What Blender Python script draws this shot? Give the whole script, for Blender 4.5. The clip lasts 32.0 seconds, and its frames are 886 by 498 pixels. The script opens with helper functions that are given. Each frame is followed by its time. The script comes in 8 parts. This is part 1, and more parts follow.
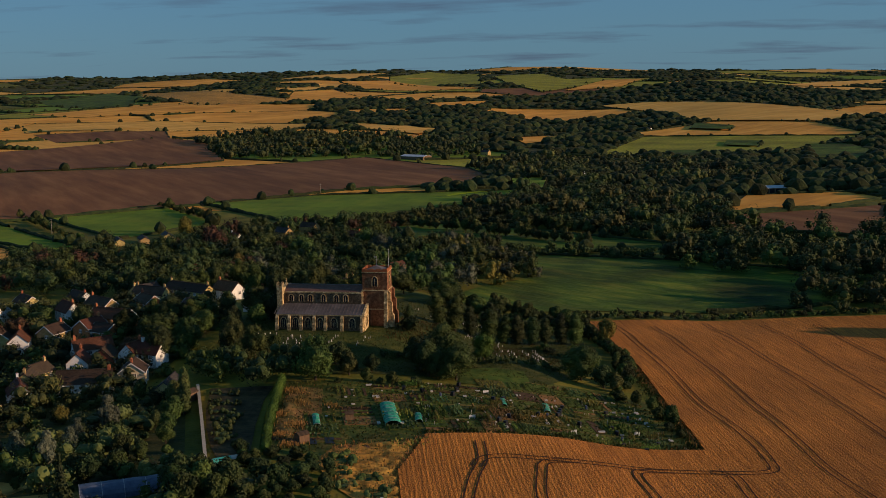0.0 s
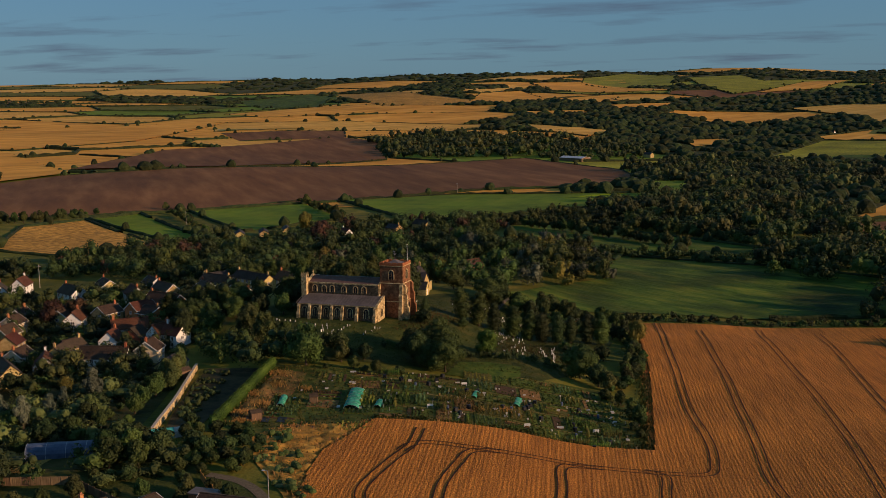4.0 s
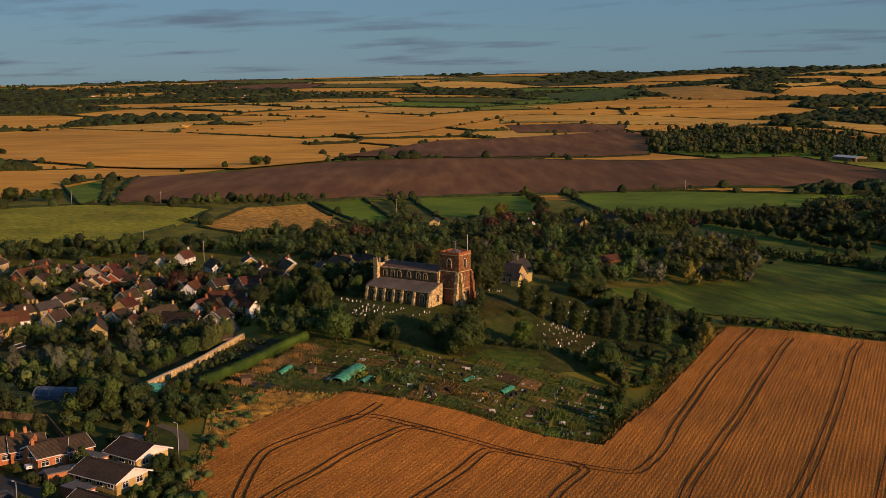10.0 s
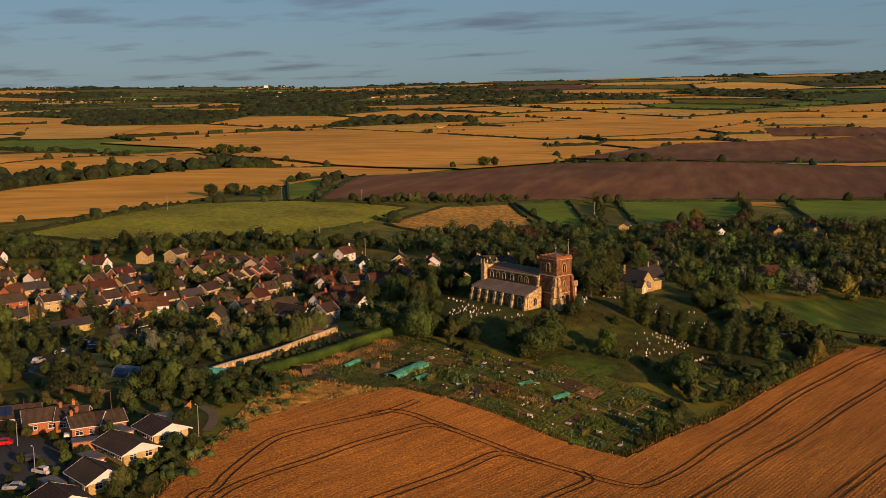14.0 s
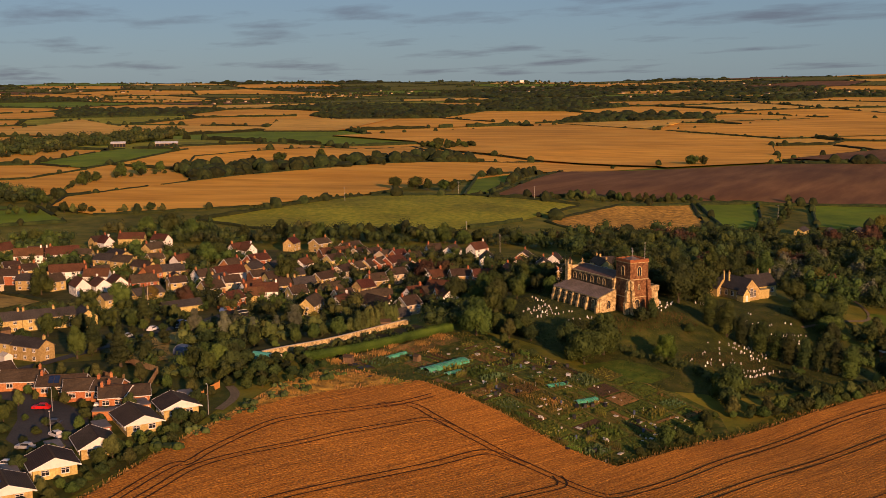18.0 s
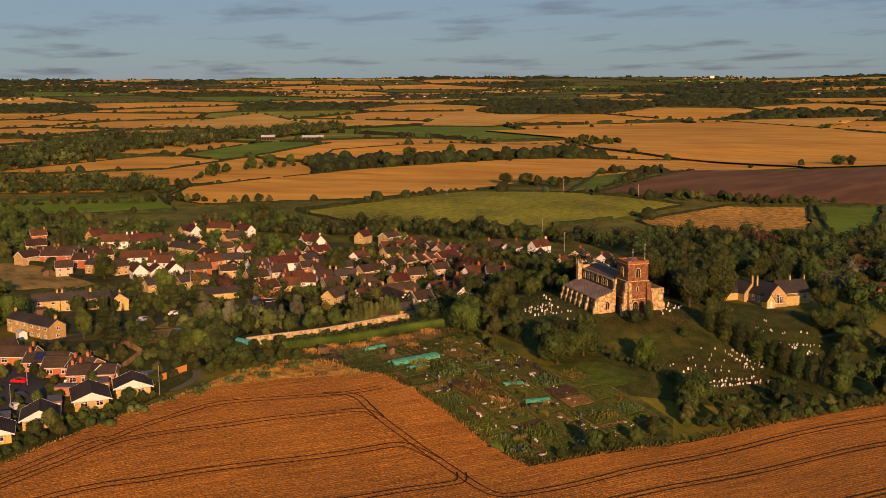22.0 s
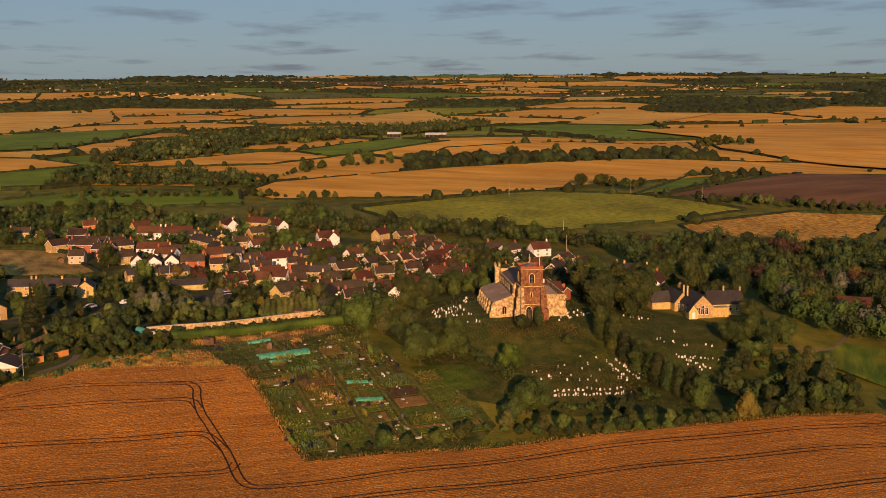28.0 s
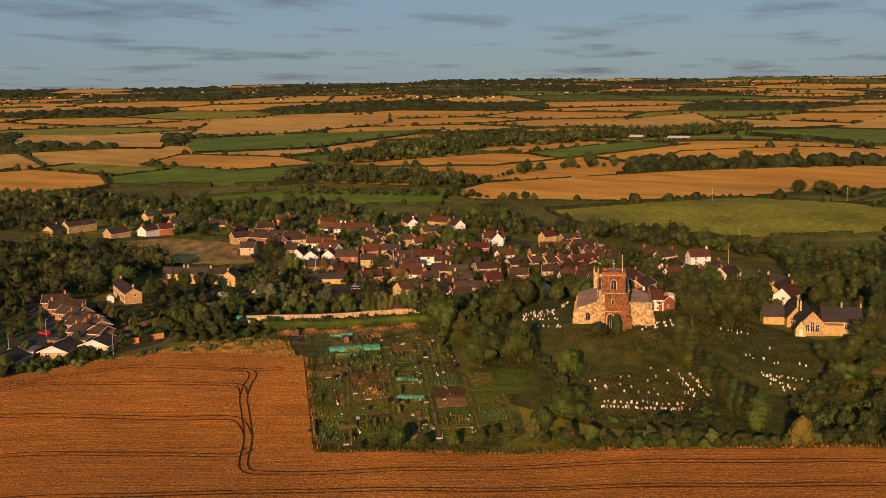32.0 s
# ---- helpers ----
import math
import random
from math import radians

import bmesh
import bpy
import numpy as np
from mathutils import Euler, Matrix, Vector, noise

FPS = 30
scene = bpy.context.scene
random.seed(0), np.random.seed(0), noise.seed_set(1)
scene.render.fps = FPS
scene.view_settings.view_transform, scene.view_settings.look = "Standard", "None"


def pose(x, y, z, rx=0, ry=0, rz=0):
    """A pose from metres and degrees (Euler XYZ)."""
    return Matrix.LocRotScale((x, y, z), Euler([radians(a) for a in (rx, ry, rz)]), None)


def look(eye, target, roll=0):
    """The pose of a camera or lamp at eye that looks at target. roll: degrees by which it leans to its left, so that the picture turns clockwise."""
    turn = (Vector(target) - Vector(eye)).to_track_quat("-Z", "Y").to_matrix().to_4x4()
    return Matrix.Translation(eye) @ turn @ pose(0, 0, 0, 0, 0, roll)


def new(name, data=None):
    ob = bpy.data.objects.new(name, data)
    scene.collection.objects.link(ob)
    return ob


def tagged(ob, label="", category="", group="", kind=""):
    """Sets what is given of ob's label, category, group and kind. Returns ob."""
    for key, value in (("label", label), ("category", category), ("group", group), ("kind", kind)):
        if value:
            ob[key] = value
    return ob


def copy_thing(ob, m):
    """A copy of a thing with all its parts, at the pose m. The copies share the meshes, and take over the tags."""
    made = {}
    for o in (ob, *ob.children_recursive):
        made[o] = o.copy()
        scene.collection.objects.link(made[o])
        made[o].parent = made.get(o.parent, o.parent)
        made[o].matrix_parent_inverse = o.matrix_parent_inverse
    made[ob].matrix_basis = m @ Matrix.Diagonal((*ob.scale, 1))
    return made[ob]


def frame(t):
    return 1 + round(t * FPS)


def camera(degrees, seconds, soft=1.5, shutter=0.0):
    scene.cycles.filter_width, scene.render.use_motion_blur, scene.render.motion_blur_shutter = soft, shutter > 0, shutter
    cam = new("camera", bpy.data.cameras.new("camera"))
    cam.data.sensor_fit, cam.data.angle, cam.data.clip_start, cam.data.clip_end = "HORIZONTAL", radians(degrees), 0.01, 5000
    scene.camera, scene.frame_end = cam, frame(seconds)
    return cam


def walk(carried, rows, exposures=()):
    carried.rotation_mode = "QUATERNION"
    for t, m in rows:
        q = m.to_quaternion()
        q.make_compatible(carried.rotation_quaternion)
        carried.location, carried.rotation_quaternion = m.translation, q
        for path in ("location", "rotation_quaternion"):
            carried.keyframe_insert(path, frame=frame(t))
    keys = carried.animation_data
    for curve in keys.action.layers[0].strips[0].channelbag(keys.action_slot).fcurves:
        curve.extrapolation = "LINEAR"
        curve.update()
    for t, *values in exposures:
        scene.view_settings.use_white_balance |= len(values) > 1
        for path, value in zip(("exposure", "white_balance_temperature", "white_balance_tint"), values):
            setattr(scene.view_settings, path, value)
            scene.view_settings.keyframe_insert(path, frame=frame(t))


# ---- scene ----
cam = camera(42.51, 32.0, soft=0.6)
PATH = [
    (0, look((-62.69, 313.83, 75.31), (-49.08, 215.87, 60.54), -0.78)),
    (0.5, look((-69.52, 313.85, 75.17), (-54.49, 216.08, 60.51), -0.97)),
    (1, look((-76.28, 313.93, 75.24), (-60.85, 216.22, 60.56), -0.77)),
    (1.5, look((-82.97, 313.79, 74.95), (-65.96, 216.34, 60.37), -0.74)),
    (2, look((-89.74, 313.17, 74.68), (-69.35, 216.35, 60.17), -0.76)),
    (2.5, look((-96.68, 312.39, 74.52), (-72.83, 216.35, 60.06), -0.80)),
    (4.5, look((-124.54, 310.89, 74.57), (-91.10, 217.76, 60.16), -0.71)),
    (5, look((-131.16, 309.62, 74.53), (-94.72, 217.61, 60.12), -0.69)),
    (5.5, look((-137.63, 307.94, 74.48), (-98.12, 217.22, 60.06), -0.66)),
    (6, look((-144.13, 306.48, 74.43), (-102.35, 216.78, 59.99), -0.62)),
    (6.5, look((-150.91, 304.60, 74.53), (-107.32, 215.77, 60.03), -0.62)),
    (7, look((-157.87, 303.17, 74.56), (-112.70, 215.13, 60.06), -0.63)),
    (7.5, look((-164.50, 301.54, 74.86), (-117.97, 214.24, 60.25), -0.57)),
    (8, look((-170.97, 299.42, 74.80), (-122.81, 213.01, 60.19), -0.55)),
    (8.5, look((-177.72, 297.50, 75.21), (-127.67, 212.19, 60.50), -0.52)),
    (9, look((-184.21, 295.40, 75.28), (-132.55, 211.05, 60.54), -0.47)),
    (9.5, look((-190.91, 292.97, 75.34), (-137.10, 209.98, 60.62), -0.56)),
    (10, look((-196.93, 289.81, 75.45), (-140.46, 208.61, 60.70), -0.50)),
    (10.5, look((-202.63, 285.74, 75.16), (-143.21, 206.65, 60.52), -0.54)),
    (11, look((-208.36, 281.82, 75.34), (-146.16, 204.90, 60.72), -0.58)),
    (11.5, look((-214.29, 277.98, 75.40), (-150.16, 202.63, 60.85), -0.59)),
    (12, look((-220.23, 273.85, 75.60), (-155.22, 199.28, 61.05), -0.62)),
    (12.5, look((-225.58, 269.16, 75.64), (-158.16, 196.76, 61.08), -0.77)),
    (13, look((-230.99, 264.21, 75.58), (-160.69, 194.57, 61.14), -0.74)),
    (13.5, look((-236.55, 260.02, 75.80), (-163.79, 192.95, 61.37), -0.70)),
    (14, look((-241.84, 255.07, 75.81), (-166.95, 190.40, 61.41), -0.69)),
    (14.5, look((-246.73, 249.93, 75.67), (-169.95, 187.49, 61.31), -0.63)),
    (16.5, look((-265.26, 228.07, 76.40), (-182.26, 174.22, 61.92), -0.53)),
    (17, look((-269.55, 222.13, 76.53), (-184.99, 170.77, 61.98), -0.54)),
    (17.5, look((-273.60, 216.09, 76.57), (-187.43, 167.49, 61.99), -0.51)),
    (18, look((-277.82, 209.59, 76.67), (-190.06, 163.94, 62.04), -0.48)),
    (18.5, look((-281.40, 202.95, 76.64), (-192.30, 159.99, 61.98), -0.43)),
    (19, look((-284.64, 196.15, 76.45), (-194.32, 155.83, 61.78), -0.50)),
    (19.5, look((-288.04, 189.42, 76.50), (-196.62, 151.66, 61.78), -0.53)),
    (20, look((-291.91, 182.99, 76.59), (-199.92, 146.64, 61.85), -0.49)),
    (20.5, look((-295.41, 176.57, 76.85), (-203.04, 141.22, 62.04), -0.42)),
    (21, look((-298.72, 169.97, 76.95), (-205.79, 136.14, 62.10), -0.38)),
    (21.5, look((-301.91, 162.93, 77.00), (-208.30, 131.06, 62.11), -0.39)),
    (22, look((-304.50, 155.95, 77.03), (-210.22, 126.15, 62.12), -0.42)),
    (22.5, look((-306.94, 148.90, 76.94), (-212.05, 121.07, 62.06), -0.40)),
    (23, look((-309.60, 141.76, 77.14), (-214.13, 116.00, 62.24), -0.37)),
    (23.5, look((-311.98, 134.64, 77.21), (-216.00, 110.87, 62.31), -0.50)),
    (24, look((-314.08, 127.32, 77.22), (-217.62, 105.56, 62.33), -0.53)),
    (24.5, look((-316.31, 120.00, 77.29), (-219.42, 100.20, 62.44), -0.59)),
    (25, look((-318.19, 112.63, 77.27), (-220.91, 94.84, 62.43), -0.66)),
    (25.5, look((-320.04, 105.06, 77.51), (-222.42, 89.30, 62.63), -0.71)),
    (27.5, look((-329.12, 74.24, 78.74), (-231.00, 62.22, 63.67), -0.59)),
    (28, look((-331.25, 66.45, 79.09), (-233.13, 54.51, 63.96), -0.42)),
    (28.5, look((-332.72, 58.83, 79.46), (-234.60, 46.91, 64.29), -0.29)),
    (29, look((-333.61, 51.16, 79.49), (-235.49, 39.26, 64.32), -0.27)),
    (29.5, look((-333.97, 43.18, 79.51), (-235.49, 34.76, 64.35), -0.37)),
    (30, look((-333.58, 35.16, 79.35), (-234.77, 32.08, 64.26), -0.47)),
    (30.5, look((-332.58, 27.04, 78.97), (-233.72, 28.82, 63.99), -0.63)),
    (31, look((-331.36, 18.70, 78.41), (-232.68, 25.12, 63.59), -0.71)),
    (31.5, look((-330.57, 10.41, 78.03), (-232.22, 20.94, 63.34), -0.76)),
    (32, look((-329.21, 2.85, 77.63), (-231.28, 16.85, 63.01), -0.70)),
]
walk(cam, PATH, [(0, -0.30, 5760, 18), (2, -0.27, 5820, 19), (6, -0.16, 6280, 24), (9, -0.14, 6500, 26), (13, -0.07, 6950, 29), (19, 0.07, 7480, 38), (25, 0.10, 7580, 38), (32, 0.06, 7450, 36)])

# ---------------- light: low evening sun in the west, streaked blue sky ----------------
SUN_ELEV, SUN_AZ = radians(13.0), radians(176.0)   # azimuth counted from +x towards +y
world = bpy.data.worlds.new("sky")
scene.world = world
world.use_nodes = True
wn, wl = world.node_tree.nodes, world.node_tree.links
wn.clear()
w_out, w_bg = wn.new("ShaderNodeOutputWorld"), wn.new("ShaderNodeBackground")
w_sky = wn.new("ShaderNodeTexSky")
w_sky.sky_type, w_sky.sun_disc = "NISHITA", False
w_sky.sun_elevation, w_sky.sun_rotation = SUN_ELEV, radians(90) - SUN_AZ
w_sky.air_density, w_sky.dust_density, w_sky.ozone_density = 1.0, 0.2, 3.0
w_bg.inputs["Strength"].default_value = 0.06
w_co = wn.new("ShaderNodeTexCoord")
w_sep = wn.new("ShaderNodeSeparateXYZ")
wl.new(w_co.outputs["Generated"], w_sep.inputs[0])
# flat cloud layer: the direction divided by its height
w_add = wn.new("ShaderNodeMath"); w_add.operation = "ADD"; w_add.inputs[1].default_value = 0.06
wl.new(w_sep.outputs["Z"], w_add.inputs[0])
w_div = wn.new("ShaderNodeVectorMath"); w_div.operation = "DIVIDE"
w_cmb = wn.new("ShaderNodeCombineXYZ")
for k in "XYZ":
    wl.new(w_add.outputs[0], w_cmb.inputs[k])
wl.new(w_co.outputs["Generated"], w_div.inputs[0]); wl.new(w_cmb.outputs[0], w_div.inputs[1])
w_map = wn.new("ShaderNodeMapping")
w_map.inputs["Rotation"].default_value = (0, 0, radians(20))
w_map.inputs["Scale"].default_value = (0.55, 0.8, 0.0)
wl.new(w_div.outputs[0], w_map.inputs[0])
w_noi = wn.new("ShaderNodeTexNoise")
w_noi.inputs["Scale"].default_value, w_noi.inputs["Detail"].default_value = 1.1, 7
w_noi.inputs["Roughness"].default_value = 0.55
wl.new(w_map.outputs[0], w_noi.inputs["Vector"])
w_rmp = wn.new("ShaderNodeValToRGB")
w_rmp.color_ramp.elements[0].position, w_rmp.color_ramp.elements[1].position = 0.53, 0.70
wl.new(w_noi.outputs["Fac"], w_rmp.inputs[0])
w_fac = wn.new("ShaderNodeMath"); w_fac.operation = "MULTIPLY"; w_fac.inputs[1].default_value = 0.58
wl.new(w_rmp.outputs[0], w_fac.inputs[0])
w_mix = wn.new("ShaderNodeMix"); w_mix.data_type = "RGBA"
wl.new(w_fac.outputs[0], w_mix.inputs["Factor"])
w_tint = wn.new("ShaderNodeMix"); w_tint.data_type, w_tint.blend_type = "RGBA", "MULTIPLY"
w_tint.inputs["Factor"].default_value = 1.0
w_tint.inputs["B"].default_value = (0.73, 1.0, 1.36, 1)
wl.new(w_sky.outputs[0], w_tint.inputs["A"])
w_veil = wn.new("ShaderNodeMix"); w_veil.data_type = "RGBA"      # thin high cloud evens the blue out
w_fall = wn.new("ShaderNodeMapRange")
w_fall.interpolation_type = "SMOOTHSTEP"
w_fall.inputs["From Min"].default_value, w_fall.inputs["From Max"].default_value = 0.12, 0.65
w_fall.inputs["To Min"].default_value, w_fall.inputs["To Max"].default_value = 0.6, 0.45
wl.new(w_sep.outputs["Z"], w_fall.inputs[0])
wl.new(w_fall.outputs[0], w_veil.inputs["Factor"])
wl.new(w_tint.outputs["Result"], w_veil.inputs["A"])
w_veil.inputs["B"].default_value = (2.25, 4.85, 5.9, 1)
wl.new(w_veil.outputs["Result"], w_mix.inputs["A"])
w_mix.inputs["B"].default_value = (1.35, 1.6, 2.25, 1)
wl.new(w_mix.outputs["Result"], w_bg.inputs["Color"])
wl.new(w_bg.outputs[0], w_out.inputs[0])

sun = new("sun", bpy.data.lights.new("sun", "SUN"))
sun.data.energy, sun.data.angle, sun.data.color = 5.0, radians(0.6), (1.0, 0.64, 0.33)
sun.matrix_world = look((math.cos(SUN_AZ) * math.cos(SUN_ELEV) * 500, math.sin(SUN_AZ) * math.cos(SUN_ELEV) * 500,
                         math.sin(SUN_ELEV) * 500), (0, 0, 0))
scene.view_settings.exposure = 0.0

# ---------------- materials ----------------
def material(name, stops, scale=1.0, rough=0.9, bump=0.0, bump_scale=None, detail=5, stretch=(1, 1, 1), large=None,
             spread=0.0, metal=0.0, island=False, turn=0.0, streak=None):
    """stops: colours between which grain noise runs; large: a second, wider noise that tints (scale, amount);
    spread: how much the objects differ among one another."""
    m = bpy.data.materials.new(name)
    m.use_nodes = True
    nt, lk = m.node_tree.nodes, m.node_tree.links
    b = nt["Principled BSDF"]
    b.inputs["Roughness"].default_value, b.inputs["Metallic"].default_value = rough, metal
    b.inputs["Specular IOR Level"].default_value = 0.2
    geo = nt.new("ShaderNodeNewGeometry")
    spin, mp = nt.new("ShaderNodeMapping"), nt.new("ShaderNodeMapping")
    spin.inputs["Rotation"].default_value = (0, 0, radians(turn))
    mp.inputs["Scale"].default_value = stretch
    lk.new(geo.outputs["Position"], spin.inputs[0])
    lk.new(spin.outputs[0], mp.inputs[0])
    no = nt.new("ShaderNodeTexNoise")
    no.inputs["Scale"].default_value, no.inputs["Detail"].default_value = scale, detail
    no.inputs["Roughness"].default_value = 0.62
    lk.new(mp.outputs[0], no.inputs["Vector"])
    rp = nt.new("ShaderNodeValToRGB")
    es = rp.color_ramp.elements
    while len(es) < len(stops):
        es.new(0.5)
    for k, c in enumerate(stops):
        es[k].position = 0.32 + 0.36 * k / max(1, len(stops) - 1)
        es[k].color = (*c, 1)
    lk.new(no.outputs["Fac"], rp.inputs[0])
    col = rp.outputs[0]
    if large:
        n2 = nt.new("ShaderNodeTexNoise")
        n2.inputs["Scale"].default_value, n2.inputs["Detail"].default_value = large[0], 3
        lk.new(geo.outputs["Position"], n2.inputs["Vector"])
        hs = nt.new("ShaderNodeHueSaturation")
        mr = nt.new("ShaderNodeMapRange")
        mr.inputs["From Min"].default_value, mr.inputs["From Max"].default_value = 0.3, 0.7
        mr.inputs["To Min"].default_value, mr.inputs["To Max"].default_value = 1 - large[1], 1 + large[1]
        lk.new(n2.outputs["Fac"], mr.inputs[0])
        lk.new(mr.outputs[0], hs.inputs["Value"])
        lk.new(col, hs.inputs["Color"])
        col = hs.outputs[0]
    if streak:                       # long bands left by drilling and harvesting: width, amount
        m2 = nt.new("ShaderNodeMapping")
        m2.inputs["Scale"].default_value = (1 / streak[0], 0.012 if streak[0] > 2 else 0.05, 0.0)
        lk.new(spin.outputs[0], m2.inputs[0])
        n4 = nt.new("ShaderNodeTexNoise")
        n4.inputs["Scale"].default_value, n4.inputs["Detail"].default_value = 1.0, 2
        lk.new(m2.outputs[0], n4.inputs["Vector"])
        h4, r4 = nt.new("ShaderNodeHueSaturation"), nt.new("ShaderNodeMapRange")
        r4.inputs["From Min"].default_value, r4.inputs["From Max"].default_value = 0.3, 0.7
        r4.inputs["To Min"].default_value, r4.inputs["To Max"].default_value = 1 - streak[1], 1 + streak[1]
        lk.new(n4.outputs["Fac"], r4.inputs[0])
        lk.new(r4.outputs[0], h4.inputs["Value"])
        lk.new(col, h4.inputs["Color"])
        col = h4.outputs[0]
    if spread:
        rnd = geo.outputs["Random Per Island"] if island else nt.new("ShaderNodeObjectInfo").outputs["Random"]
        hs = nt.new("ShaderNodeHueSaturation")
        for sock, a, k in (("Value", 1 - spread, 1 + spread), ("Hue", 0.5 - spread * 0.07, 0.5 + spread * 0.07)):
            mr = nt.new("ShaderNodeMapRange")
            mr.inputs["To Min"].default_value, mr.inputs["To Max"].default_value = a, k
            lk.new(rnd, mr.inputs[0])
            lk.new(mr.outputs[0], hs.inputs[sock])
        lk.new(col, hs.inputs["Color"])
        col = hs.outputs[0]
    lk.new(col, b.inputs["Base Color"])
    if bump:
        n3 = no
        if bump_scale:
            n3 = nt.new("ShaderNodeTexNoise")
            n3.inputs["Scale"].default_value, n3.inputs["Detail"].default_value = bump_scale, 4
            lk.new(mp.outputs[0], n3.inputs["Vector"])
        bp = nt.new("ShaderNodeBump")
        bp.inputs["Strength"].default_value, bp.inputs["Distance"].default_value = 1.0, bump
        lk.new(n3.outputs["Fac"], bp.inputs["Height"])
        lk.new(bp.outputs[0], b.inputs["Normal"])
    return m


M_MEADOW = material("meadow_grass", [(0.020, 0.052, 0.004), (0.056, 0.098, 0.007), (0.135, 0.152, 0.014)], 0.10, bump=0.5, bump_scale=0.6, stretch=(0.4, 1.4, 1), turn=20, large=(0.035, 0.6))
M_PASTURE = material("pasture_grass", [(0.14, 0.165, 0.008), (0.25, 0.245, 0.014), (0.38, 0.31, 0.026)], 0.3, bump=0.12, bump_scale=1.2, large=(0.02, 0.35))
M_GREENCROP = material("green_crop", [(0.085, 0.150, 0.004), (0.125, 0.195, 0.006), (0.175, 0.225, 0.010)], 0.05, bump=0.08, bump_scale=2.0, large=(0.015, 0.25), streak=(5, 0.08))
M_PLOUGH = material("ploughed_soil", [(0.115, 0.048, 0.016), (0.17, 0.074, 0.024), (0.24, 0.115, 0.040)], 0.035, bump=0.12, bump_scale=0.9, stretch=(0.25, 1.6, 1), turn=55, large=(0.006, 0.25))
M_STUBBLE = material("stubble_gold", [(0.53, 0.235, 0.024), (0.69, 0.325, 0.040), (0.80, 0.415, 0.066)], 0.03, bump=0.1, bump_scale=1.2, stretch=(1.4, 0.35, 1), turn=30, large=(0.004, 0.16), streak=(6, 0.10))
M_STUBBLE2 = material("pale_stubble", [(0.54, 0.285, 0.042), (0.68, 0.37, 0.062), (0.76, 0.455, 0.095)], 0.03, bump=0.1, bump_scale=1.2, stretch=(0.3, 1.5, 1), large=(0.004, 0.16), turn=-40, streak=(7, 0.10))
M_WHEAT = material("ripe_wheat", [(0.195, 0.064, 0.009), (0.415, 0.151, 0.019), (0.63, 0.275, 0.044)], 2.7, bump=0.5, bump_scale=2.6, stretch=(1.3, 0.7, 1), large=(0.03, 0.18), turn=-12, streak=(0.9, 0.26))
M_YARD = material("churchyard_turf", [(0.022, 0.036, 0.005), (0.047, 0.060, 0.008), (0.092, 0.084, 0.016)], 0.22, bump=0.3, bump_scale=1.5, large=(0.05, 0.3))
M_ALLOT = material("allotment_weeds", [(0.024, 0.046, 0.005), (0.058, 0.078, 0.009), (0.15, 0.115, 0.024)], 0.45, bump=0.2, bump_scale=1.5, large=(0.12, 0.35))
M_ROUGH = material("dry_rough_grass", [(0.14, 0.088, 0.014), (0.43, 0.22, 0.034), (0.68, 0.375, 0.062)], 0.3, bump=0.3, bump_scale=0.8, large=(0.03, 0.25))
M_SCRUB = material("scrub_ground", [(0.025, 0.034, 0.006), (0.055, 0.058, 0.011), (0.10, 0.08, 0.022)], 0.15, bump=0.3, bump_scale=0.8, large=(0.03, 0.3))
M_BASE = material("rough_pasture", [(0.06, 0.075, 0.006), (0.12, 0.12, 0.011), (0.19, 0.155, 0.02)], 0.1, bump=0.25, bump_scale=0.9, large=(0.02, 0.3))
M_WEED = material("weedy_ground", [(0.045, 0.058, 0.012), (0.15, 0.105, 0.028), (0.34, 0.175, 0.052)], 0.22, bump=0.25, bump_scale=1.5, large=(0.1, 0.3))
M_DRYFIELD = material("parched_rough_grass", [(0.13, 0.095, 0.020), (0.34, 0.215, 0.050), (0.52, 0.32, 0.080)], 0.12, bump=0.3, bump_scale=0.8, stretch=(0.6, 1.5, 1), turn=-20, large=(0.04, 0.35))
# wheel tracks: shade of the deep crop groove is put into this dark colour
M_TRACK = material("shaded_crushed_crop", [(0.020, 0.009, 0.004), (0.052, 0.023, 0.009)], 0.8, bump=0.05)
M_LAWN = material("mown_grass", [(0.030, 0.062, 0.005), (0.056, 0.092, 0.007), (0.098, 0.115, 0.012)], 0.4, bump=0.06, bump_scale=2.5, large=(0.06, 0.25))
M_ROAD = material("asphalt", [(0.04, 0.04, 0.042), (0.07, 0.068, 0.065)], 2.0, rough=0.85, bump=0.01, large=(0.05, 0.2))
M_PATH = material("gravel_path", [(0.10, 0.08, 0.05), (0.18, 0.14, 0.09)], 2.0, bump=0.03)

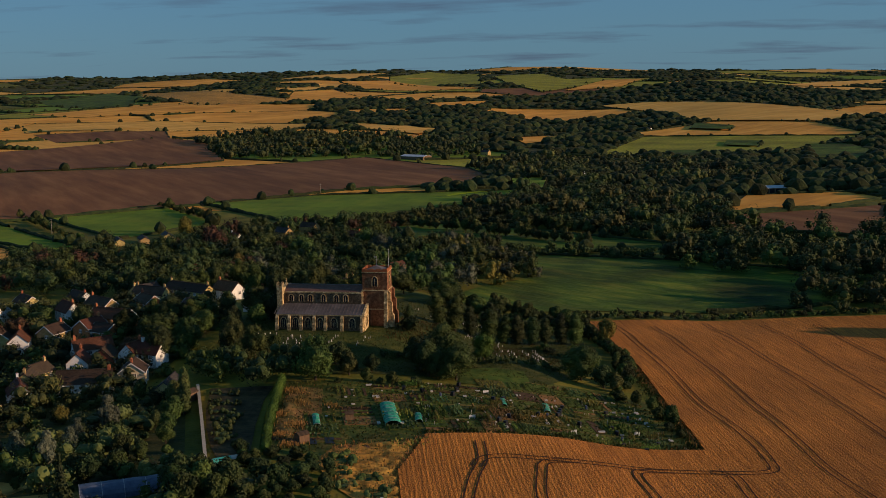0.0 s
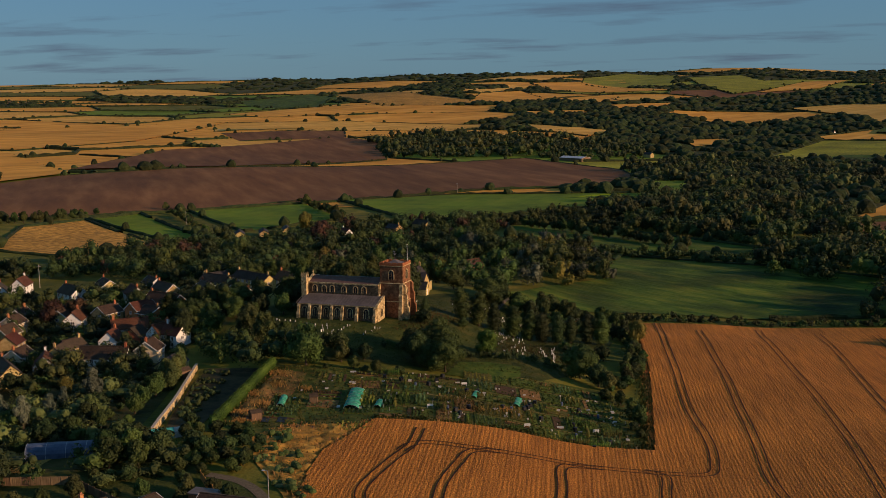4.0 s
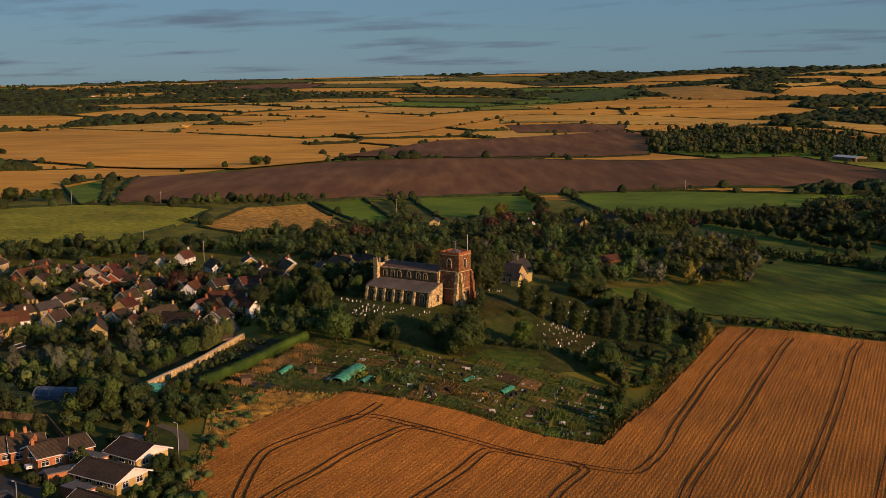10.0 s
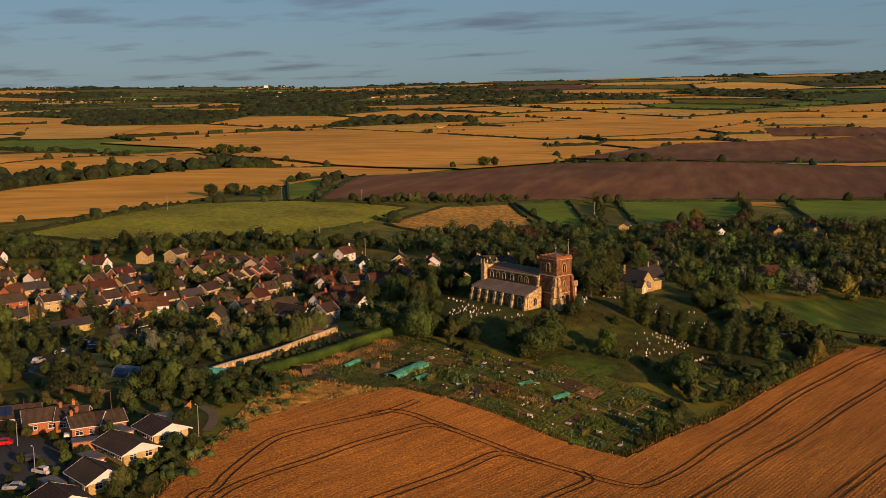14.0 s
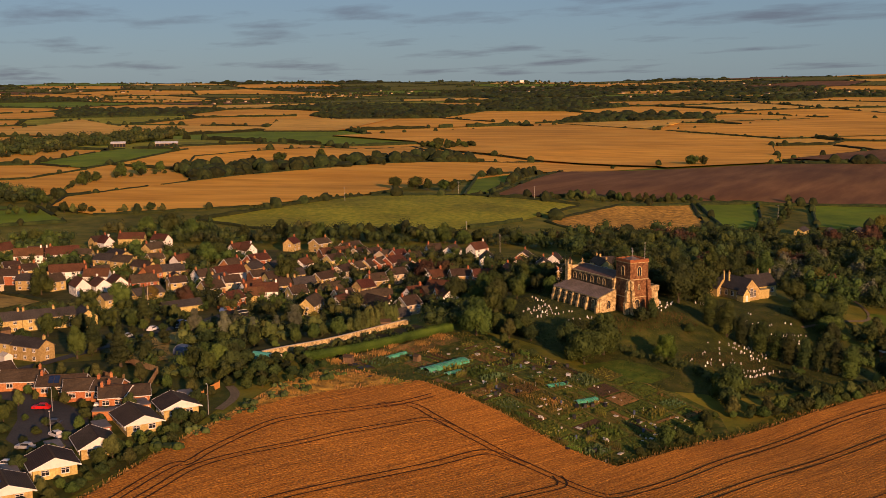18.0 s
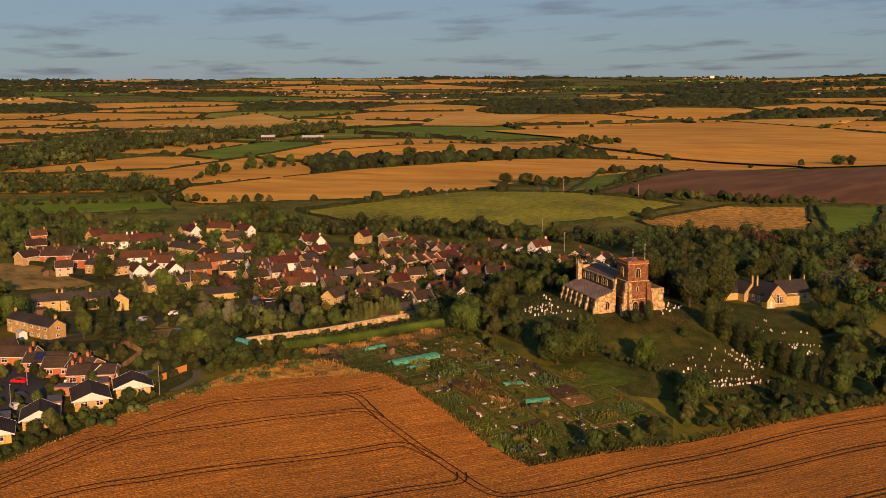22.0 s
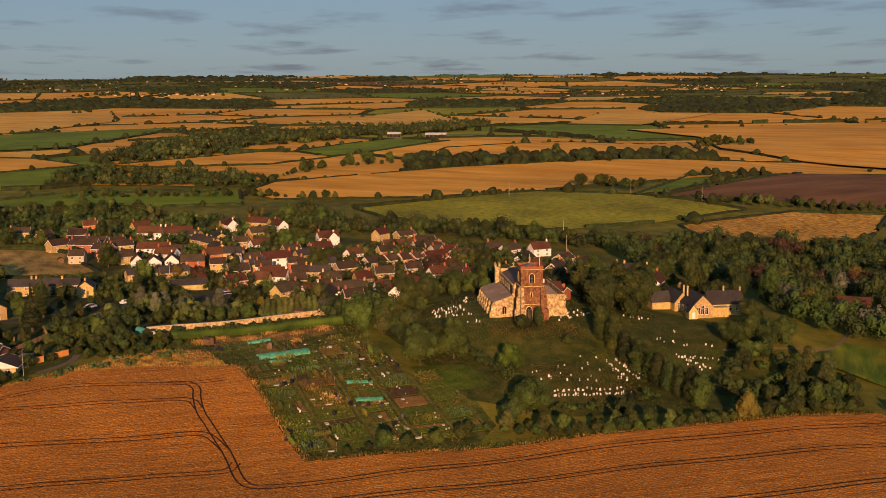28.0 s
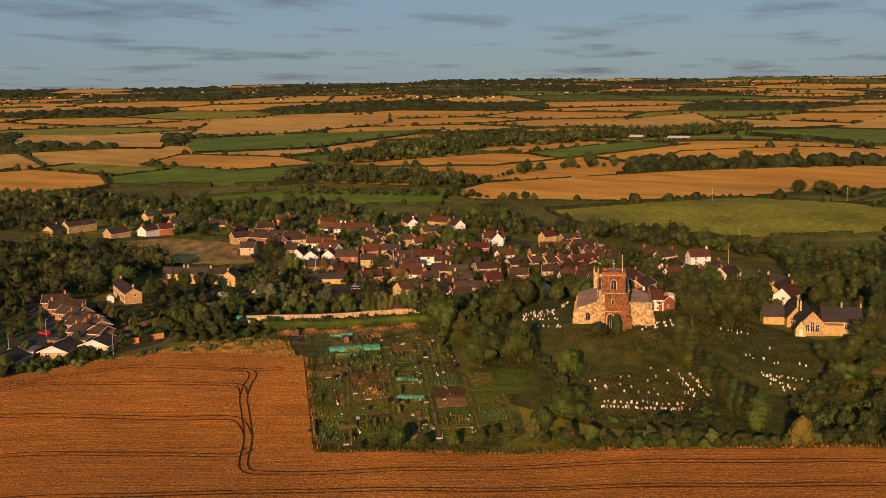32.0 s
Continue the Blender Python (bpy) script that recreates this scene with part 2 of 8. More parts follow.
# ---------------- ground ----------------
HEIGHTS = np.array([
    (0, 0, 6.8), (25, 0, 6.8), (13, 6, 6.8), (13, -9, 6.5), (-31, 11, -0.8), (-21, 75, 1.8), (6, 118, 4.0), (-28, 86, 1.2), (31, 61, 2.6),
    (12, 57, 3.8), (-86, 69, -6.0), (-98, 71, -9.0), (-90, 84, -6.4), (-48, 94, -0.6), (-47, -23, -6.5), (-70, 4, -7.2), (-90, 20, -8.8),
    (-60, -54, -7.6), (-65, -87, -11.0), (-81, -80, -11.4), (-101, -94, -14.6), (-90, -45, -9.0), (105, 77, -2.5), (68, 68, -1), (13, -57, 2.2), (-18, 138, 2.5), (170, -301, -11), (436, -126, 3),
    (150, -538, -12), (147, -984, -16), (838, -69, 14), (638, -111, 8), (551, -482, -4), (821, -411, 3), (-120, 160, -8), (-66, 176, -2),
    (-46, 152, 0.5), (-250, 60, -18), (-150, -60, -13), (-110, -50, -10), (150, 180, -1), (260, 60, -1), (40, -160, -5), (-60, -250, -9),
    (60, 220, 2)], float)
H_SOFT = 14.0 + 0.10 * np.hypot(HEIGHTS[:, 0], HEIGHTS[:, 1])


# height of the skyline, by bearing (degrees from +x towards +y): hills in the south, a plain in the east
RIM_AT = [-180, -130, -105, -98, -93.5, -89, -84, -80, -74, -70, -65, -60, -53, -48, -40, -35, -28, -20, -12, 0, 10, 16, 21.5, 30, 90, 180]
RIM_Z = [70, 80, 84, 103, 102, 121, 123, 118, 110, 109, 102, 97, 89, 85, 71, 67, 74, 74, 74, 80, 82, 77, 66, 64, 70, 70]


def height(x, y):
    """The lie of the land: gentle knolls near the village, a plain to the east, hills to the south."""
    x, y = np.asarray(x, float), np.asarray(y, float)
    d2 = (x[..., None] - HEIGHTS[:, 0]) ** 2 + (y[..., None] - HEIGHTS[:, 1]) ** 2
    w = H_SOFT**2 / (d2 + H_SOFT**2) ** 2
    z = (w * HEIGHTS[:, 2]).sum(-1) / w.sum(-1)
    r, a = np.hypot(x, y), np.arctan2(y, x)
    far = np.clip((r - 1000) / 3700, 0, 1)
    rim = np.interp(np.degrees(a), RIM_AT, RIM_Z)
    fade = np.clip((r - 900) / 1500, 0, 1)
    swell = np.clip((rim - 80) / 45, 0, 1)
    roll = (9 * np.sin(x * 0.0021 + 1.3) * np.sin(y * 0.0017 + 0.4) + swell * (13 * np.sin(x * 0.0046 + y * 0.0012 + 0.8) + 6 * np.sin(x * 0.0101 - 1))) * np.clip((r - 700) / 1200, 0, 1)
    return z * (1 - fade) + rim * far**1.25 + roll * np.clip((5200 - r) / 1500, 0.15, 1)


def hz(x, y):
    return float(height(x, y))


def mesh_object(name, verts, faces, mat, parent=None, smooth=False):
    me = bpy.data.meshes.new(name)
    me.from_pydata(verts, [], faces)
    me.materials.append(mat)
    if smooth:
        me.polygons.foreach_set("use_smooth", [True] * len(me.polygons))
    me.update()
    ob = new(name, me)
    ob.parent = parent
    return ob


N_G = 300
g_u = np.linspace(-1, 1, N_G + 1)
g_c = np.sinh(5 * g_u) / math.sinh(5) * 4900
g_x, g_y = np.meshgrid(g_c, g_c)
g_r = np.hypot(g_x, g_y)
g_z = height(g_x, g_y) - np.clip((g_r - 350) / 600, 0, 1) * 1.5 - np.clip((g_r - 1000) / 3000, 0, 1) * 12
g_idx = np.arange((N_G + 1) ** 2).reshape(N_G + 1, -1)
g_f = np.stack([g_idx[:-1, :-1], g_idx[:-1, 1:], g_idx[1:, 1:], g_idx[1:, :-1]], -1).reshape(-1, 4)
ground = mesh_object("ground", np.stack([g_x, g_y, g_z], -1).reshape(-1, 3).tolist(), g_f.tolist(), M_BASE, smooth=True)
tagged(ground, "dark grassy earth under village and farmland", "ground", kind="structure")


def sheet(name, poly, mat, lift, label, category="field", step=12.0, rim=0.0, kind="structure"):
    """A field on the land: rings run from the middle of the outline to its edge. rim: depth of the standing crop's side."""
    p = np.array(poly, float)
    c = p.mean(0)
    out = []
    for a, b in zip(p, np.roll(p, -1, 0)):
        n = max(1, int(np.hypot(*(b - a)) / step))
        out += [a + (b - a) * k / n for k in range(n)]
    out = np.array(out)
    rings = max(2, int(np.hypot(*(out - c).T).max() / step))
    vs, fs = [(c[0], c[1], hz(*c) + lift)], []
    n = len(out)
    for k in range(1, rings + 1):
        q = c + (out - c) * k / rings
        vs += np.c_[q, height(q[:, 0], q[:, 1]) + lift].tolist()
    for i in range(n):
        j = (i + 1) % n
        fs.append((0, 1 + i, 1 + j))
        for k in range(rings - 1):
            a, b = 1 + k * n, 1 + (k + 1) * n
            fs.append((a + i, b + i, b + j, a + j))
    if rim:
        a, b = 1 + (rings - 1) * n, len(vs)
        vs += [(v[0], v[1], v[2] - rim) for v in vs[a:a + n]]
        fs += [(a + i, b + i, b + (i + 1) % n, a + (i + 1) % n) for i in range(n)]
    ob = mesh_object(name, vs, fs, mat, smooth=not rim)
    return tagged(ob, label, category, kind=kind)


# fields of the middle distance, on the plan
FIELDS = [
    ("ploughed_field", M_PLOUGH, "bare brown ploughed field", [(350, -150), (530, -325), (530, -555), (470, -664), (208, -990), (74, -864), (12, -640), (140, -575), (310, -325)]),
    ("ploughed_field", M_PLOUGH, "bare brown ploughed field below a dark wood", [(560, -610), (652, -925), (560, -1250), (475, -1190), (360, -930), (445, -690)]),
    ("green_field", M_GREENCROP, "bright green crop field between hedges", [(310, -287), (303, -332), (208, -250), (205, -224)]),
    ("green_field", M_GREENCROP, "bright green crop field with hedge shadows", [(285, -363), (246, -452), (170, -356), (203, -286)]),
    ("green_field", M_GREENCROP, "long bright green crop field", [(222, -472), (151, -531), (8, -571), (-22, -640), (-32, -556), (29, -450), (113, -344)]),
    ("meadow", M_MEADOW, "green grazing meadow with tree shadows", [(-5, -98), (-15, -130), (-34, -160), (-28, -200), (-30, -228), (-98, -214), (-190, -185), (-200, -150), (-130, -122), (-92, -112), (-61, -105), (-35, -95), (-17, -80)]),
    ("meadow", M_MEADOW, "narrow green meadow between hedges", [(56, -338), (20, -345), (-20, -320), (-105, -262), (-80, -240), (-30, -240), (0, -248), (34, -262)]),
    ("rough_field", M_ROUGH, "dry golden rough grass field", [(256, -133), (306, -218), (309, -281), (206, -210), (204, -133)]),
    ("pasture", M_PASTURE, "olive green pasture beyond the village", [(352, 37), (398, -83), (368, -142), (306, -190), (262, -121), (240, -58), (290, 15)]),
    ("stubble_field", M_STUBBLE, "wide golden stubble field", [(483, 88), (551, -44), (600, -195), (630, -370), (548, -440), (520, -310), (455, -190), (405, -92), (387, -4), (401, 86), (440, 105)]),
    ("stubble_field", M_STUBBLE, "golden stubble field above a row of bushes", [(623, -25), (732, -65), (870, -350), (690, -305), (612, -153)]),
    ("stubble_field", M_STUBBLE, "broad golden stubble field with a clump of trees", [(1102, -349), (1170, -748), (830, -800), (760, -775), (540, -580), (532, -555), (534, -440), (552, -442), (632, -372), (762, -346), (958, -394)]),
    ("stubble_field", M_STUBBLE2, "pale stubble field", [(1250, -305), (1563, -437), (1456, -600), (1204, -397)]),
    ("green_field", M_GREENCROP, "green field beside a wood", [(716, 75), (837, -20), (806, -79), (661, 42)]),
    ("green_field", M_GREENCROP, "green paddock behind the village", [(403, 282), (455, 222), (448, 110), (381, 105), (375, 237)]),
    ("stubble_field", M_STUBBLE2, "pale golden stubble field with tramlines", [(1199, 577), (1851, 773), (1957, 435), (1596, 367), (1196, 442)]),
    ("green_field", M_GREENCROP, "dark green field by a wood", [(779, 417), (1052, 529), (1169, 418), (1289, 227), (815, 297)]),
    ("stubble_field", M_STUBBLE, "golden stubble field below a long wood", [(624, 226), (712, 105), (702, 74), (655, 44), (603, 96), (599, 182)]),
    ("green_field", M_MEADOW, "narrow grass strip between hedges", [(467, 211), (457, 124), (440, 127), (450, 209)]),
    ("stubble_field", M_STUBBLE, "golden stubble strip", [(644, 415), (757, 420), (703, 301), (630, 245), (589, 307)]),
    ("stubble_field", M_STUBBLE2, "pale stubble field with tramlines", [(934, 711), (1235, 844), (1252, 626), (872, 487)]),
    ("green_field", M_PASTURE, "grass field beyond the village", [(614, 501), (668, 485), (605, 373), (552, 400)]),
    ("stubble_field", M_STUBBLE2, "pale stubble field", [(1398, 62), (1804, -159), (1278, -165), (1077, -111)]),
    ("rough_field", M_DRYFIELD, "parched golden rough paddock", [(205, 252), (224, 224), (212, 186), (196, 171), (180, 167), (160, 158), (139, 148), (133, 161), (140, 188), (149, 221)]),
    ("green_field", M_GREENCROP, "green grass wedge by the ploughed field", [(365, -140), (478, -213), (515, -288), (372, -160)]),
    ("stubble_field", M_STUBBLE, "golden stubble field", [(989, -800), (1099, -1218), (858, -1462), (777, -1053), (800, -830)]),
    ("stubble_field", M_STUBBLE2, "pale golden stubble field", [(1003, -797), (1117, -908), (1090, -1200), (1180, -1000), (1200, -760)]),
    ("stubble_field", M_STUBBLE, "golden stubble field behind the trees", [(-138, -403), (-166, -515), (-240, -540), (-256, -494), (-198, -433)]),
    ("ploughed_field", M_PLOUGH, "bare brown field by the wood", [(-130, -336), (-140, -388), (-246, -448), (-208, -287)]),
]
# the southern vale and its hills, field by field
SOUTH = [
    (M_PLOUGH, "dark brown harvested field below a hedge", [(749, -1244), (619, -1415), (547, -1251), (605, -1190), (658, -1130)]),
    (M_STUBBLE2, "long pale stubble strip", [(869, -1439), (672, -1550), (398, -1515), (393, -1425), (752, -1320), (775, -1269)]),
    (M_STUBBLE, "golden stubble field behind a tree row", [(1000, -1709), (881, -1902), (528, -2038), (485, -1864), (720, -1700), (855, -1593)]),
    (M_MEADOW, "dark green field on a rounded hill", [(1361, -2430), (1377, -2948), (1120, -2575), (872, -1881), (1043, -1961)]),
    (M_ROUGH, "golden hillside with a green crest", [(1278, -2879), (1093, -2796), (786, -2307), (552, -2132), (649, -1992), (743, -1915), (974, -2252)]),
    (M_STUBBLE, "golden stubble field on a slope", [(698, -2485), (640, -2670), (444, -2190), (547, -2113), (631, -2166)]),
    (M_STUBBLE2, "pale stubble field on a slope", [(1002, -2822), (777, -2559), (715, -2787), (759, -2964), (639, -3031), (698, -2485)]),
    (M_STUBBLE2, "pale field under the hilltop wood", [(1005, -3948), (783, -4215), (770, -3475), (1043, -3471)]),
    (M_PASTURE, "olive grass hill", [(715, -3908), (642, -4418), (394, -4073), (279, -2965), (454, -2937), (609, -3330)]),
    (M_STUBBLE, "golden field at the foot of a hill", [(744, -3193), (649, -3549), (378, -2858), (235, -2690), (398, -2579), (590, -2796)]),
    (M_STUBBLE2, "narrow pale stubble field", [(330, -2277), (209, -2429), (206, -2261), (302, -2213)]),
    (M_STUBBLE, "narrow golden stubble field", [(294, -2036), (185, -2184), (185, -2059), (263, -1945)]),
    (M_STUBBLE, "golden strip between trees", [(431, -1824), (296, -1865), (289, -1760), (391, -1743)]),
    (M_STUBBLE2, "pale field among dark trees", [(371, -1523), (240, -1469), (173, -1438), (201, -1335), (301, -1412)]),
    (M_STUBBLE, "small golden field among trees", [(66, -1349), (2, -1411), (-1, -1330), (38, -1244)]),
    (M_STUBBLE, "golden field on the hill flank", [(28, -2668), (-74, -3157), (-194, -3236), (-118, -2781)]),
    (M_STUBBLE, "small golden hill field", [(-207, -2790), (-293, -2962), (-267, -2809)]),
    (M_STUBBLE2, "wide brown-gold stubble field with tramlines", [(-60, -2129), (-166, -2157), (-325, -2006), (-432, -1873), (-512, -1653), (-403, -1546), (-228, -1635), (-185, -1856)]),
    (M_STUBBLE2, "pale field on the far hills", [(-521, -2748), (-715, -3273), (-977, -3568), (-901, -3243), (-688, -2882)]),
    (M_PASTURE, "olive green hollow in the hills", [(308, -3621), (135, -3651), (-27, -2915), (82, -2587), (197, -2953)]),
    (M_MEADOW, "small meadow in the vale", [(-216, -1593), (-268, -1500), (-252, -1425), (-199, -1491)]),
    (M_MEADOW, "small dark meadow in the vale", [(-228, -1233), (-272, -1209), (-254, -1125), (-217, -1163)]),
    (M_MEADOW, "small meadow between trees", [(-143, -1102), (-182, -1086), (-169, -964), (-143, -993)]),
    (M_MEADOW, "hedged meadow in the vale", [(-312, -1116), (-361, -1129), (-364, -1011), (-336, -896), (-288, -939)]),
    (M_GREENCROP, "green paddock by a wood", [(13, -663), (-18, -676), (-19, -559), (3, -570)]),
]
for k, (mt, lb, pl) in enumerate(SOUTH):
    far_off = max(math.hypot(*q) for q in pl) > 1300
    sheet("far_field", pl, mt, (1.2 if far_off else 0.5) + 0.12 * k, lb, step=45)
for nm, mt, lb, pl in FIELDS:
    big = max(math.hypot(*q) for q in pl)
    sheet(nm, pl, mt, 0.35 if big < 600 else 0.6 if big < 1300 else 2.0, lb, step=12 if big < 600 else 30)
EXPLICIT = [f[3] for f in FIELDS] + [f[2] for f in SOUTH]

WHEAT_A = [(-27, 86), (-25, 109), (-30, 131), (-45, 153), (-64, 176), (-130, 250), (-420, 330), (-420, 60), (-86, 68)]
WHEAT_B = [(-86, 68), (-79, 22), (-74, -8), (-67, -40), (-58, -82), (-90, -95), (-122, -103), (-164, -108), (-420, -170), (-420, 60)]
def crop_rows(name, poly, mat, label, gap=0.9, crest=0.06, step=5.0, span=(-245, -20)):
    """Drilled rows of a standing crop: long low ridges side by side, cut off at the field's edge."""
    along_, across = np.array((-0.208, 0.978)), np.array((0.978, 0.208))
    p = np.array(poly, float)
    s_all, t_all = p @ across, p @ along_
    vs, fs = [], []
    for k in range(int((s_all.max() - max(s_all.min(), span[0])) / (gap / 2))):
        s0 = s_all.max() - (k + 1) * gap / 2
        mid, cuts = s0 + gap / 4, []
        for a, b, ta, tb in zip(s_all, np.roll(s_all, -1), t_all, np.roll(t_all, -1)):
            if (a > mid) != (b > mid):
                cuts.append(ta + (tb - ta) * (mid - a) / (b - a))
        cuts.sort()
        for t0, t1 in zip(cuts[::2], cuts[1::2]):
            n = max(1, int((t1 - t0) / step))
            t = np.linspace(t0, t1, n + 1)
            o = len(vs)
            for e, up in ((s0, k % 2), (s0 + gap / 2, (k + 1) % 2)):
                q = e * across[None] + t[:, None] * along_[None]
                vs += np.c_[q, height(q[:, 0], q[:, 1]) + 0.78 + (crest if up else 0.0)].tolist()
            fs += [(o + i, o + i + 1, o + n + 2 + i, o + n + 1 + i) for i in range(n)]
    return tagged(mesh_object(name, vs, fs, mat), label, "crop", kind="stuff")


for pl in (WHEAT_A, WHEAT_B):
    sheet("wheat_field", pl, M_WHEAT, 0.70, "standing ripe golden-brown wheat crop with tractor tramlines", "wheat field", step=6, rim=0.8)
    crop_rows("wheat_rows", pl, M_WHEAT, "drilled rows of ripe golden-brown wheat")

# the farmland beyond: a patchwork of fields, cut out round scattered seeds
rnd = random.Random(7)
# (no field is laid over the village, where the land close by is drawn piece by piece)
SEEDS = [(-40 + 105 * i, -330 + 105 * j) for i in range(-3, 5) for j in range(7)]
NEAR = len(SEEDS)
for ring, (r0, r1, gap) in enumerate(((330, 900, 170), (900, 2000, 205), (2000, 3200, 215), (3200, 4850, 270))):
    for _ in range(2600 if r1 < 2500 else 4200):
        a, r = rnd.uniform(-math.pi, math.pi), math.sqrt(rnd.uniform(r0**2, r1**2))
        q = (r * math.cos(a), r * math.sin(a))
        if not -2.75 < a < 1.75:
            continue
        if all((q[0] - s[0]) ** 2 + (q[1] - s[1]) ** 2 > gap**2 for s in SEEDS):
            SEEDS.append(q)


SEED_XY = np.array(SEEDS)


def cell(i):
    cx, cy = SEEDS[i]
    big = 420
    poly = [(cx - big, cy - big), (cx + big, cy - big), (cx + big, cy + big), (cx - big, cy + big)]
    d2 = ((SEED_XY - (cx, cy)) ** 2).sum(1)
    for j in np.argsort(d2)[1:17]:
        sx, sy = SEEDS[j]
        mx, my, nx, ny = (cx + sx) / 2, (cy + sy) / 2, sx - cx, sy - cy
        out = []
        for (ax, ay), (bx, by) in zip(poly, poly[1:] + poly[:1]):
            da, db = (ax - mx) * nx + (ay - my) * ny, (bx - mx) * nx + (by - my) * ny
            if da <= 0:
                out.append((ax, ay))
            if da * db < 0:
                k = da / (da - db)
                out.append((ax + (bx - ax) * k, ay + (by - ay) * k))
        poly = out
        if len(poly) < 3:
            return None
    return poly


HEDGE_LINES, WOODS, FAR_BAG = [], [], {}
for i, (sx, sy) in enumerate(SEEDS):
    pl = cell(i)
    if not pl or i < NEAR:
        continue
    r, a = math.hypot(sx, sy), math.degrees(math.atan2(sy, sx))
    if math.hypot(*max(pl, key=lambda q: math.hypot(*q))) > 4880:
        continue
    k = rnd.random()
    gold = 0.80 if a > -95 else 0.45
    if r > 1900:
        gold = 0.58 if a > -60 else 0.45
    if r > 2350:
        gold = 0.34 if a > -60 else 0.26
    if r < 2300 and a < -80:
        gold = 0.18
    if k < gold:
        mt, lb = (M_STUBBLE, "golden stubble field") if rnd.random() < 0.65 else (M_STUBBLE2, "pale straw-coloured stubble field")
    elif k < gold + ((0.10 if a > -80 else 0.16) if r < 1900 else (0.24 if a > -60 else 0.16) if r > 2350 else 0.14):
        mt, lb = (M_PASTURE, "olive green grass field") if r < 2300 or a < -60 else (M_BASE, "dull green grass field")
    elif k < gold + ((0.13 if a > -80 else 0.22) if r < 1900 else (0.32 if a > -60 else 0.2) if r > 2350 else 0.17):
        mt, lb = M_GREENCROP, "green crop field"
    elif k < gold + ((0.15 if a > -80 else 0.24) if r < 1900 else (0.34 if a > -60 else 0.22) if r > 2350 else 0.19):
        mt, lb = M_PLOUGH, "brown ploughed field"
    else:
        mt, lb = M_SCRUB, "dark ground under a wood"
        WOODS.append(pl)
    if r < 1900:
        sheet("far_field", pl, mt, 0.0 if r < 1200 else 1.0, lb, step=30 if r < 1000 else 70)
    else:
        vs, fs = FAR_BAG.setdefault(mt, ([], []))
        o, c = len(vs), np.mean(pl, 0)
        ring_ = [np.array(p) * (1 - f) + np.array(q) * f for p, q in zip(pl, pl[1:] + pl[:1]) for f in (0, 0.33, 0.67)]
        n = len(ring_)
        vs += [(x, y, hz(x, y) + 1.0) for x, y in [c] + [c + (q - c) * 0.5 for q in ring_] + ring_]
        fs += [(o, o + 1 + k, o + 1 + (k + 1) % n) for k in range(n)]
        fs += [(o + 1 + k, o + 1 + n + k, o + 1 + n + (k + 1) % n, o + 1 + (k + 1) % n) for k in range(n)]
    for p, q in zip(pl, pl[1:] + pl[:1]):
        if p < q or rnd.random() < 0.15:
            HEDGE_LINES.append((p, q))

for mt, (vs, fs) in FAR_BAG.items():
    tagged(mesh_object("distant_fields", vs, fs, mt, smooth=True), "distant patchwork of %s" % {"stubble_gold": "golden stubble fields", "pale_stubble": "pale stubble fields", "scrub_ground": "dark wooded ground", "ploughed_soil": "brown ploughed fields"}.get(mt.name, "green fields"), "fields", kind="stuff")

# ---------------- trees ----------------
def leaf_material(name, dark, light, spread=0.35):
    m = bpy.data.materials.new(name)
    m.use_nodes = True
    nt, lk = m.node_tree.nodes, m.node_tree.links
    b = nt["Principled BSDF"]
    b.inputs["Roughness"].default_value, b.inputs["Specular IOR Level"].default_value = 0.75, 0.25
    geo, inf = nt.new("ShaderNodeNewGeometry"), nt.new("ShaderNodeObjectInfo")
    rp = nt.new("ShaderNodeValToRGB")
    rp.color_ramp.elements[0].color = (*(0.7 * a + 0.3 * c for a, c in zip(dark, light)), 1)
    rp.color_ramp.elements[1].color = (*(0.3 * a + 0.7 * c for a, c in zip(dark, light)), 1)
    lk.new(geo.outputs["Random Per Island"], rp.inputs[0])
    hs = nt.new("ShaderNodeHueSaturation")
    for sock, lo, hi in (("Value", 1 - spread, 1 + spread), ("Hue", 0.5 - 0.035, 0.5 + 0.02)):
        mr = nt.new("ShaderNodeMapRange")
        mr.inputs["To Min"].default_value, mr.inputs["To Max"].default_value = lo, hi
        lk.new(inf.outputs["Random"], mr.inputs[0])
        lk.new(mr.outputs[0], hs.inputs[sock])
    lk.new(rp.outputs[0], hs.inputs["Color"])
    # from one tree or bough to the next the green differs
    no, h2 = nt.new("ShaderNodeTexNoise"), nt.new("ShaderNodeHueSaturation")
    no.inputs["Scale"].default_value, no.inputs["Detail"].default_value = 0.13, 2
    lk.new(geo.outputs["Position"], no.inputs["Vector"])
    for sock, lo, hi in (("Value", 0.5, 1.5), ("Hue", 0.515, 0.485)):
        mr = nt.new("ShaderNodeMapRange")
        mr.inputs["From Min"].default_value, mr.inputs["From Max"].default_value = 0.32, 0.68
        mr.inputs["To Min"].default_value, mr.inputs["To Max"].default_value = lo, hi
        lk.new(no.outputs["Fac"], mr.inputs[0])
        lk.new(mr.outputs[0], h2.inputs[sock])
    lk.new(hs.outputs[0], h2.inputs["Color"])
    lk.new(h2.outputs[0], b.inputs["Base Color"])
    return m


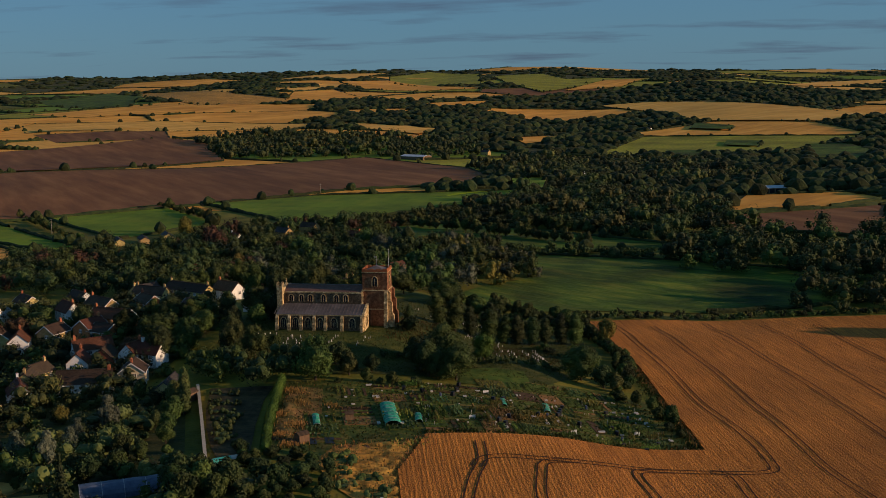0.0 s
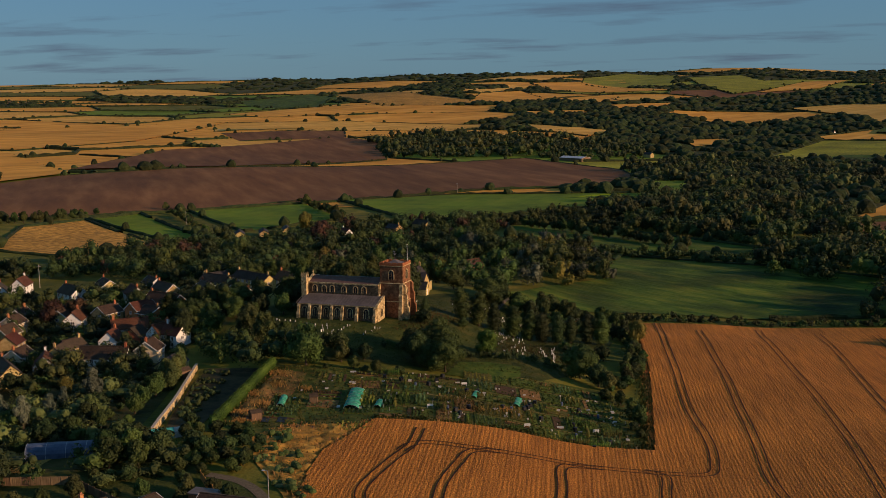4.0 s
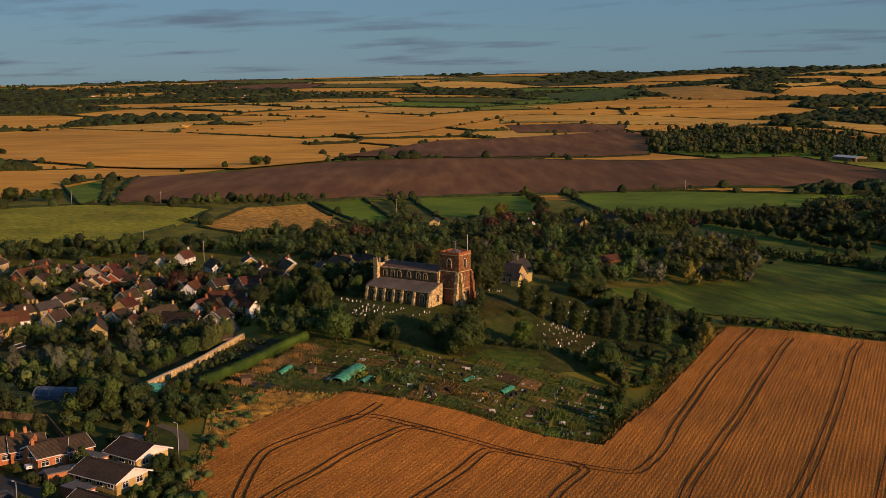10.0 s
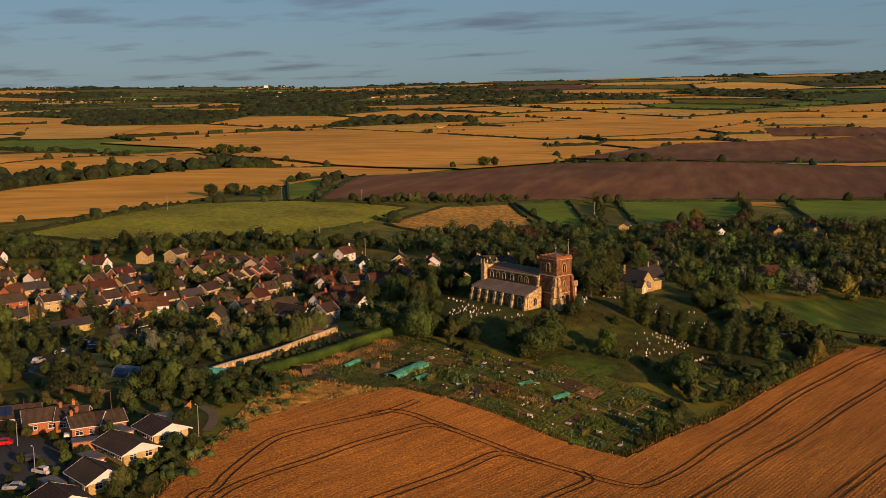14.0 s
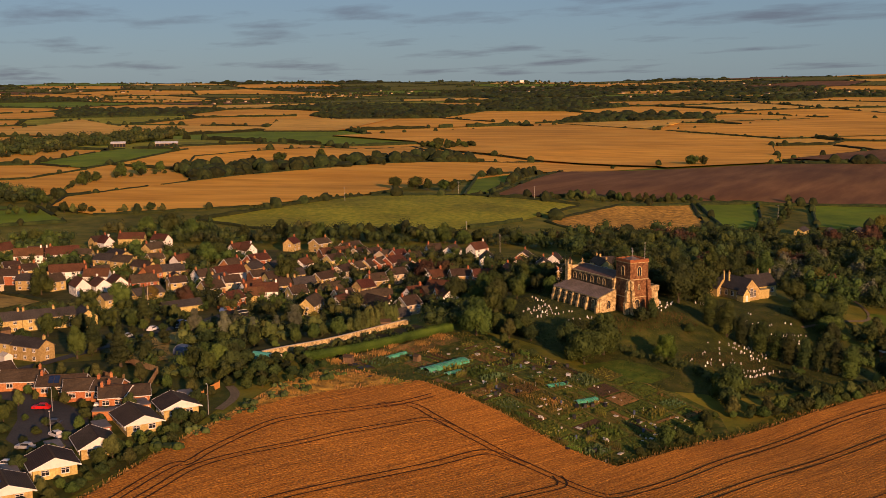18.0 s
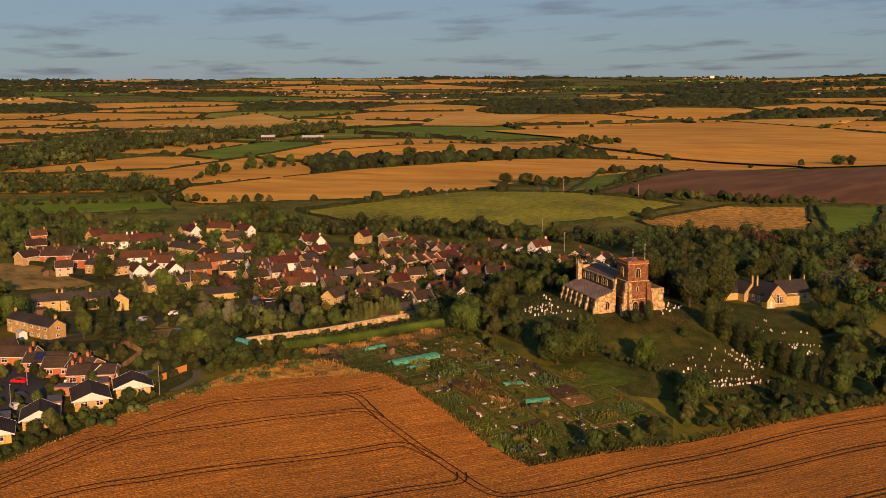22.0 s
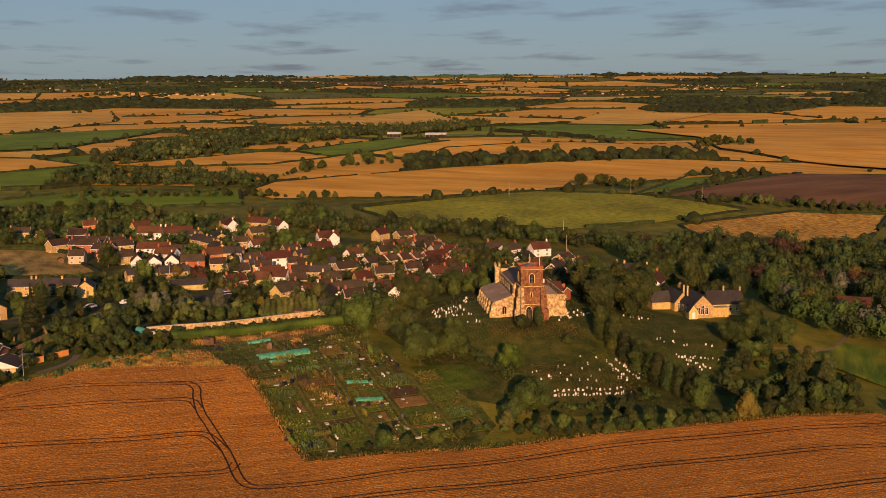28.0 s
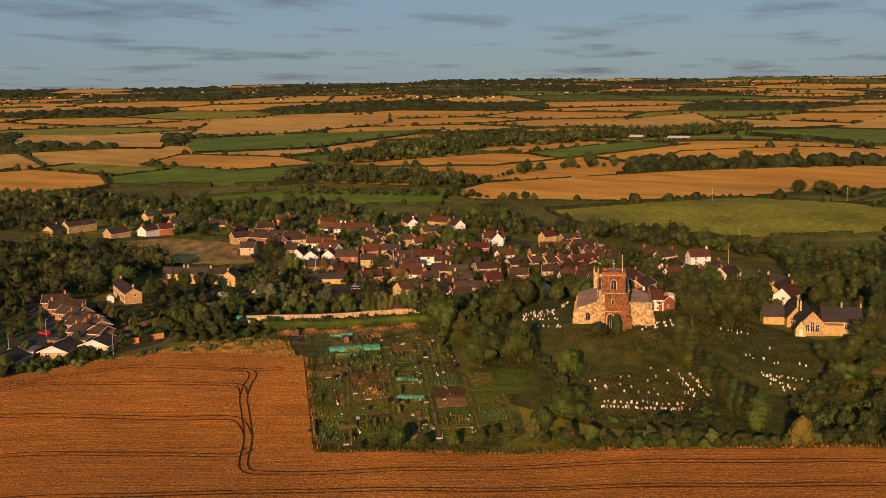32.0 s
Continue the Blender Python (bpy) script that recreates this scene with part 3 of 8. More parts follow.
M_LEAF = leaf_material("leaf_green", (0.021, 0.042, 0.009), (0.064, 0.094, 0.016))
M_LEAF_DARK = leaf_material("leaf_dark", (0.016, 0.032, 0.009), (0.042, 0.062, 0.014))
M_LEAF_PALE = leaf_material("leaf_pale", (0.038, 0.055, 0.014), (0.095, 0.112, 0.028))
M_LEAF_SILVER = leaf_material("leaf_silver", (0.05, 0.062, 0.038), (0.12, 0.135, 0.085), 0.2)
M_LEAF_YELLOW = leaf_material("leaf_yellow", (0.075, 0.070, 0.010), (0.17, 0.15, 0.025), 0.2)
M_LEAF_COPPER = leaf_material("leaf_copper", (0.03, 0.018, 0.010), (0.085, 0.045, 0.022), 0.2)
M_LEAF_LAWN = leaf_material("leaf_clipped", (0.030, 0.072, 0.008), (0.062, 0.118, 0.013), 0.08)
M_BARK = material("bark", [(0.05, 0.038, 0.025), (0.10, 0.075, 0.05)], 3.0, bump=0.03)


def leaves(lobes, count, size, rng, core=0.74, flat=0.22):
    """Leaf clumps on lobes (x, y, z, rx, ry, rz): small tilted, folded blades, over a dark inner body."""
    vs, fs = [], []
    area = np.array([(l[3] * l[4] + l[4] * l[5] + l[3] * l[5]) for l in lobes])
    pick = rng.choice(len(lobes), count, p=area / area.sum())
    d = rng.normal(size=(count, 3))
    d /= np.linalg.norm(d, axis=1)[:, None]
    L = np.array(lobes)[pick]
    pos = L[:, :3] + d * L[:, 3:] * rng.uniform(0.82, 1.10, (count, 1))
    nrm = d / L[:, 3:]
    nrm = nrm / np.linalg.norm(nrm, axis=1)[:, None] + rng.normal(size=(count, 3)) * flat
    nrm /= np.linalg.norm(nrm, axis=1)[:, None]
    side = np.cross(nrm, rng.normal(size=(count, 3)))
    side /= np.linalg.norm(side, axis=1)[:, None]
    up = np.cross(nrm, side)
    s = size * rng.uniform(0.55, 1.25, (count, 1))
    q = [pos - side * s * 0.5, pos + up * s * 0.36 + nrm * s * 0.2, pos + side * s * 0.5, pos - up * s * 0.36 + nrm * s * 0.14]
    vs = np.stack(q, 1).reshape(-1, 3)
    fs = [(4 * k, 4 * k + 1, 4 * k + 2, 4 * k + 3) for k in range(count)]
    vs = vs.tolist()
    for l in lobes:
        b = len(vs)
        rows, cols = 4, 7
        vs.append((l[0], l[1], l[2] + l[5] * core))
        for r in range(1, rows):
            for c in range(cols):
                th, ph = math.pi * r / rows, 2 * math.pi * (c + 0.5 * (r % 2)) / cols
                k = core * rng.uniform(0.88, 1.1)
                vs.append((l[0] + l[3] * k * math.sin(th) * math.cos(ph), l[1] + l[4] * k * math.sin(th) * math.sin(ph), l[2] + l[5] * k * math.cos(th)))
        vs.append((l[0], l[1], l[2] - l[5] * core))
        e = len(vs) - 1
        for c in range(cols):
            n = (c + 1) % cols
            fs.append((b, b + 1 + c, b + 1 + n))
            for r in range(rows - 2):
                o = b + 1 + r * cols
                fs.append((o + c, o + cols + c, o + cols + n, o + n))
            o = b + 1 + (rows - 2) * cols
            fs.append((o + c, e, o + n))
    return vs, fs


def tube(points, r, n=5):
    """A bent bar: one skin along the points."""
    vs, fs = [], []
    p = [Vector(q) for q in points]
    for i, q in enumerate(p):
        d = (p[min(i + 1, len(p) - 1)] - p[max(i - 1, 0)]).normalized()
        a = d.orthogonal().normalized()
        if abs(d.z) < 0.99:
            a = d.cross(Vector((0, 0, 1))).normalized()
        b = d.cross(a)
        for k in range(n):
            t = 2 * math.pi * k / n
            vs.append(tuple(q + a * (r * math.cos(t)) + b * (r * math.sin(t))))
    for i in range(len(p) - 1):
        for k in range(n):
            j = (k + 1) % n
            fs.append((i * n + k, i * n + j, (i + 1) * n + j, (i + 1) * n + k))
    return vs, fs


def limb(vs, fs, p, q, r0, r1, n=6):
    p, q = Vector(p), Vector(q)
    d = (q - p).normalized()
    a = d.orthogonal().normalized()
    b = d.cross(a)
    o = len(vs)
    for c, r in ((p, r0), (q, r1)):
        for k in range(n):
            t = 2 * math.pi * k / n
            vs.append(tuple(c + a * (r * math.cos(t)) + b * (r * math.sin(t))))
    fs += [(o + k, o + (k + 1) % n, o + n + (k + 1) % n, o + n + k) for k in range(n)]
    fs.append(tuple(o + n + k for k in range(n)))


PARK = -3000.0


def make_tree(name, label, mat, tall, wide, lobes_n, count, size, seed, stem=0.12, shape="round"):
    """A tree of height tall and crown width wide: a tapered trunk that forks into limbs, and a crown of leaf clumps on lobes."""
    rng = np.random.default_rng(seed)
    lobes = []
    if shape == "round":
        lobes.append((0, 0, tall * 0.52, wide * 0.36, wide * 0.36, tall * 0.40))
        for k in range(lobes_n):
            a = 2 * math.pi * (k + rng.uniform(-0.3, 0.3)) / lobes_n
            zz = tall * rng.uniform(0.24, 0.74)
            far = wide * 0.5 * rng.uniform(0.42, 0.68) * (1.15 - 0.5 * abs(zz / tall - 0.5))
            r = wide * rng.uniform(0.17, 0.27)
            lobes.append((far * math.cos(a), far * math.sin(a), zz, r, r, r * rng.uniform(0.8, 1.15) * min(1.3, tall / wide)))
        for k in range(2):
            r = wide * rng.uniform(0.15, 0.22)
            lobes.append((rng.uniform(-0.15, 0.15) * wide, rng.uniform(-0.15, 0.15) * wide, tall - r * 1.05, r, r, r))
    elif shape == "column":
        for k in range(lobes_n):
            h = (k + 0.5) / lobes_n
            r = wide * 0.5 * (0.55 + 0.6 * math.sin(math.pi * (0.18 + 0.78 * h)) - 0.15)
            lobes.append((rng.uniform(-.1, .1) * wide, rng.uniform(-.1, .1) * wide, tall * (0.1 + 0.82 * h), r, r, tall * 0.62 / lobes_n + 0.4))
    elif shape == "cone":
        for k in range(lobes_n):
            h = k / (lobes_n - 1)
            r = wide * 0.5 * (1.04 - h) + 0.25
            for j in range(3 if h < 0.6 else 1):
                a = rng.uniform(0, 6.28)
                o = r * 0.35 if h < 0.6 else 0
                lobes.append((o * math.cos(a), o * math.sin(a), tall * (0.16 + 0.78 * h), r * 0.75, r * 0.75, tall * 0.5 / lobes_n + 0.25))
    vs, fs = leaves(lobes, count, size, rng)
    root = new(name)
    root.location = (0, 0, PARK)
    mesh_object("crown", vs, fs, mat, root)
    tv, tf = [], []
    top = tall * (0.5 if shape == "round" else 0.8)
    limb(tv, tf, (0, 0, -0.6), (0, 0, tall * stem), tall * 0.030 + 0.08, tall * 0.022 + 0.05, 8)
    limb(tv, tf, (0, 0, tall * stem), (0.1, 0.05, top), tall * 0.022 + 0.05, 0.06, 6)
    for l in lobes[1:5]:
        limb(tv, tf, (0, 0, tall * (stem + 0.04)), tuple(np.array(l[:3]) * 0.85), tall * 0.011 + 0.03, 0.04, 5)
    mesh_object("trunk", tv, tf, M_BARK, root)
    return tagged(root, label, "tree")


OAK = [make_tree("broadleaf_tree", "tall broadleaf tree with a dense dark green crown", M_LEAF, 13, 11, 8, 2900, 0.76, 11),
       make_tree("broadleaf_tree", "spreading broadleaf tree with a lumpy green crown", M_LEAF, 11, 12, 9, 2900, 0.76, 12),
       make_tree("broadleaf_tree", "dark broadleaf tree with a rounded crown", M_LEAF_DARK, 14, 10, 8, 2900, 0.76, 13)]
LIME = [make_tree("tall_tree", "tall narrow broadleaf tree in full leaf", M_LEAF, 15, 8, 8, 2400, 0.74, 14),
        make_tree("tall_tree", "tall dark broadleaf tree in full leaf", M_LEAF_DARK, 16, 9, 8, 2500, 0.74, 15)]
SMALL = [make_tree("small_tree", "small garden tree with a loose green crown", M_LEAF, 6, 5, 5, 1000, 0.62, 16),
         make_tree("small_tree", "small pale green garden tree", M_LEAF_PALE, 6.5, 4.6, 5, 1000, 0.62, 17),
         make_tree("small_tree", "small dark garden tree", M_LEAF_DARK, 5.5, 5, 5, 1000, 0.62, 18)]
BUSHY = [make_tree("bush", "rounded dark green bush", M_LEAF_DARK, 3.2, 4, 4, 650, 0.55, 19, stem=0.1),
         make_tree("bush", "rounded green garden bush", M_LEAF, 3.0, 3.6, 4, 650, 0.55, 20, stem=0.1)]
SILVER = make_tree("silver_birch", "pale silvery grey-green tree", M_LEAF_SILVER, 10, 5, 6, 1500, 0.6, 21)
YELLOW = make_tree("yellow_tree", "yellow-green tree catching the evening sun", M_LEAF_YELLOW, 10, 8, 7, 1800, 0.75, 22)
COPPER = make_tree("copper_tree", "dark copper-leaved broad tree", M_LEAF_COPPER, 11, 9, 7, 2000, 0.8, 23)
YEW = [make_tree("yew_tree", "upright clipped dark yew in a row", M_LEAF_DARK, 8.0, 3.9, 6, 1700, 0.45, 24, stem=0.1, shape="column"),
       make_tree("yew_tree", "upright slightly leaning dark yew in a row", M_LEAF, 8.4, 4.1, 6, 1700, 0.45, 25, stem=0.1, shape="column")]
FIR = make_tree("fir_tree", "tall slender conifer with tiered branches", M_LEAF_DARK, 14, 6, 9, 1800, 0.65, 26, stem=0.15, shape="cone")
ROUND = make_tree("round_tree", "neatly rounded bright green tree in the churchyard", M_LEAF_LAWN, 7, 6.6, 9, 2600, 0.48, 27, stem=0.12)
POPLAR = make_tree("poplar_tree", "slim pale birch with a fine crown", M_LEAF_PALE, 8, 3.0, 5, 900, 0.5, 28, stem=0.2, shape="column")
WHITEBEAM = make_tree("willow_tree", "broad grey-green willow among trees", M_LEAF_SILVER, 11, 11, 9, 2400, 0.85, 29)
PROTOS = OAK + LIME + SMALL + BUSHY + YEW + [SILVER, YELLOW, COPPER, FIR, ROUND, POPLAR, WHITEBEAM]
PLACED = []


def plant(proto, x, y, scale=1.0, rng=rnd, sink=0.0):
    k = scale * rng.uniform(0.93, 1.07)
    ob = copy_thing(proto, Matrix.LocRotScale((x, y, hz(x, y) - sink), Euler((0, 0, rng.uniform(0, 6.28))), (k * rng.uniform(0.92, 1.08), k * rng.uniform(0.92, 1.08), k)))
    PLACED.append((x, y))
    return ob


def inside(x, y, poly):
    odd = False
    for (ax, ay), (bx, by) in zip(poly, poly[1:] + poly[:1]):
        if (ay > y) != (by > y) and x < (bx - ax) * (y - ay) / (by - ay) + ax:
            odd = not odd
    return odd


def wood(poly, gap, kinds, lo=0.75, hi=1.15, rng=rnd, keep=()):
    xs, ys = [p[0] for p in poly], [p[1] for p in poly]
    got, tries = [], int((max(xs) - min(xs)) * (max(ys) - min(ys)) / gap**2 * 6) + 20
    for _ in range(tries):
        x, y = rng.uniform(min(xs), max(xs)), rng.uniform(min(ys), max(ys))
        if inside(x, y, poly) and all((x - a) ** 2 + (y - b) ** 2 > gap**2 for a, b in got) \
                and all((x - a) ** 2 + (y - b) ** 2 > r * r for a, b, r in keep):
            got.append((x, y))
            plant(rng.choice(kinds), x, y, rng.uniform(lo, hi), rng)


def row(line, gap, kinds, lo=0.8, hi=1.1, jitter=0.8, rng=rnd):
    for (ax, ay), (bx, by) in zip(line, line[1:]):
        n = max(1, int(math.hypot(bx - ax, by - ay) / gap))
        for k in range(n):
            f = (k + 0.5) / n
            plant(rng.choice(kinds), ax + (bx - ax) * f + rng.uniform(-jitter, jitter), ay + (by - ay) * f + rng.uniform(-jitter, jitter), rng.uniform(lo, hi), rng)


# far hedges, hedgerow trees and woods: low clumps in one mesh a belt
def clump_mesh(name, items, mat, label, seed):
    """items: (x, y, width, height). Each clump is a dented low body."""
    rng = np.random.default_rng(seed)
    vs, fs = [], []
    rows_, cols = 3, 6
    for x, y, w, h in items:
        z = hz(x, y) - 0.6
        o = len(vs)
        for r in range(rows_):
            th = (0.15, 0.62, 1.15)[r]
            for c in range(cols):
                ph = 2 * math.pi * (c + 0.5 * r) / cols
                k = rng.uniform(0.75, 1.2)
                rad = w * 0.5 * (0.8, 1.0, 0.55)[r] * k
                vs.append((x + rad * math.cos(ph), y + rad * math.sin(ph), z + h * (0.0, 0.5, 0.88)[r] * rng.uniform(0.9, 1.1)))
        vs.append((x, y, z + h * rng.uniform(0.95, 1.1)))
        for r in range(rows_ - 1):
            for c in range(cols):
                n = (c + 1) % cols
                fs.append((o + r * cols + c, o + r * cols + n, o + (r + 1) * cols + c))
                fs.append((o + r * cols + n, o + (r + 1) * cols + n, o + (r + 1) * cols + c))
        for c in range(cols):
            fs.append((o + 2 * cols + c, o + 2 * cols + (c + 1) % cols, len(vs) - 1))
    ob = mesh_object(name, vs, fs, mat)
    return tagged(ob, label, "trees", kind="stuff")


far_items, mid_items = [], []
STRIPS = {"far": ([], []), "mid": ([], [])}


def hedge_strip(g, p, q, h, w, skip=None):
    """An unbroken field hedge: a ridge of uneven height and width along a boundary."""
    ln = math.hypot(q[0] - p[0], q[1] - p[1])
    n = max(1, int(ln / (w * 2.2)))
    nx, ny = -(q[1] - p[1]) / ln, (q[0] - p[0]) / ln
    last = None
    for k in range(n + 1):
        f = k / n
        x, y = p[0] + (q[0] - p[0]) * f, p[1] + (q[1] - p[1]) * f
        if (skip and skip(x, y)) or rnd.random() < 0.04:
            last = None
            continue
        z, e, t = hz(x, y) - 0.5, w * rnd.uniform(0.7, 1.2), h * rnd.uniform(0.7, 1.25) + 0.5
        o = len(g[0])
        for s_, u in ((-1.0, 0.0), (-0.85, 0.75), (0.1, 1.0), (0.85, 0.7), (1.0, 0.0)):
            g[0].append((x + nx * e * s_ * 0.5, y + ny * e * s_ * 0.5, z + t * u))
        if last is not None:
            g[1].extend((last + i, last + i + 1, o + i + 1, o + i) for i in range(4))
        last = o


for (ax, ay), (bx, by) in HEDGE_LINES:
    ln, r = math.hypot(bx - ax, by - ay), math.hypot((ax + bx) / 2, (ay + by) / 2)
    if r > 4600 or ln < 5:
        continue
    hidden = lambda x, y: math.hypot(x, y) < 330 or any(inside(x, y, e) for e in EXPLICIT)
    d = rnd.random()
    hedge_strip(STRIPS["mid" if r < 1300 else "far"], (ax, ay), (bx, by), rnd.uniform(1.8, 3.4) * (1 if r < 1000 else 1.4), 2.8 + r * 0.0016, hidden)
    for k in range(int(ln / 14)):
        if rnd.random() > 0.28 + 0.55 * d * d:
            continue
        f = (k + rnd.random()) * 14 / ln
        x, y = ax + (bx - ax) * f + rnd.uniform(-1.5, 1.5), ay + (by - ay) * f + rnd.uniform(-1.5, 1.5)
        if not hidden(x, y):
            h = rnd.uniform(3.5, 8)
            (mid_items if r < 1300 else far_items).append((x, y, h * rnd.uniform(0.9, 1.5), h))
for pl in EXPLICIT:
    for p, q in zip(pl, pl[1:] + pl[:1]):
        ln, r = math.hypot(q[0] - p[0], q[1] - p[1]), math.hypot(p[0] + q[0], p[1] + q[1]) / 2
        if rnd.random() < 0.12 or r < 150 or ln < 12 or (500 < (p[0] + q[0]) / 2 < 640 and -620 < (p[1] + q[1]) / 2 < -330):
            continue
        hedge_strip(STRIPS["mid" if r < 1300 else "far"], p, q, rnd.uniform(1.2, 2.2), 2.2 + r * 0.001)
        for k in range(int(ln / 14)):
            if rnd.random() < 0.26:
                f = (k + rnd.random()) * 14 / ln
                h = rnd.uniform(3, 7.5)
                (mid_items if r < 1300 else far_items).append((p[0] + (q[0] - p[0]) * f, p[1] + (q[1] - p[1]) * f, h * rnd.uniform(0.9, 1.4), h))
for pl in WOODS:
    xs, ys = [p[0] for p in pl], [p[1] for p in pl]
    r = math.hypot(sum(xs) / len(xs), sum(ys) / len(ys))
    gap = 9 + r * 0.004
    for _ in range(int((max(xs) - min(xs)) * (max(ys) - min(ys)) / gap**2)):
        x, y = rnd.uniform(min(xs), max(xs)), rnd.uniform(min(ys), max(ys))
        if inside(x, y, pl) and math.hypot(x, y) > 340 and not any(inside(x, y, e) for e in EXPLICIT):
            h = rnd.uniform(5, 11)
            if rnd.random() < (0.8 if r > 3200 else 0.6 if r > 2300 else 0.4 if x < 0.18 * -y else 0.0):
                continue
            (mid_items if r < 1300 else far_items).append((x, y, gap * rnd.uniform(1.0, 1.5), h))
M_FARLEAF = material("far_foliage", [(0.012, 0.021, 0.007), (0.024, 0.036, 0.010), (0.048, 0.058, 0.015)], 0.25, bump=0.8, bump_scale=0.6, spread=0.35, island=True)
clump_mesh("far_hedgerow", far_items, M_FARLEAF, "distant dark hedgerows, trees and woods", 3)
clump_mesh("hedgerow", mid_items, M_FARLEAF, "dark green hedgerows with trees between fields", 4)
for nm, g in STRIPS.items():
    tagged(mesh_object("field_hedges", g[0], g[1], M_FARLEAF), "low dark hedges along the field boundaries", "hedges", kind="stuff")

# ---------------- woods and single trees, on the plan ----------------
BIG = OAK + LIME
def woodland(poly, gap, mat, blades, size, tall, seed, label="dense dark broadleaf woodland", keep=(), kinds=None):
    """A wood too full to count: each tree some lobes of leaf clumps, joined in a few meshes, one for each kind of leaf."""
    rng = np.random.default_rng(seed)
    xs, ys = [p[0] for p in poly], [p[1] for p in poly]
    kinds = kinds or [M_LEAF_DARK, mat, M_LEAF, M_LEAF_PALE]
    share = [0.4, 0.3, 0.2, 0.1][:len(kinds)]
    bag, got = [([], []) for _ in kinds], []
    for _ in range(int((max(xs) - min(xs)) * (max(ys) - min(ys)) / gap**2 * 5) + 20):
        x, y = rng.uniform(min(xs), max(xs)), rng.uniform(min(ys), max(ys))
        v_ = rng.random() ** 1.4
        own = gap * (0.72 + 0.62 * v_)
        if not inside(x, y, poly) or any((x - a) ** 2 + (y - b) ** 2 < (0.5 * own + 0.5 * c) ** 2 for a, b, c in got) or any((x - a) ** 2 + (y - b) ** 2 < r * r for a, b, r in keep):
            continue
        got.append((x, y, own))
        h, w, z = tall * (0.5 + 0.8 * v_), own * 1.12, hz(x, y)
        lob = [(x, y, z + h * 0.52, w * 0.40, w * 0.40, h * 0.40)]
        for k in range(6):
            a, r = rng.uniform(0, 6.28), w * rng.uniform(0.16, 0.3)
            lob.append((x + w * 0.38 * math.cos(a), y + w * 0.38 * math.sin(a), z + h * rng.uniform(0.35, 0.9), r, r, r * 1.1))
        v, f = leaves(lob, int(blades * (0.6 + 0.8 * v_)), size, rng, core=0.6)
        vs, fs = bag[rng.choice(len(kinds), p=np.array(share) / sum(share))]
        o = len(vs)
        vs += v
        fs += [tuple(o + i for i in q) for q in f]
    for (vs, fs), m in zip(bag, kinds):
        if vs:
            tagged(mesh_object("woodland", vs, fs, m), label, "trees", kind="stuff")


# belt between village and pasture
row([(300, 95), (312, 61), (262, 47), (256, 24), (238, 2), (231, -21), (212, -40), (195, -55), (184, -77)], 7, OAK + SMALL, 0.55, 0.85, 4)
# woods south-east of the church, with clearings about the houses there
VALE_KEEP = [(194, -264, 9), (184, -274, 9), (176, -288, 9), (110, -291, 10), (101, -313, 10), (45, -126, 11), (22, -150, 10), (96, -300, 8), (130, -268, 9), (64, -262, 10)]
VALE_KEEP += [(a - 0.61 * d, b + 0.79 * d, 8.5) for a, b in ((194, -264), (184, -274), (176, -288), (110, -291), (101, -313), (45, -126), (22, -150), (130, -268)) for d in (10, 20, 30)]
woodland([(180, -74), (200, -120), (203, -200), (200, -215), (165, -285), (131, -330), (78, -340), (52, -330), (60, -290), (40, -235), (95, -180), (60, -110), (110, -70)], 8.0, M_LEAF, 380, 0.95, 8.0, 61, keep=VALE_KEEP, kinds=[M_LEAF_DARK, M_LEAF, M_LEAF_DARK, M_LEAF_COPPER])
woodland([(60, -105), (95, -180), (40, -235), (4, -190), (-14, -130), (-4, -100), (25, -88)], 7.5, M_LEAF, 380, 0.95, 8.5, 62, keep=VALE_KEEP, kinds=[M_LEAF_DARK, M_LEAF, M_LEAF_DARK, M_LEAF_SILVER])
wood([(26, -66), (40, -50), (60, -60), (105, -70), (60, -105), (38, -92)], 9, BIG + SMALL, 0.6, 0.9)
for x, y, pr, s in ((120, -210, COPPER, 1.1), (90, -150, YELLOW, 0.8), (30, -190, WHITEBEAM, 1.0), (38, -200, WHITEBEAM, 0.9), (4, -140, WHITEBEAM, 0.8), (140, -260, COPPER, 1.0), (60, -200, FIR, 1.0)):
    plant(pr, x, y, s)
# wood along the brook to the south
woodland([(30, -445), (5, -406), (-12, -350), (-105, -268), (-98, -215), (-125, -215), (-150, -300), (-130, -420), (-60, -560), (-32, -556)], 11, M_LEAF_DARK, 220, 1.4, 11.5, 63)
woodland([(-102, -190), (-98, -215), (-145, -260), (-200, -270), (-260, -240), (-230, -175), (-195, -170)], 9.5, M_LEAF_DARK, 260, 1.3, 12, 64)
woodland([(-60, -560), (-25, -640), (10, -650), (70, -870), (0, -1000), (-160, -900), (-200, -600)], 15, M_LEAF_DARK, 130, 2.0, 10.5, 65)
woodland([(140, -1000), (230, -1010), (360, -960), (480, -1180), (430, -1330), (250, -1280), (90, -1200), (90, -1060)], 16, M_LEAF_DARK, 90, 2.0, 10, 66)
woodland([(642, 241), (884, 209), (905, 160), (760, 120), (727, 126), (620, 204)], 12, M_LEAF_DARK, 110, 1.6, 8, 67)
woodland([(884, 209), (1042, 125), (1049, 0), (930, 0), (850, 20), (800, 75), (775, 118), (905, 160)], 13, M_LEAF_DARK, 100, 1.7, 8, 68)
woodland([(1049, 0), (1271, -163), (1263, -194), (1000, -100), (900, -30), (930, 0)], 15, M_LEAF_DARK, 90, 1.9, 8, 69)
woodland([(500, 250), (468, 105), (519, 100), (601, 244)], 8, M_LEAF_DARK, 170, 1.0, 5.5, 70, "dark scrub belt between fields")

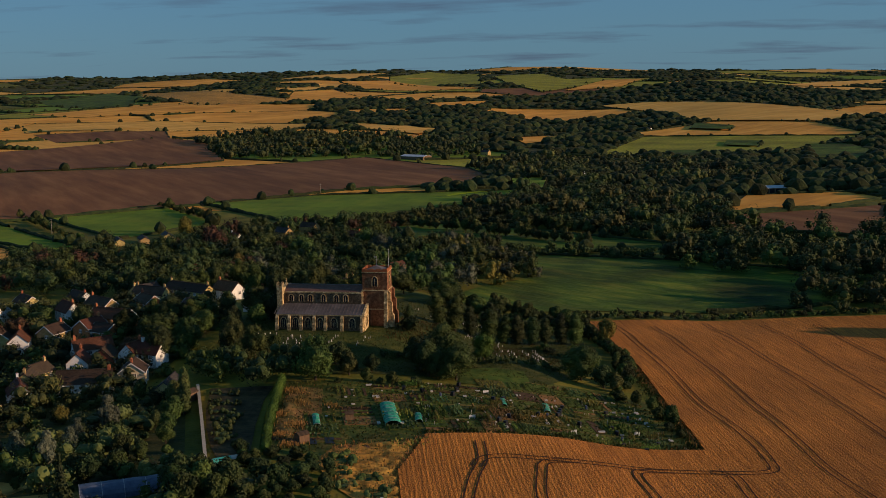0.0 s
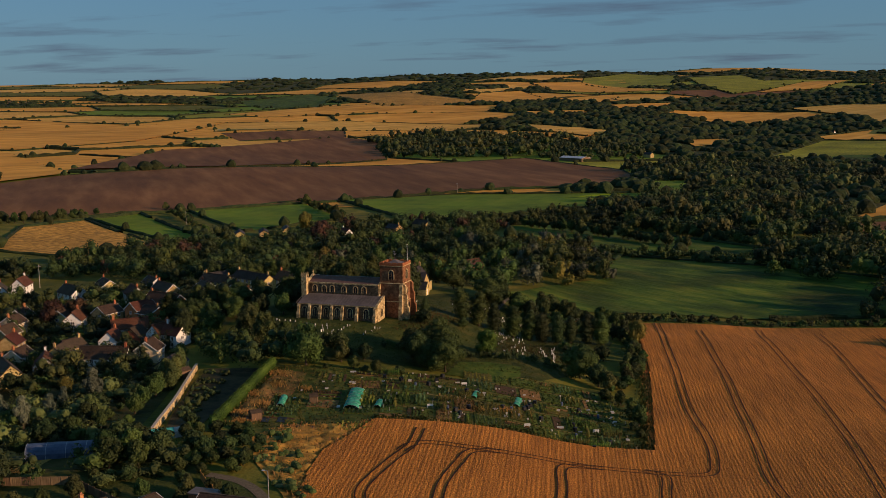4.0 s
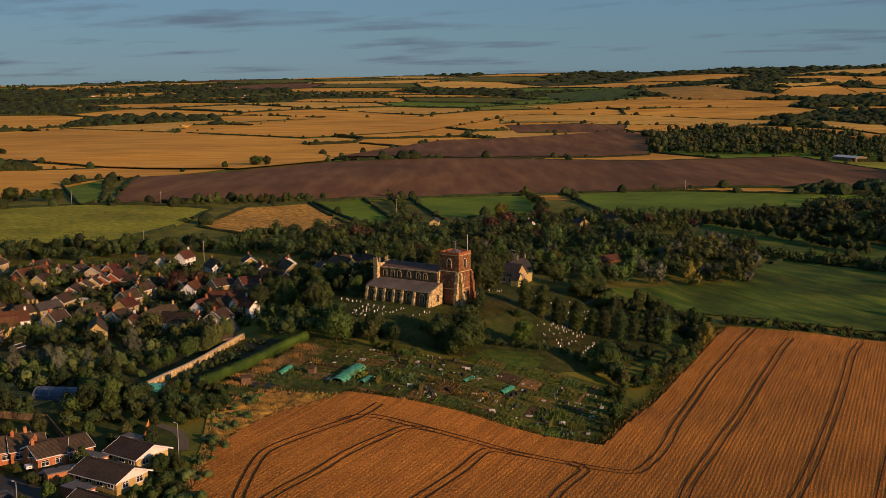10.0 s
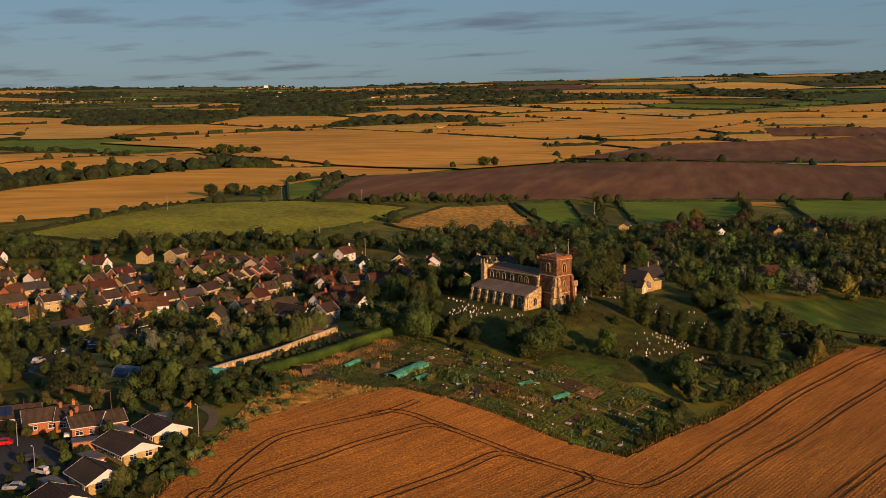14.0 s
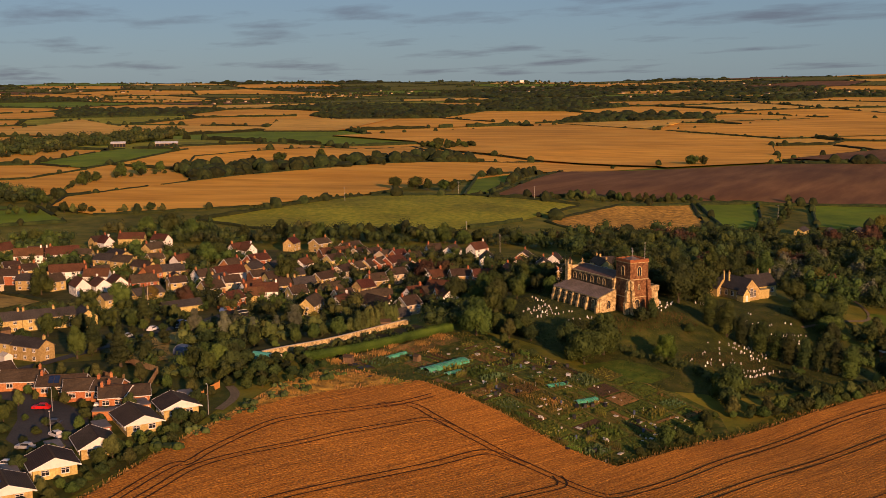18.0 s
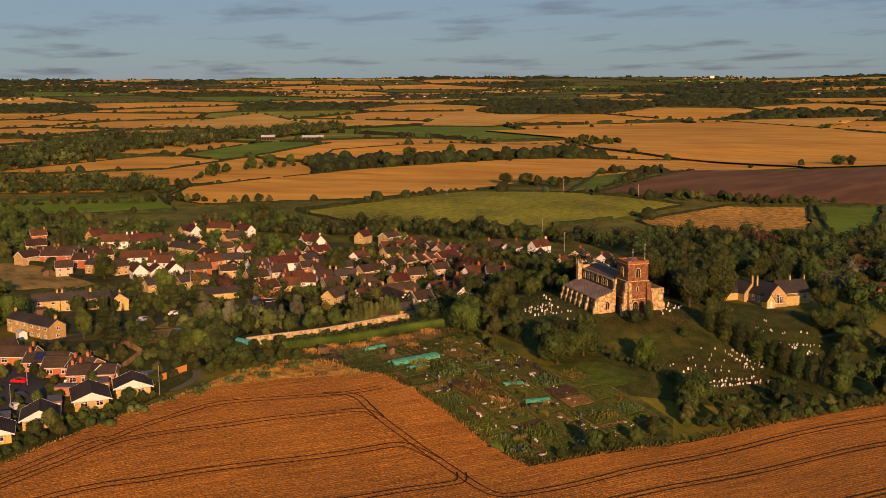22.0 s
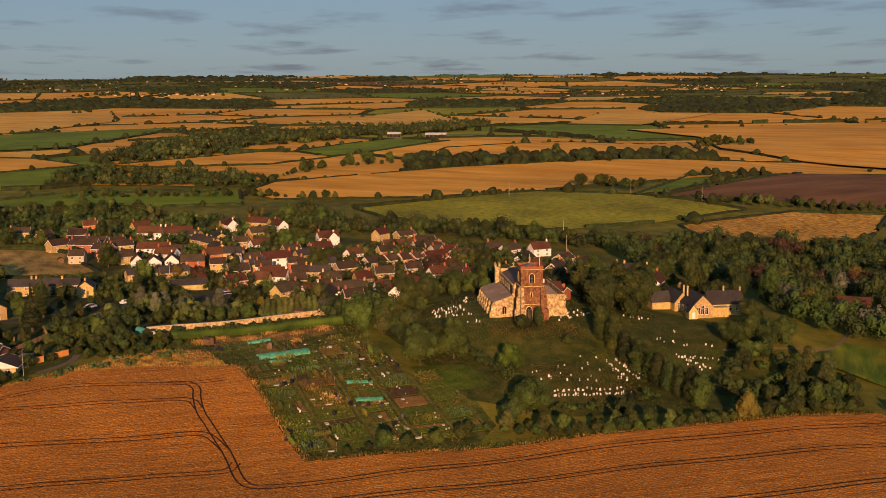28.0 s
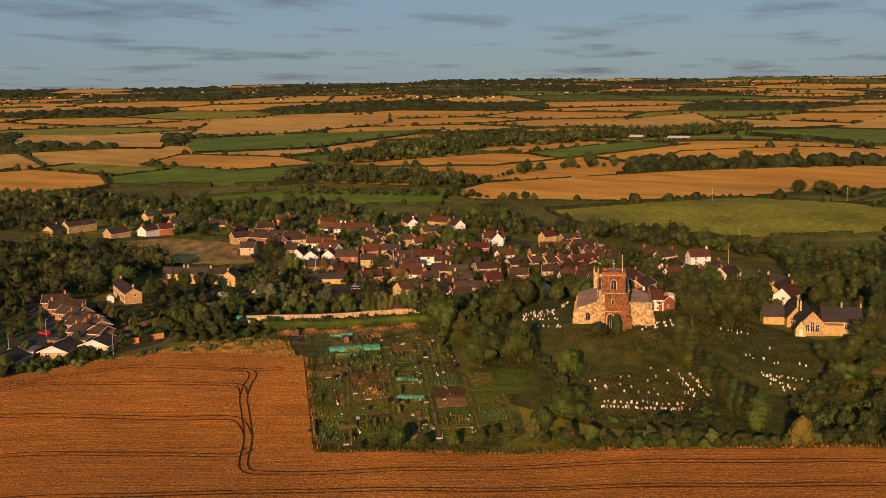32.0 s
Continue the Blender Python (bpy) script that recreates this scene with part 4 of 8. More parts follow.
# ---------------- masonry, roof and metal materials; building helpers ----------------
M_TOWER = material("ironstone_brick", [(0.105, 0.046, 0.020), (0.195, 0.088, 0.040), (0.30, 0.155, 0.072)], 1.3, bump=0.03, bump_scale=4, large=(0.25, 0.2))
M_STONE = material("cream_ashlar", [(0.17, 0.115, 0.055), (0.45, 0.33, 0.155), (0.72, 0.57, 0.31)], 1.4, bump=0.03, bump_scale=4, large=(0.6, 0.28))
M_RUBBLE = material("grey_rubble_stone", [(0.055, 0.040, 0.024), (0.105, 0.078, 0.046), (0.19, 0.14, 0.085)], 1.6, bump=0.05, bump_scale=3.5, large=(0.3, 0.2))
M_REDBRICK = material("bright_red_brick", [(0.27, 0.09, 0.035), (0.35, 0.13, 0.05)], 2.5, bump=0.01, large=(0.3, 0.15))
M_LEAD = material("lead_roof", [(0.13, 0.105, 0.095), (0.19, 0.16, 0.145)], 1.0, rough=0.55, bump=0.01, large=(0.2, 0.25), metal=0.1)
M_BROWNROOF = material("brown_church_roof", [(0.11, 0.06, 0.045), (0.17, 0.095, 0.07)], 1.2, rough=0.7, bump=0.02, large=(0.2, 0.2))
M_GLASS = material("window_glass", [(0.012, 0.014, 0.018), (0.03, 0.034, 0.04)], 0.6, rough=0.12)
M_WHITE = material("white_paint", [(0.70, 0.68, 0.64), (0.80, 0.78, 0.74)], 1.2, rough=0.6, large=(0.4, 0.06))
M_RENDER = material("white_render", [(0.74, 0.73, 0.69), (0.85, 0.84, 0.80)], 0.8, bump=0.01, large=(0.25, 0.08), spread=0.08)
M_BRICK = material("red_brick", [(0.30, 0.095, 0.042), (0.41, 0.145, 0.062), (0.49, 0.195, 0.09)], 2.2, bump=0.012, large=(0.2, 0.12), spread=0.18)
M_YELLOW = material("yellow_stone", [(0.34, 0.245, 0.085), (0.49, 0.365, 0.14), (0.62, 0.48, 0.205)], 1.5, bump=0.025, bump_scale=4, large=(0.25, 0.15), spread=0.15)
M_BUFF = material("buff_brick", [(0.55, 0.44, 0.27), (0.66, 0.55, 0.36)], 2.4, bump=0.01, large=(0.25, 0.1), spread=0.1)


def roof_material(name, lo, hi, spread=0.25):
    """Courses of tiles: ridges along the slope and steps across, with mottled colour."""
    m = material(name, [lo, tuple((a + b) / 2 for a, b in zip(lo, hi)), hi], 2.2, rough=0.8, large=(0.22, 0.22), spread=spread)
    nt, lk = m.node_tree.nodes, m.node_tree.links
    geo = nt.new("ShaderNodeNewGeometry")
    wv = nt.new("ShaderNodeTexWave")
    wv.wave_type, wv.bands_direction = "BANDS", "Z"
    wv.inputs["Scale"].default_value, wv.inputs["Distortion"].default_value = 2.2, 0.6
    lk.new(geo.outputs["Position"], wv.inputs["Vector"])
    bp = nt.new("ShaderNodeBump")
    bp.inputs["Distance"].default_value = 0.05
    lk.new(wv.outputs["Fac"], bp.inputs["Height"])
    lk.new(bp.outputs[0], nt["Principled BSDF"].inputs["Normal"])
    return m


R_RED = roof_material("red_clay_tiles", (0.075, 0.031, 0.017), (0.150, 0.062, 0.033))
R_BROWN = roof_material("brown_concrete_tiles", (0.044, 0.029, 0.019), (0.092, 0.060, 0.039))
R_SLATE = roof_material("grey_slates", (0.036, 0.032, 0.031), (0.075, 0.066, 0.06))
R_PLAIN = roof_material("weathered_plain_tiles", (0.045, 0.032, 0.021), (0.088, 0.062, 0.041))
M_TIMBER = material("weathered_timber", [(0.14, 0.09, 0.05), (0.24, 0.16, 0.09)], 2.0, stretch=(1, 1, 0.3), bump=0.01, spread=0.2)
M_ORANGE = material("orange_stained_timber", [(0.48, 0.20, 0.05), (0.58, 0.27, 0.08)], 2.0, bump=0.01)
M_METAL = material("galvanised_steel", [(0.35, 0.35, 0.35), (0.48, 0.48, 0.47)], 3.0, rough=0.45, metal=0.6)
M_NET = material("green_netting", [(0.02, 0.20, 0.12), (0.05, 0.33, 0.20), (0.10, 0.42, 0.27)], 1.5, rough=0.7, bump=0.04, large=(0.5, 0.2))
M_BLUE = material("blue_plastic_sheet", [(0.055, 0.075, 0.13), (0.10, 0.13, 0.20)], 1.0, rough=0.35, bump=0.02)
M_GRAVE = material("pale_headstone", [(0.34, 0.33, 0.29), (0.52, 0.51, 0.47), (0.70, 0.69, 0.65)], 3.0, bump=0.01, spread=0.35)


def box(vs, fs, x0, x1, y0, y1, z0, z1, top=None):
    """A block; top: (dx0, dx1, dy0, dy1) draws its upper face in."""
    d = top or (0, 0, 0, 0)
    o = len(vs)
    vs += [(x0, y0, z0), (x1, y0, z0), (x1, y1, z0), (x0, y1, z0),
           (x0 + d[0], y0 + d[2], z1), (x1 - d[1], y0 + d[2], z1), (x1 - d[1], y1 - d[3], z1), (x0 + d[0], y1 - d[3], z1)]
    fs += [(o + 3, o + 2, o + 1, o), (o + 4, o + 5, o + 6, o + 7), (o, o + 1, o + 5, o + 4), (o + 1, o + 2, o + 6, o + 5),
           (o + 2, o + 3, o + 7, o + 6), (o + 3, o, o + 4, o + 7)]


def part(name, geometry, mat, parent, label=""):
    ob = mesh_object(name, geometry[0], geometry[1], mat, parent)
    return tagged(ob, label)


def blocks(*boxes):
    vs, fs = [], []
    for b in boxes:
        box(vs, fs, *b)
    return vs, fs


def shared(name, mesh, parent, m, label=""):
    """A part that uses a mesh made before, at the pose m in its thing."""
    ob = new(name, mesh)
    ob.parent = parent
    ob.matrix_basis = m
    return tagged(ob, label)


def mesh_of(name, geometry, mat):
    me = bpy.data.meshes.new(name)
    me.from_pydata(geometry[0], [], geometry[1])
    me.materials.append(mat)
    me.update()
    return me


def arch(w, h, deep, n=8, pointed=0.25):
    """Outline of an arched opening in the xz plane as a slab of the given depth, from y=0 to y=-deep."""
    pts = [(-w / 2, 0), (w / 2, 0)]
    spring = h - w * (0.5 + pointed)
    for k in range(n + 1):
        t = math.pi * k / n
        pts.append((w / 2 * math.cos(t), spring + w * (0.5 + pointed) * math.sin(t) ** (0.8 if pointed else 1)))
    m = len(pts)
    vs = [(x, 0, z) for x, z in pts] + [(x, -deep, z) for x, z in pts]
    fs = [tuple(range(m, 2 * m)), tuple(range(m - 1, -1, -1))] + [(k, (k + 1) % m, m + (k + 1) % m, m + k) for k in range(m)]
    return vs, fs


def arch_ring(w, h, thick, deep, n=8, pointed=0.25):
    a, b = arch(w, h, deep, n, pointed)[0], arch(w + 2 * thick, h + thick, deep, n, pointed)[0]
    m = len(a) // 2
    vs, fs = a + b, []
    for k in range(m):
        j = (k + 1) % m
        if k == 0:
            continue
        fs += [(m + k, m + j, 3 * m + j, 3 * m + k), (k, m + k, m + j, j), (2 * m + k, 2 * m + j, 3 * m + j, 3 * m + k)]
    return vs, fs

# ---------------- the church: west tower, clerestoried nave, two aisles ----------------
BASE = 6.2
church = new("church")
church.location = (0, 0, BASE)
tagged(church, "medieval stone church with a red-brown west tower and lead-roofed aisles", "church")
FACE = {"n": pose(0, 0, 0, 0, 0, 180), "s": pose(0, 0, 0), "w": pose(0, 0, 0, 0, 0, -90), "e": pose(0, 0, 0, 0, 0, 90)}


def church_window(name, x, y, z, side, w, h, thick=0.22, mullions=1, pointed=0.25, deep=0.14):
    """An arched window: cream surround standing proud, dark glass, stone mullions."""
    m = Matrix.Translation((x, y, z)) @ FACE[side]
    ring = part(name, arch_ring(w, h, thick, deep, pointed=pointed), M_STONE, church)
    ring.matrix_basis = m
    part("pane", arch(w, h, 0.04, pointed=pointed), M_GLASS, ring)
    if mullions:
        part("mullion", blocks(*[(w * (k + 1) / (mullions + 1) - w / 2 - 0.06, w * (k + 1) / (mullions + 1) - w / 2 + 0.06, -0.11, -0.02, 0, h * 0.82) for k in range(mullions)]), M_STONE, ring)
    return ring


# tower: three stages, each a little narrower
part("tower_base", blocks((-3.95, 3.95, -3.75, 3.75, -3.0, 0.9, (.1, .1, .1, .1)), (-3.8, 3.8, -3.6, 3.6, 0.9, 4.9)), M_TOWER, church)
part("string_course", blocks((-3.9, 3.9, -3.7, 3.7, 4.9, 5.12, (.08,) * 4)), M_STONE, church)
part("tower_middle", blocks((-3.7, 3.7, -3.5, 3.5, 5.12, 10.3)), M_TOWER, church)
part("string_course", blocks((-3.8, 3.8, -3.6, 3.6, 10.3, 10.5, (.08,) * 4)), M_STONE, church)
part("belfry", blocks((-3.55, 3.55, -3.35, 3.35, 10.5, 15.4)), M_TOWER, church)
part("string_course", blocks((-3.7, 3.7, -3.5, 3.5, 15.4, 15.6)), M_STONE, church)
pv, pf = [], []
for x0, x1, y0, y1 in ((-3.65, 3.65, 3.05, 3.45), (-3.65, 3.65, -3.45, -3.05), (-3.65, -3.25, -3.05, 3.05), (3.25, 3.65, -3.05, 3.05)):
    box(pv, pf, x0, x1, y0, y1, 15.6, 16.3)
part("parapet", (pv, pf), M_REDBRICK, church, "bright red brick parapet")
for k in range(4):
    c = -2.95 + 1.97 * k
    for y in (3.25, -3.25):
        part("merlon", blocks((c - 0.62, c + 0.62, y - 0.2, y + 0.2, 16.3, 16.52, (0, 0, 0.06, 0.06))), M_REDBRICK, church)
    for x in (3.45, -3.45):
        part("merlon", blocks((x - 0.2, x + 0.2, c * 0.9 - 0.58, c * 0.9 + 0.58, 16.3, 16.52, (0.06, 0.06, 0, 0))), M_REDBRICK, church)
part("tower_roof", blocks((-3.2, 3.2, -3.0, 3.0, 15.62, 17.0, (3.1, 3.1, 2.9, 2.9))), M_LEAD, church)
vane = part("weathervane", blocks((-0.06, 0.06, -0.06, 0.06, 16.9, 19.6), (-0.5, 0.5, -0.03, 0.03, 18.7, 18.8), (-0.03, 0.03, -0.4, 0.4, 18.4, 18.5), (0.1, 0.7, -0.03, 0.03, 19.2, 19.5)), M_METAL, church)
part("flagpole", blocks((-3.07, -2.93, -2.47, -2.33, 15.6, 21.2, (.04,) * 4), (-3.12, -2.88, -2.52, -2.28, 21.2, 21.4, (.06,) * 4)), M_WHITE, church)
for side, x, y in (("n", 0, 3.36), ("w", -3.56, 0.0), ("s", 0, -3.36), ("e", 3.56, 0)):
    church_window("belfry_window", x, y, 11.5, side, 1.35, 2.7, 0.25)
church_window("lancet_window", -3.71, 0.2, 7.2, "w", 0.5, 1.5, 0.2, 0)
church_window("west_window", -3.82, 0.9, 0.4, "w", 1.7, 3.9, 0.3, 2)
for k, (px_, py_, sx, sy) in enumerate(((-3.7, 3.5, -1, 1), (-3.7, -3.5, -1, -1), (3.4, 3.5, 1, 1))):
    bv, bf = [], []
    for z0, z1, d in ((-3.0, 3.6, 1.7), (3.6, 7.2, 1.2), (7.2, 10.0, 0.75)):
        w = 0.62
        if sx < 0:
            x0, x1 = px_ - d, px_ + 0.1
            box(bv, bf, x0, x1, py_ - (w if sy > 0 else -0.0) * 1.6, py_ + (w if sy < 0 else 0) * 1.6, z0, z1 - 0.35)
            box(bv, bf, x0, x1, py_ - (w if sy > 0 else 0) * 1.6, py_ + (w if sy < 0 else 0) * 1.6, z1 - 0.35, z1 + 0.2, (0.45, 0, 0, 0))
        y0, y1 = (py_ - 0.1, py_ + d) if sy > 0 else (py_ - d, py_ + 0.1)
        box(bv, bf, px_ - 0.05, px_ + 1.0 if sx < 0 else px_ + 0.5, y0, y1, z0, z1 - 0.35)
        box(bv, bf, px_ - 0.05, px_ + 1.0 if sx < 0 else px_ + 0.5, y0, y1, z1 - 0.35, z1 + 0.2, (0, 0, 0.45 if sy < 0 else 0, 0.45 if sy > 0 else 0))
    part("buttress", (bv, bf), M_STONE if sy > 0 else M_TOWER, church, "stepped cream stone buttress" if sy > 0 else "")
# nave
part("nave_wall", blocks((3.72, 26.8, -4.6, 4.6, -3, 9.6)), M_RUBBLE, church)
part("nave_parapet", blocks((3.72, 26.8, 4.25, 4.75, 9.6, 10.0), (3.72, 26.8, -4.75, -4.25, 9.6, 10.0), (26.3, 26.95, -4.25, 4.25, 9.6, 10.9)), M_STONE, church)
nv = [(3.72, -4.25, 9.7), (26.3, -4.25, 9.7), (26.3, 0, 11.3), (3.72, 0, 11.3), (3.72, 4.25, 9.7), (26.3, 4.25, 9.7)]
part("nave_roof", (nv, [(0, 1, 2, 3), (3, 2, 5, 4)]), M_BROWNROOF, church, "low brown nave roof")
part("ridge_cap", blocks((3.72, 26.3, -0.18, 0.18, 11.22, 11.42)), M_LEAD, church)
part("roof_rib", blocks(*[(x - 0.05, x + 0.05, 0.2, 4.2, 9.72, 9.8) for x in ()] or [(15.2, 15.45, -0.2, 0.2, 11.3, 11.7)]), M_LEAD, church)
part("gable_coping", ([(26.25, -4.3, 9.9), (26.95, -4.3, 9.9), (26.95, 0, 11.75), (26.25, 0, 11.75), (26.25, 4.3, 9.9), (26.95, 4.3, 9.9),
                       (26.25, -4.3, 9.55), (26.95, -4.3, 9.55), (26.95, 4.3, 9.55), (26.25, 4.3, 9.55)],
                      [(0, 1, 2, 3), (3, 2, 5, 4), (6, 0, 3, 4, 9), (7, 8, 5, 2, 1), (6, 7, 1, 0), (9, 4, 5, 8)]), M_STONE, church)
part("gable_cross", blocks((26.5, 26.7, -0.1, 0.1, 11.7, 12.9), (26.5, 26.7, -0.4, 0.4, 12.3, 12.5)), M_STONE, church)
for x in (24.0, 21.0, 18.4, 14.6, 10.9, 8.2):
    church_window("clerestory_window", x, 4.61, 7.2, "n", 1.15, 1.9, 0.26, 1, 0.1)
    church_window("clerestory_window", x, -4.61, 7.2, "s", 1.15, 1.9, 0.26, 1, 0.1)
# stair turret at the north-east corner of the nave
part("turret", blocks((26.2, 27.8, 4.4, 6.0, -3, 11.2), (26.1, 27.9, 4.3, 6.1, 9.4, 9.65), (26.1, 27.9, 4.3, 6.1, 11.2, 11.4)), M_STONE, church)
for x, y in ((26.35, 4.55), (27.65, 4.55), (26.35, 5.85), (27.65, 5.85)):
    part("pinnacle", blocks((x - 0.22, x + 0.22, y - 0.22, y + 0.22, 11.4, 12.3), (x - 0.26, x + 0.26, y - 0.26, y + 0.26, 12.3, 13.0, (.24,) * 4)), M_STONE, church)
# aisles: lean-to roofs with lead rolls
for sgn, y_in, y_out, x0, high, low in ((1, 4.6, 10.6, 1.7, 6.6, 4.7), (-1, -4.6, -10.9, 1.2, 6.4, 5.4)):
    lo, hi = min(y_in, y_out), max(y_in, y_out)
    part("aisle_wall", blocks((x0 + 0.72, 26.9, hi - 0.7 if sgn > 0 else lo, hi if sgn > 0 else lo + 0.7, -3, low),
                              (26.2, 26.9, lo + (0 if sgn > 0 else 0.7), hi - (0.7 if sgn > 0 else 0), -3, low)), M_RUBBLE, church)
    wv_ = [(x0, y_in, -3), (x0, y_out, -3), (x0, y_out, low + 0.15), (x0, y_in, high + 0.25), (x0 + 0.7, y_in, -3), (x0 + 0.7, y_out, -3), (x0 + 0.7, y_out, low + 0.15), (x0 + 0.7, y_in, high + 0.25)]
    wf_ = [(0, 1, 2, 3), (7, 6, 5, 4), (0, 4, 5, 1), (1, 5, 6, 2), (2, 6, 7, 3), (3, 7, 4, 0)]
    part("aisle_end_wall", (wv_, wf_), M_STONE, church, "sloping cream stone end wall")
    rv = [(x0 + 0.7, y_out + sgn * 0.15, low), (26.9, y_out + sgn * 0.15, low), (26.9, y_in, high), (x0 + 0.7, y_in, high)]
    rv += [(x, y, z - 0.25) for x, y, z in rv]
    part("aisle_roof", (rv, [(0, 1, 2, 3), (7, 6, 5, 4), (0, 4, 5, 1), (1, 5, 6, 2), (2, 6, 7, 3), (3, 7, 4, 0)]), M_LEAD, church, "ribbed lead lean-to roof")
    me = None
    for k in range(26):
        x = x0 + 1.4 + k * 0.97
        a = [(x - 0.06, y_out + sgn * 0.15, low), (x + 0.06, y_out + sgn * 0.15, low), (x + 0.06, y_in, high), (x - 0.06, y_in, high)]
        v = a + [(p[0], p[1], p[2] + 0.1) for p in a]
        if me is None:
            me = mesh_of("lead_roll", ([(p[0] - x, p[1], p[2]) for p in v], [(4, 5, 6, 7), (0, 1, 5, 4), (1, 2, 6, 5), (2, 3, 7, 6), (3, 0, 4, 7)]), M_LEAD)
        shared("lead_roll", me, church, pose(x, 0, 0))
    part("eaves_course", blocks((x0 - 0.04, 26.95, y_out - 0.12 + (0 if sgn > 0 else -0.1), y_out + 0.12 + (0.1 if sgn > 0 else 0), low - 0.35, low - 0.05)), M_STONE, church)
    xs_b = (26.5, 23.0, 19.6, 15.9, 12.6, 8.0, 2.4)
    bm_ = blocks((-0.42, 0.42, -0.1, 1.25, -3, 1.9), (-0.42, 0.42, -0.1, 1.25, 1.9, 2.4, (0, 0, 0, 0.5)), (-0.38, 0.38, -0.1, 0.72, 2.2, low - 0.9), (-0.38, 0.38, -0.1, 0.72, low - 0.9, low - 0.2, (0, 0, 0, 0.65)))
    me = mesh_of("buttress", bm_, M_STONE)
    for x in xs_b:
        shared("buttress", me, church, pose(x, y_out, 0, 0, 0, 0 if sgn > 0 else 180), "weathered cream stone buttress")
    for a, b in zip(xs_b, xs_b[1:]):
        church_window("aisle_window", (a + b) / 2, y_out + sgn * 0.01, 1.0, "n" if sgn > 0 else "s", 1.5, 2.7, 0.25, 2)
church_window("aisle_west_window", 1.69, 7.4, 1.2, "w", 1.2, 2.4, 0.25, 1)
part("parapet", blocks((0.9, 27.0, -11.2, -10.8, 5.3, 6.9), (0.9, 1.35, -10.8, -4.6, 5.6, 6.95)), M_STONE, church)

# ---------------- houses: kind, place, way of the ridge, length ----------------
VILLAGE = [
    ("brick", 250, 137, 63, 10.4),
    ("brick", 191, 157, 63, 9.2),
    ("brick", 206, 168, 76, 13.2),
    ("brick", 175, 15, 120, 7.9),
    ("brick", 172, 10, 116, 8.2),
    ("brick", 163, 8, 115, 8.0),
    ("brick", 159, 4, 108, 6.5),
    ("brick", 152, -0, 108, 6.5),
    ("brick", 181, 24, 95, 15.1),
    ("brick", 94, 9, 78, 7.7),
    ("brick", 85, 4, 71, 8.0),
    ("brick", 138, 38, 128, 11.0),
    ("brick", 142, 30, 124, 8.8),
    ("brick", 144, 24, 127, 8.9),
    ("brick", 146, 19, 131, 9.0),
    ("brick", 147, 12, 123, 11.6),
    ("brick", 128, 50, 115, 10.2),
    ("brick", 174, 73, 114, 7.5),
    ("brick", 168, 66, 141, 7.1),
    ("red", 276, 91, 63, 12.4),
    ("red", 274, 107, 112, 8.3),
    ("red", 263, 80, 33, 8.7),
    ("red", 192, 135, 82, 14.4),
    ("red", 174, 127, 65, 9.7),
    ("red", 153, 114, 94, 9.9),
    ("red", 216, 56, 109, 10.3),
    ("red", 158, 79, 99, 12.3),
    ("red", 111, 84, 74, 6.9),
    ("red", 62, 57, 13, 13.2),
    ("red", 66, 36, 97, 6.5),
    ("red", 59, 34, 76, 6.5),
    ("red", 72, 39, 103, 6.5),
    ("red", 167, -17, 90, 6.5),
    ("red", 80, 74, 140, 11.8),
    ("white", 75, 65, 123, 7.4),
    ("white", 244, 143, 80, 12.1),
    ("white", 242, 129, 85, 14.2),
    ("stone", 213, 116, 42, 9.1),
    ("stone", 204, 110, 34, 10.0),
    ("stone", 186, 106, 24, 11.5),
    ("stone", 172, 98, 85, 9.1),
    ("stone", 176, 153, 63, 6.5),
    ("stone", 172, 148, 92, 6.5),
    ("stone", 169, 144, 117, 6.5),
    ("stone", 162, 59, 118, 6.6),
    ("stone", 140, 66, 99, 8.6),
    ("stone", 141, 58, 90, 7.7),
    ("stone", 124, 69, 96, 6.5),
    ("stone", 122, 61, 85, 8.4),
    ("stone", 105, 57, 92, 7.8),
    ("stone", 78, 55, 102, 6.5),
    ("stone", 79, 48, 76, 6.5),
    ("slate", 38, 63, 95, 9.4),
    ("brick", 83, -7, 164, 13.6),
    ("brick", 57, -10, 152, 10.1),
    ("brick", 30, -10, 141, 8.7),
    ("brick", 97, -30, 148, 11.2),
    ("brick", 131, -24, 153, 10.9),
    ("brick", 37, -28, 161, 14.2),
    ("white", 25, -12, 95, 6.5),
    ("stone", 78, -59, 154, 19.0),
    ("stone", 89, -52, 164, 12.6),
]
TERRACES = [
    ("terrace", 56.5, 175, 35, 10.6),
    ("terrace", 47.5, 168.5, 35, 10.6),
    ("terrace", 94, 170, 92, 8.8),
    ("terrace", 94.5, 161, 92, 8.8),
    ("terrace", 95, 152.8, 94, 7.0),
    ("stone", 91.5, 146.5, 4, 8.6),
    ("terrace", 121, 131, 114, 12.0),
    ("terrace", 126.2, 119, 114, 12.0),
    ("slate", 108, 111.5, 98, 14.0),
    ("white", 155, 137, 8, 8.4),
    ("white", 152, 130, 8, 8.4),
    ("white", 156, 123, 6, 8.4),
    ("white", 116, 78, 70, 9.0),
]
OUTLYING = [
    ("stone", 228, 289, 176, 9.7),
    ("stone", 290, 260, 150, 9.9),
    ("stone", 299, 255, 153, 9.8),
    ("stone", 262, 231, 136, 15.0),
    ("brick", 246, 283, 158, 19.6),
    ("brick", 218, 249, 156, 13.0),
    ("brick", 230, 237, 159, 10.3),
    ("brick", 237, 231, 132, 7.7),
    ("brick", 240, 193, 168, 9.8),
    ("brick", 208, 180, 132, 10.0),
]
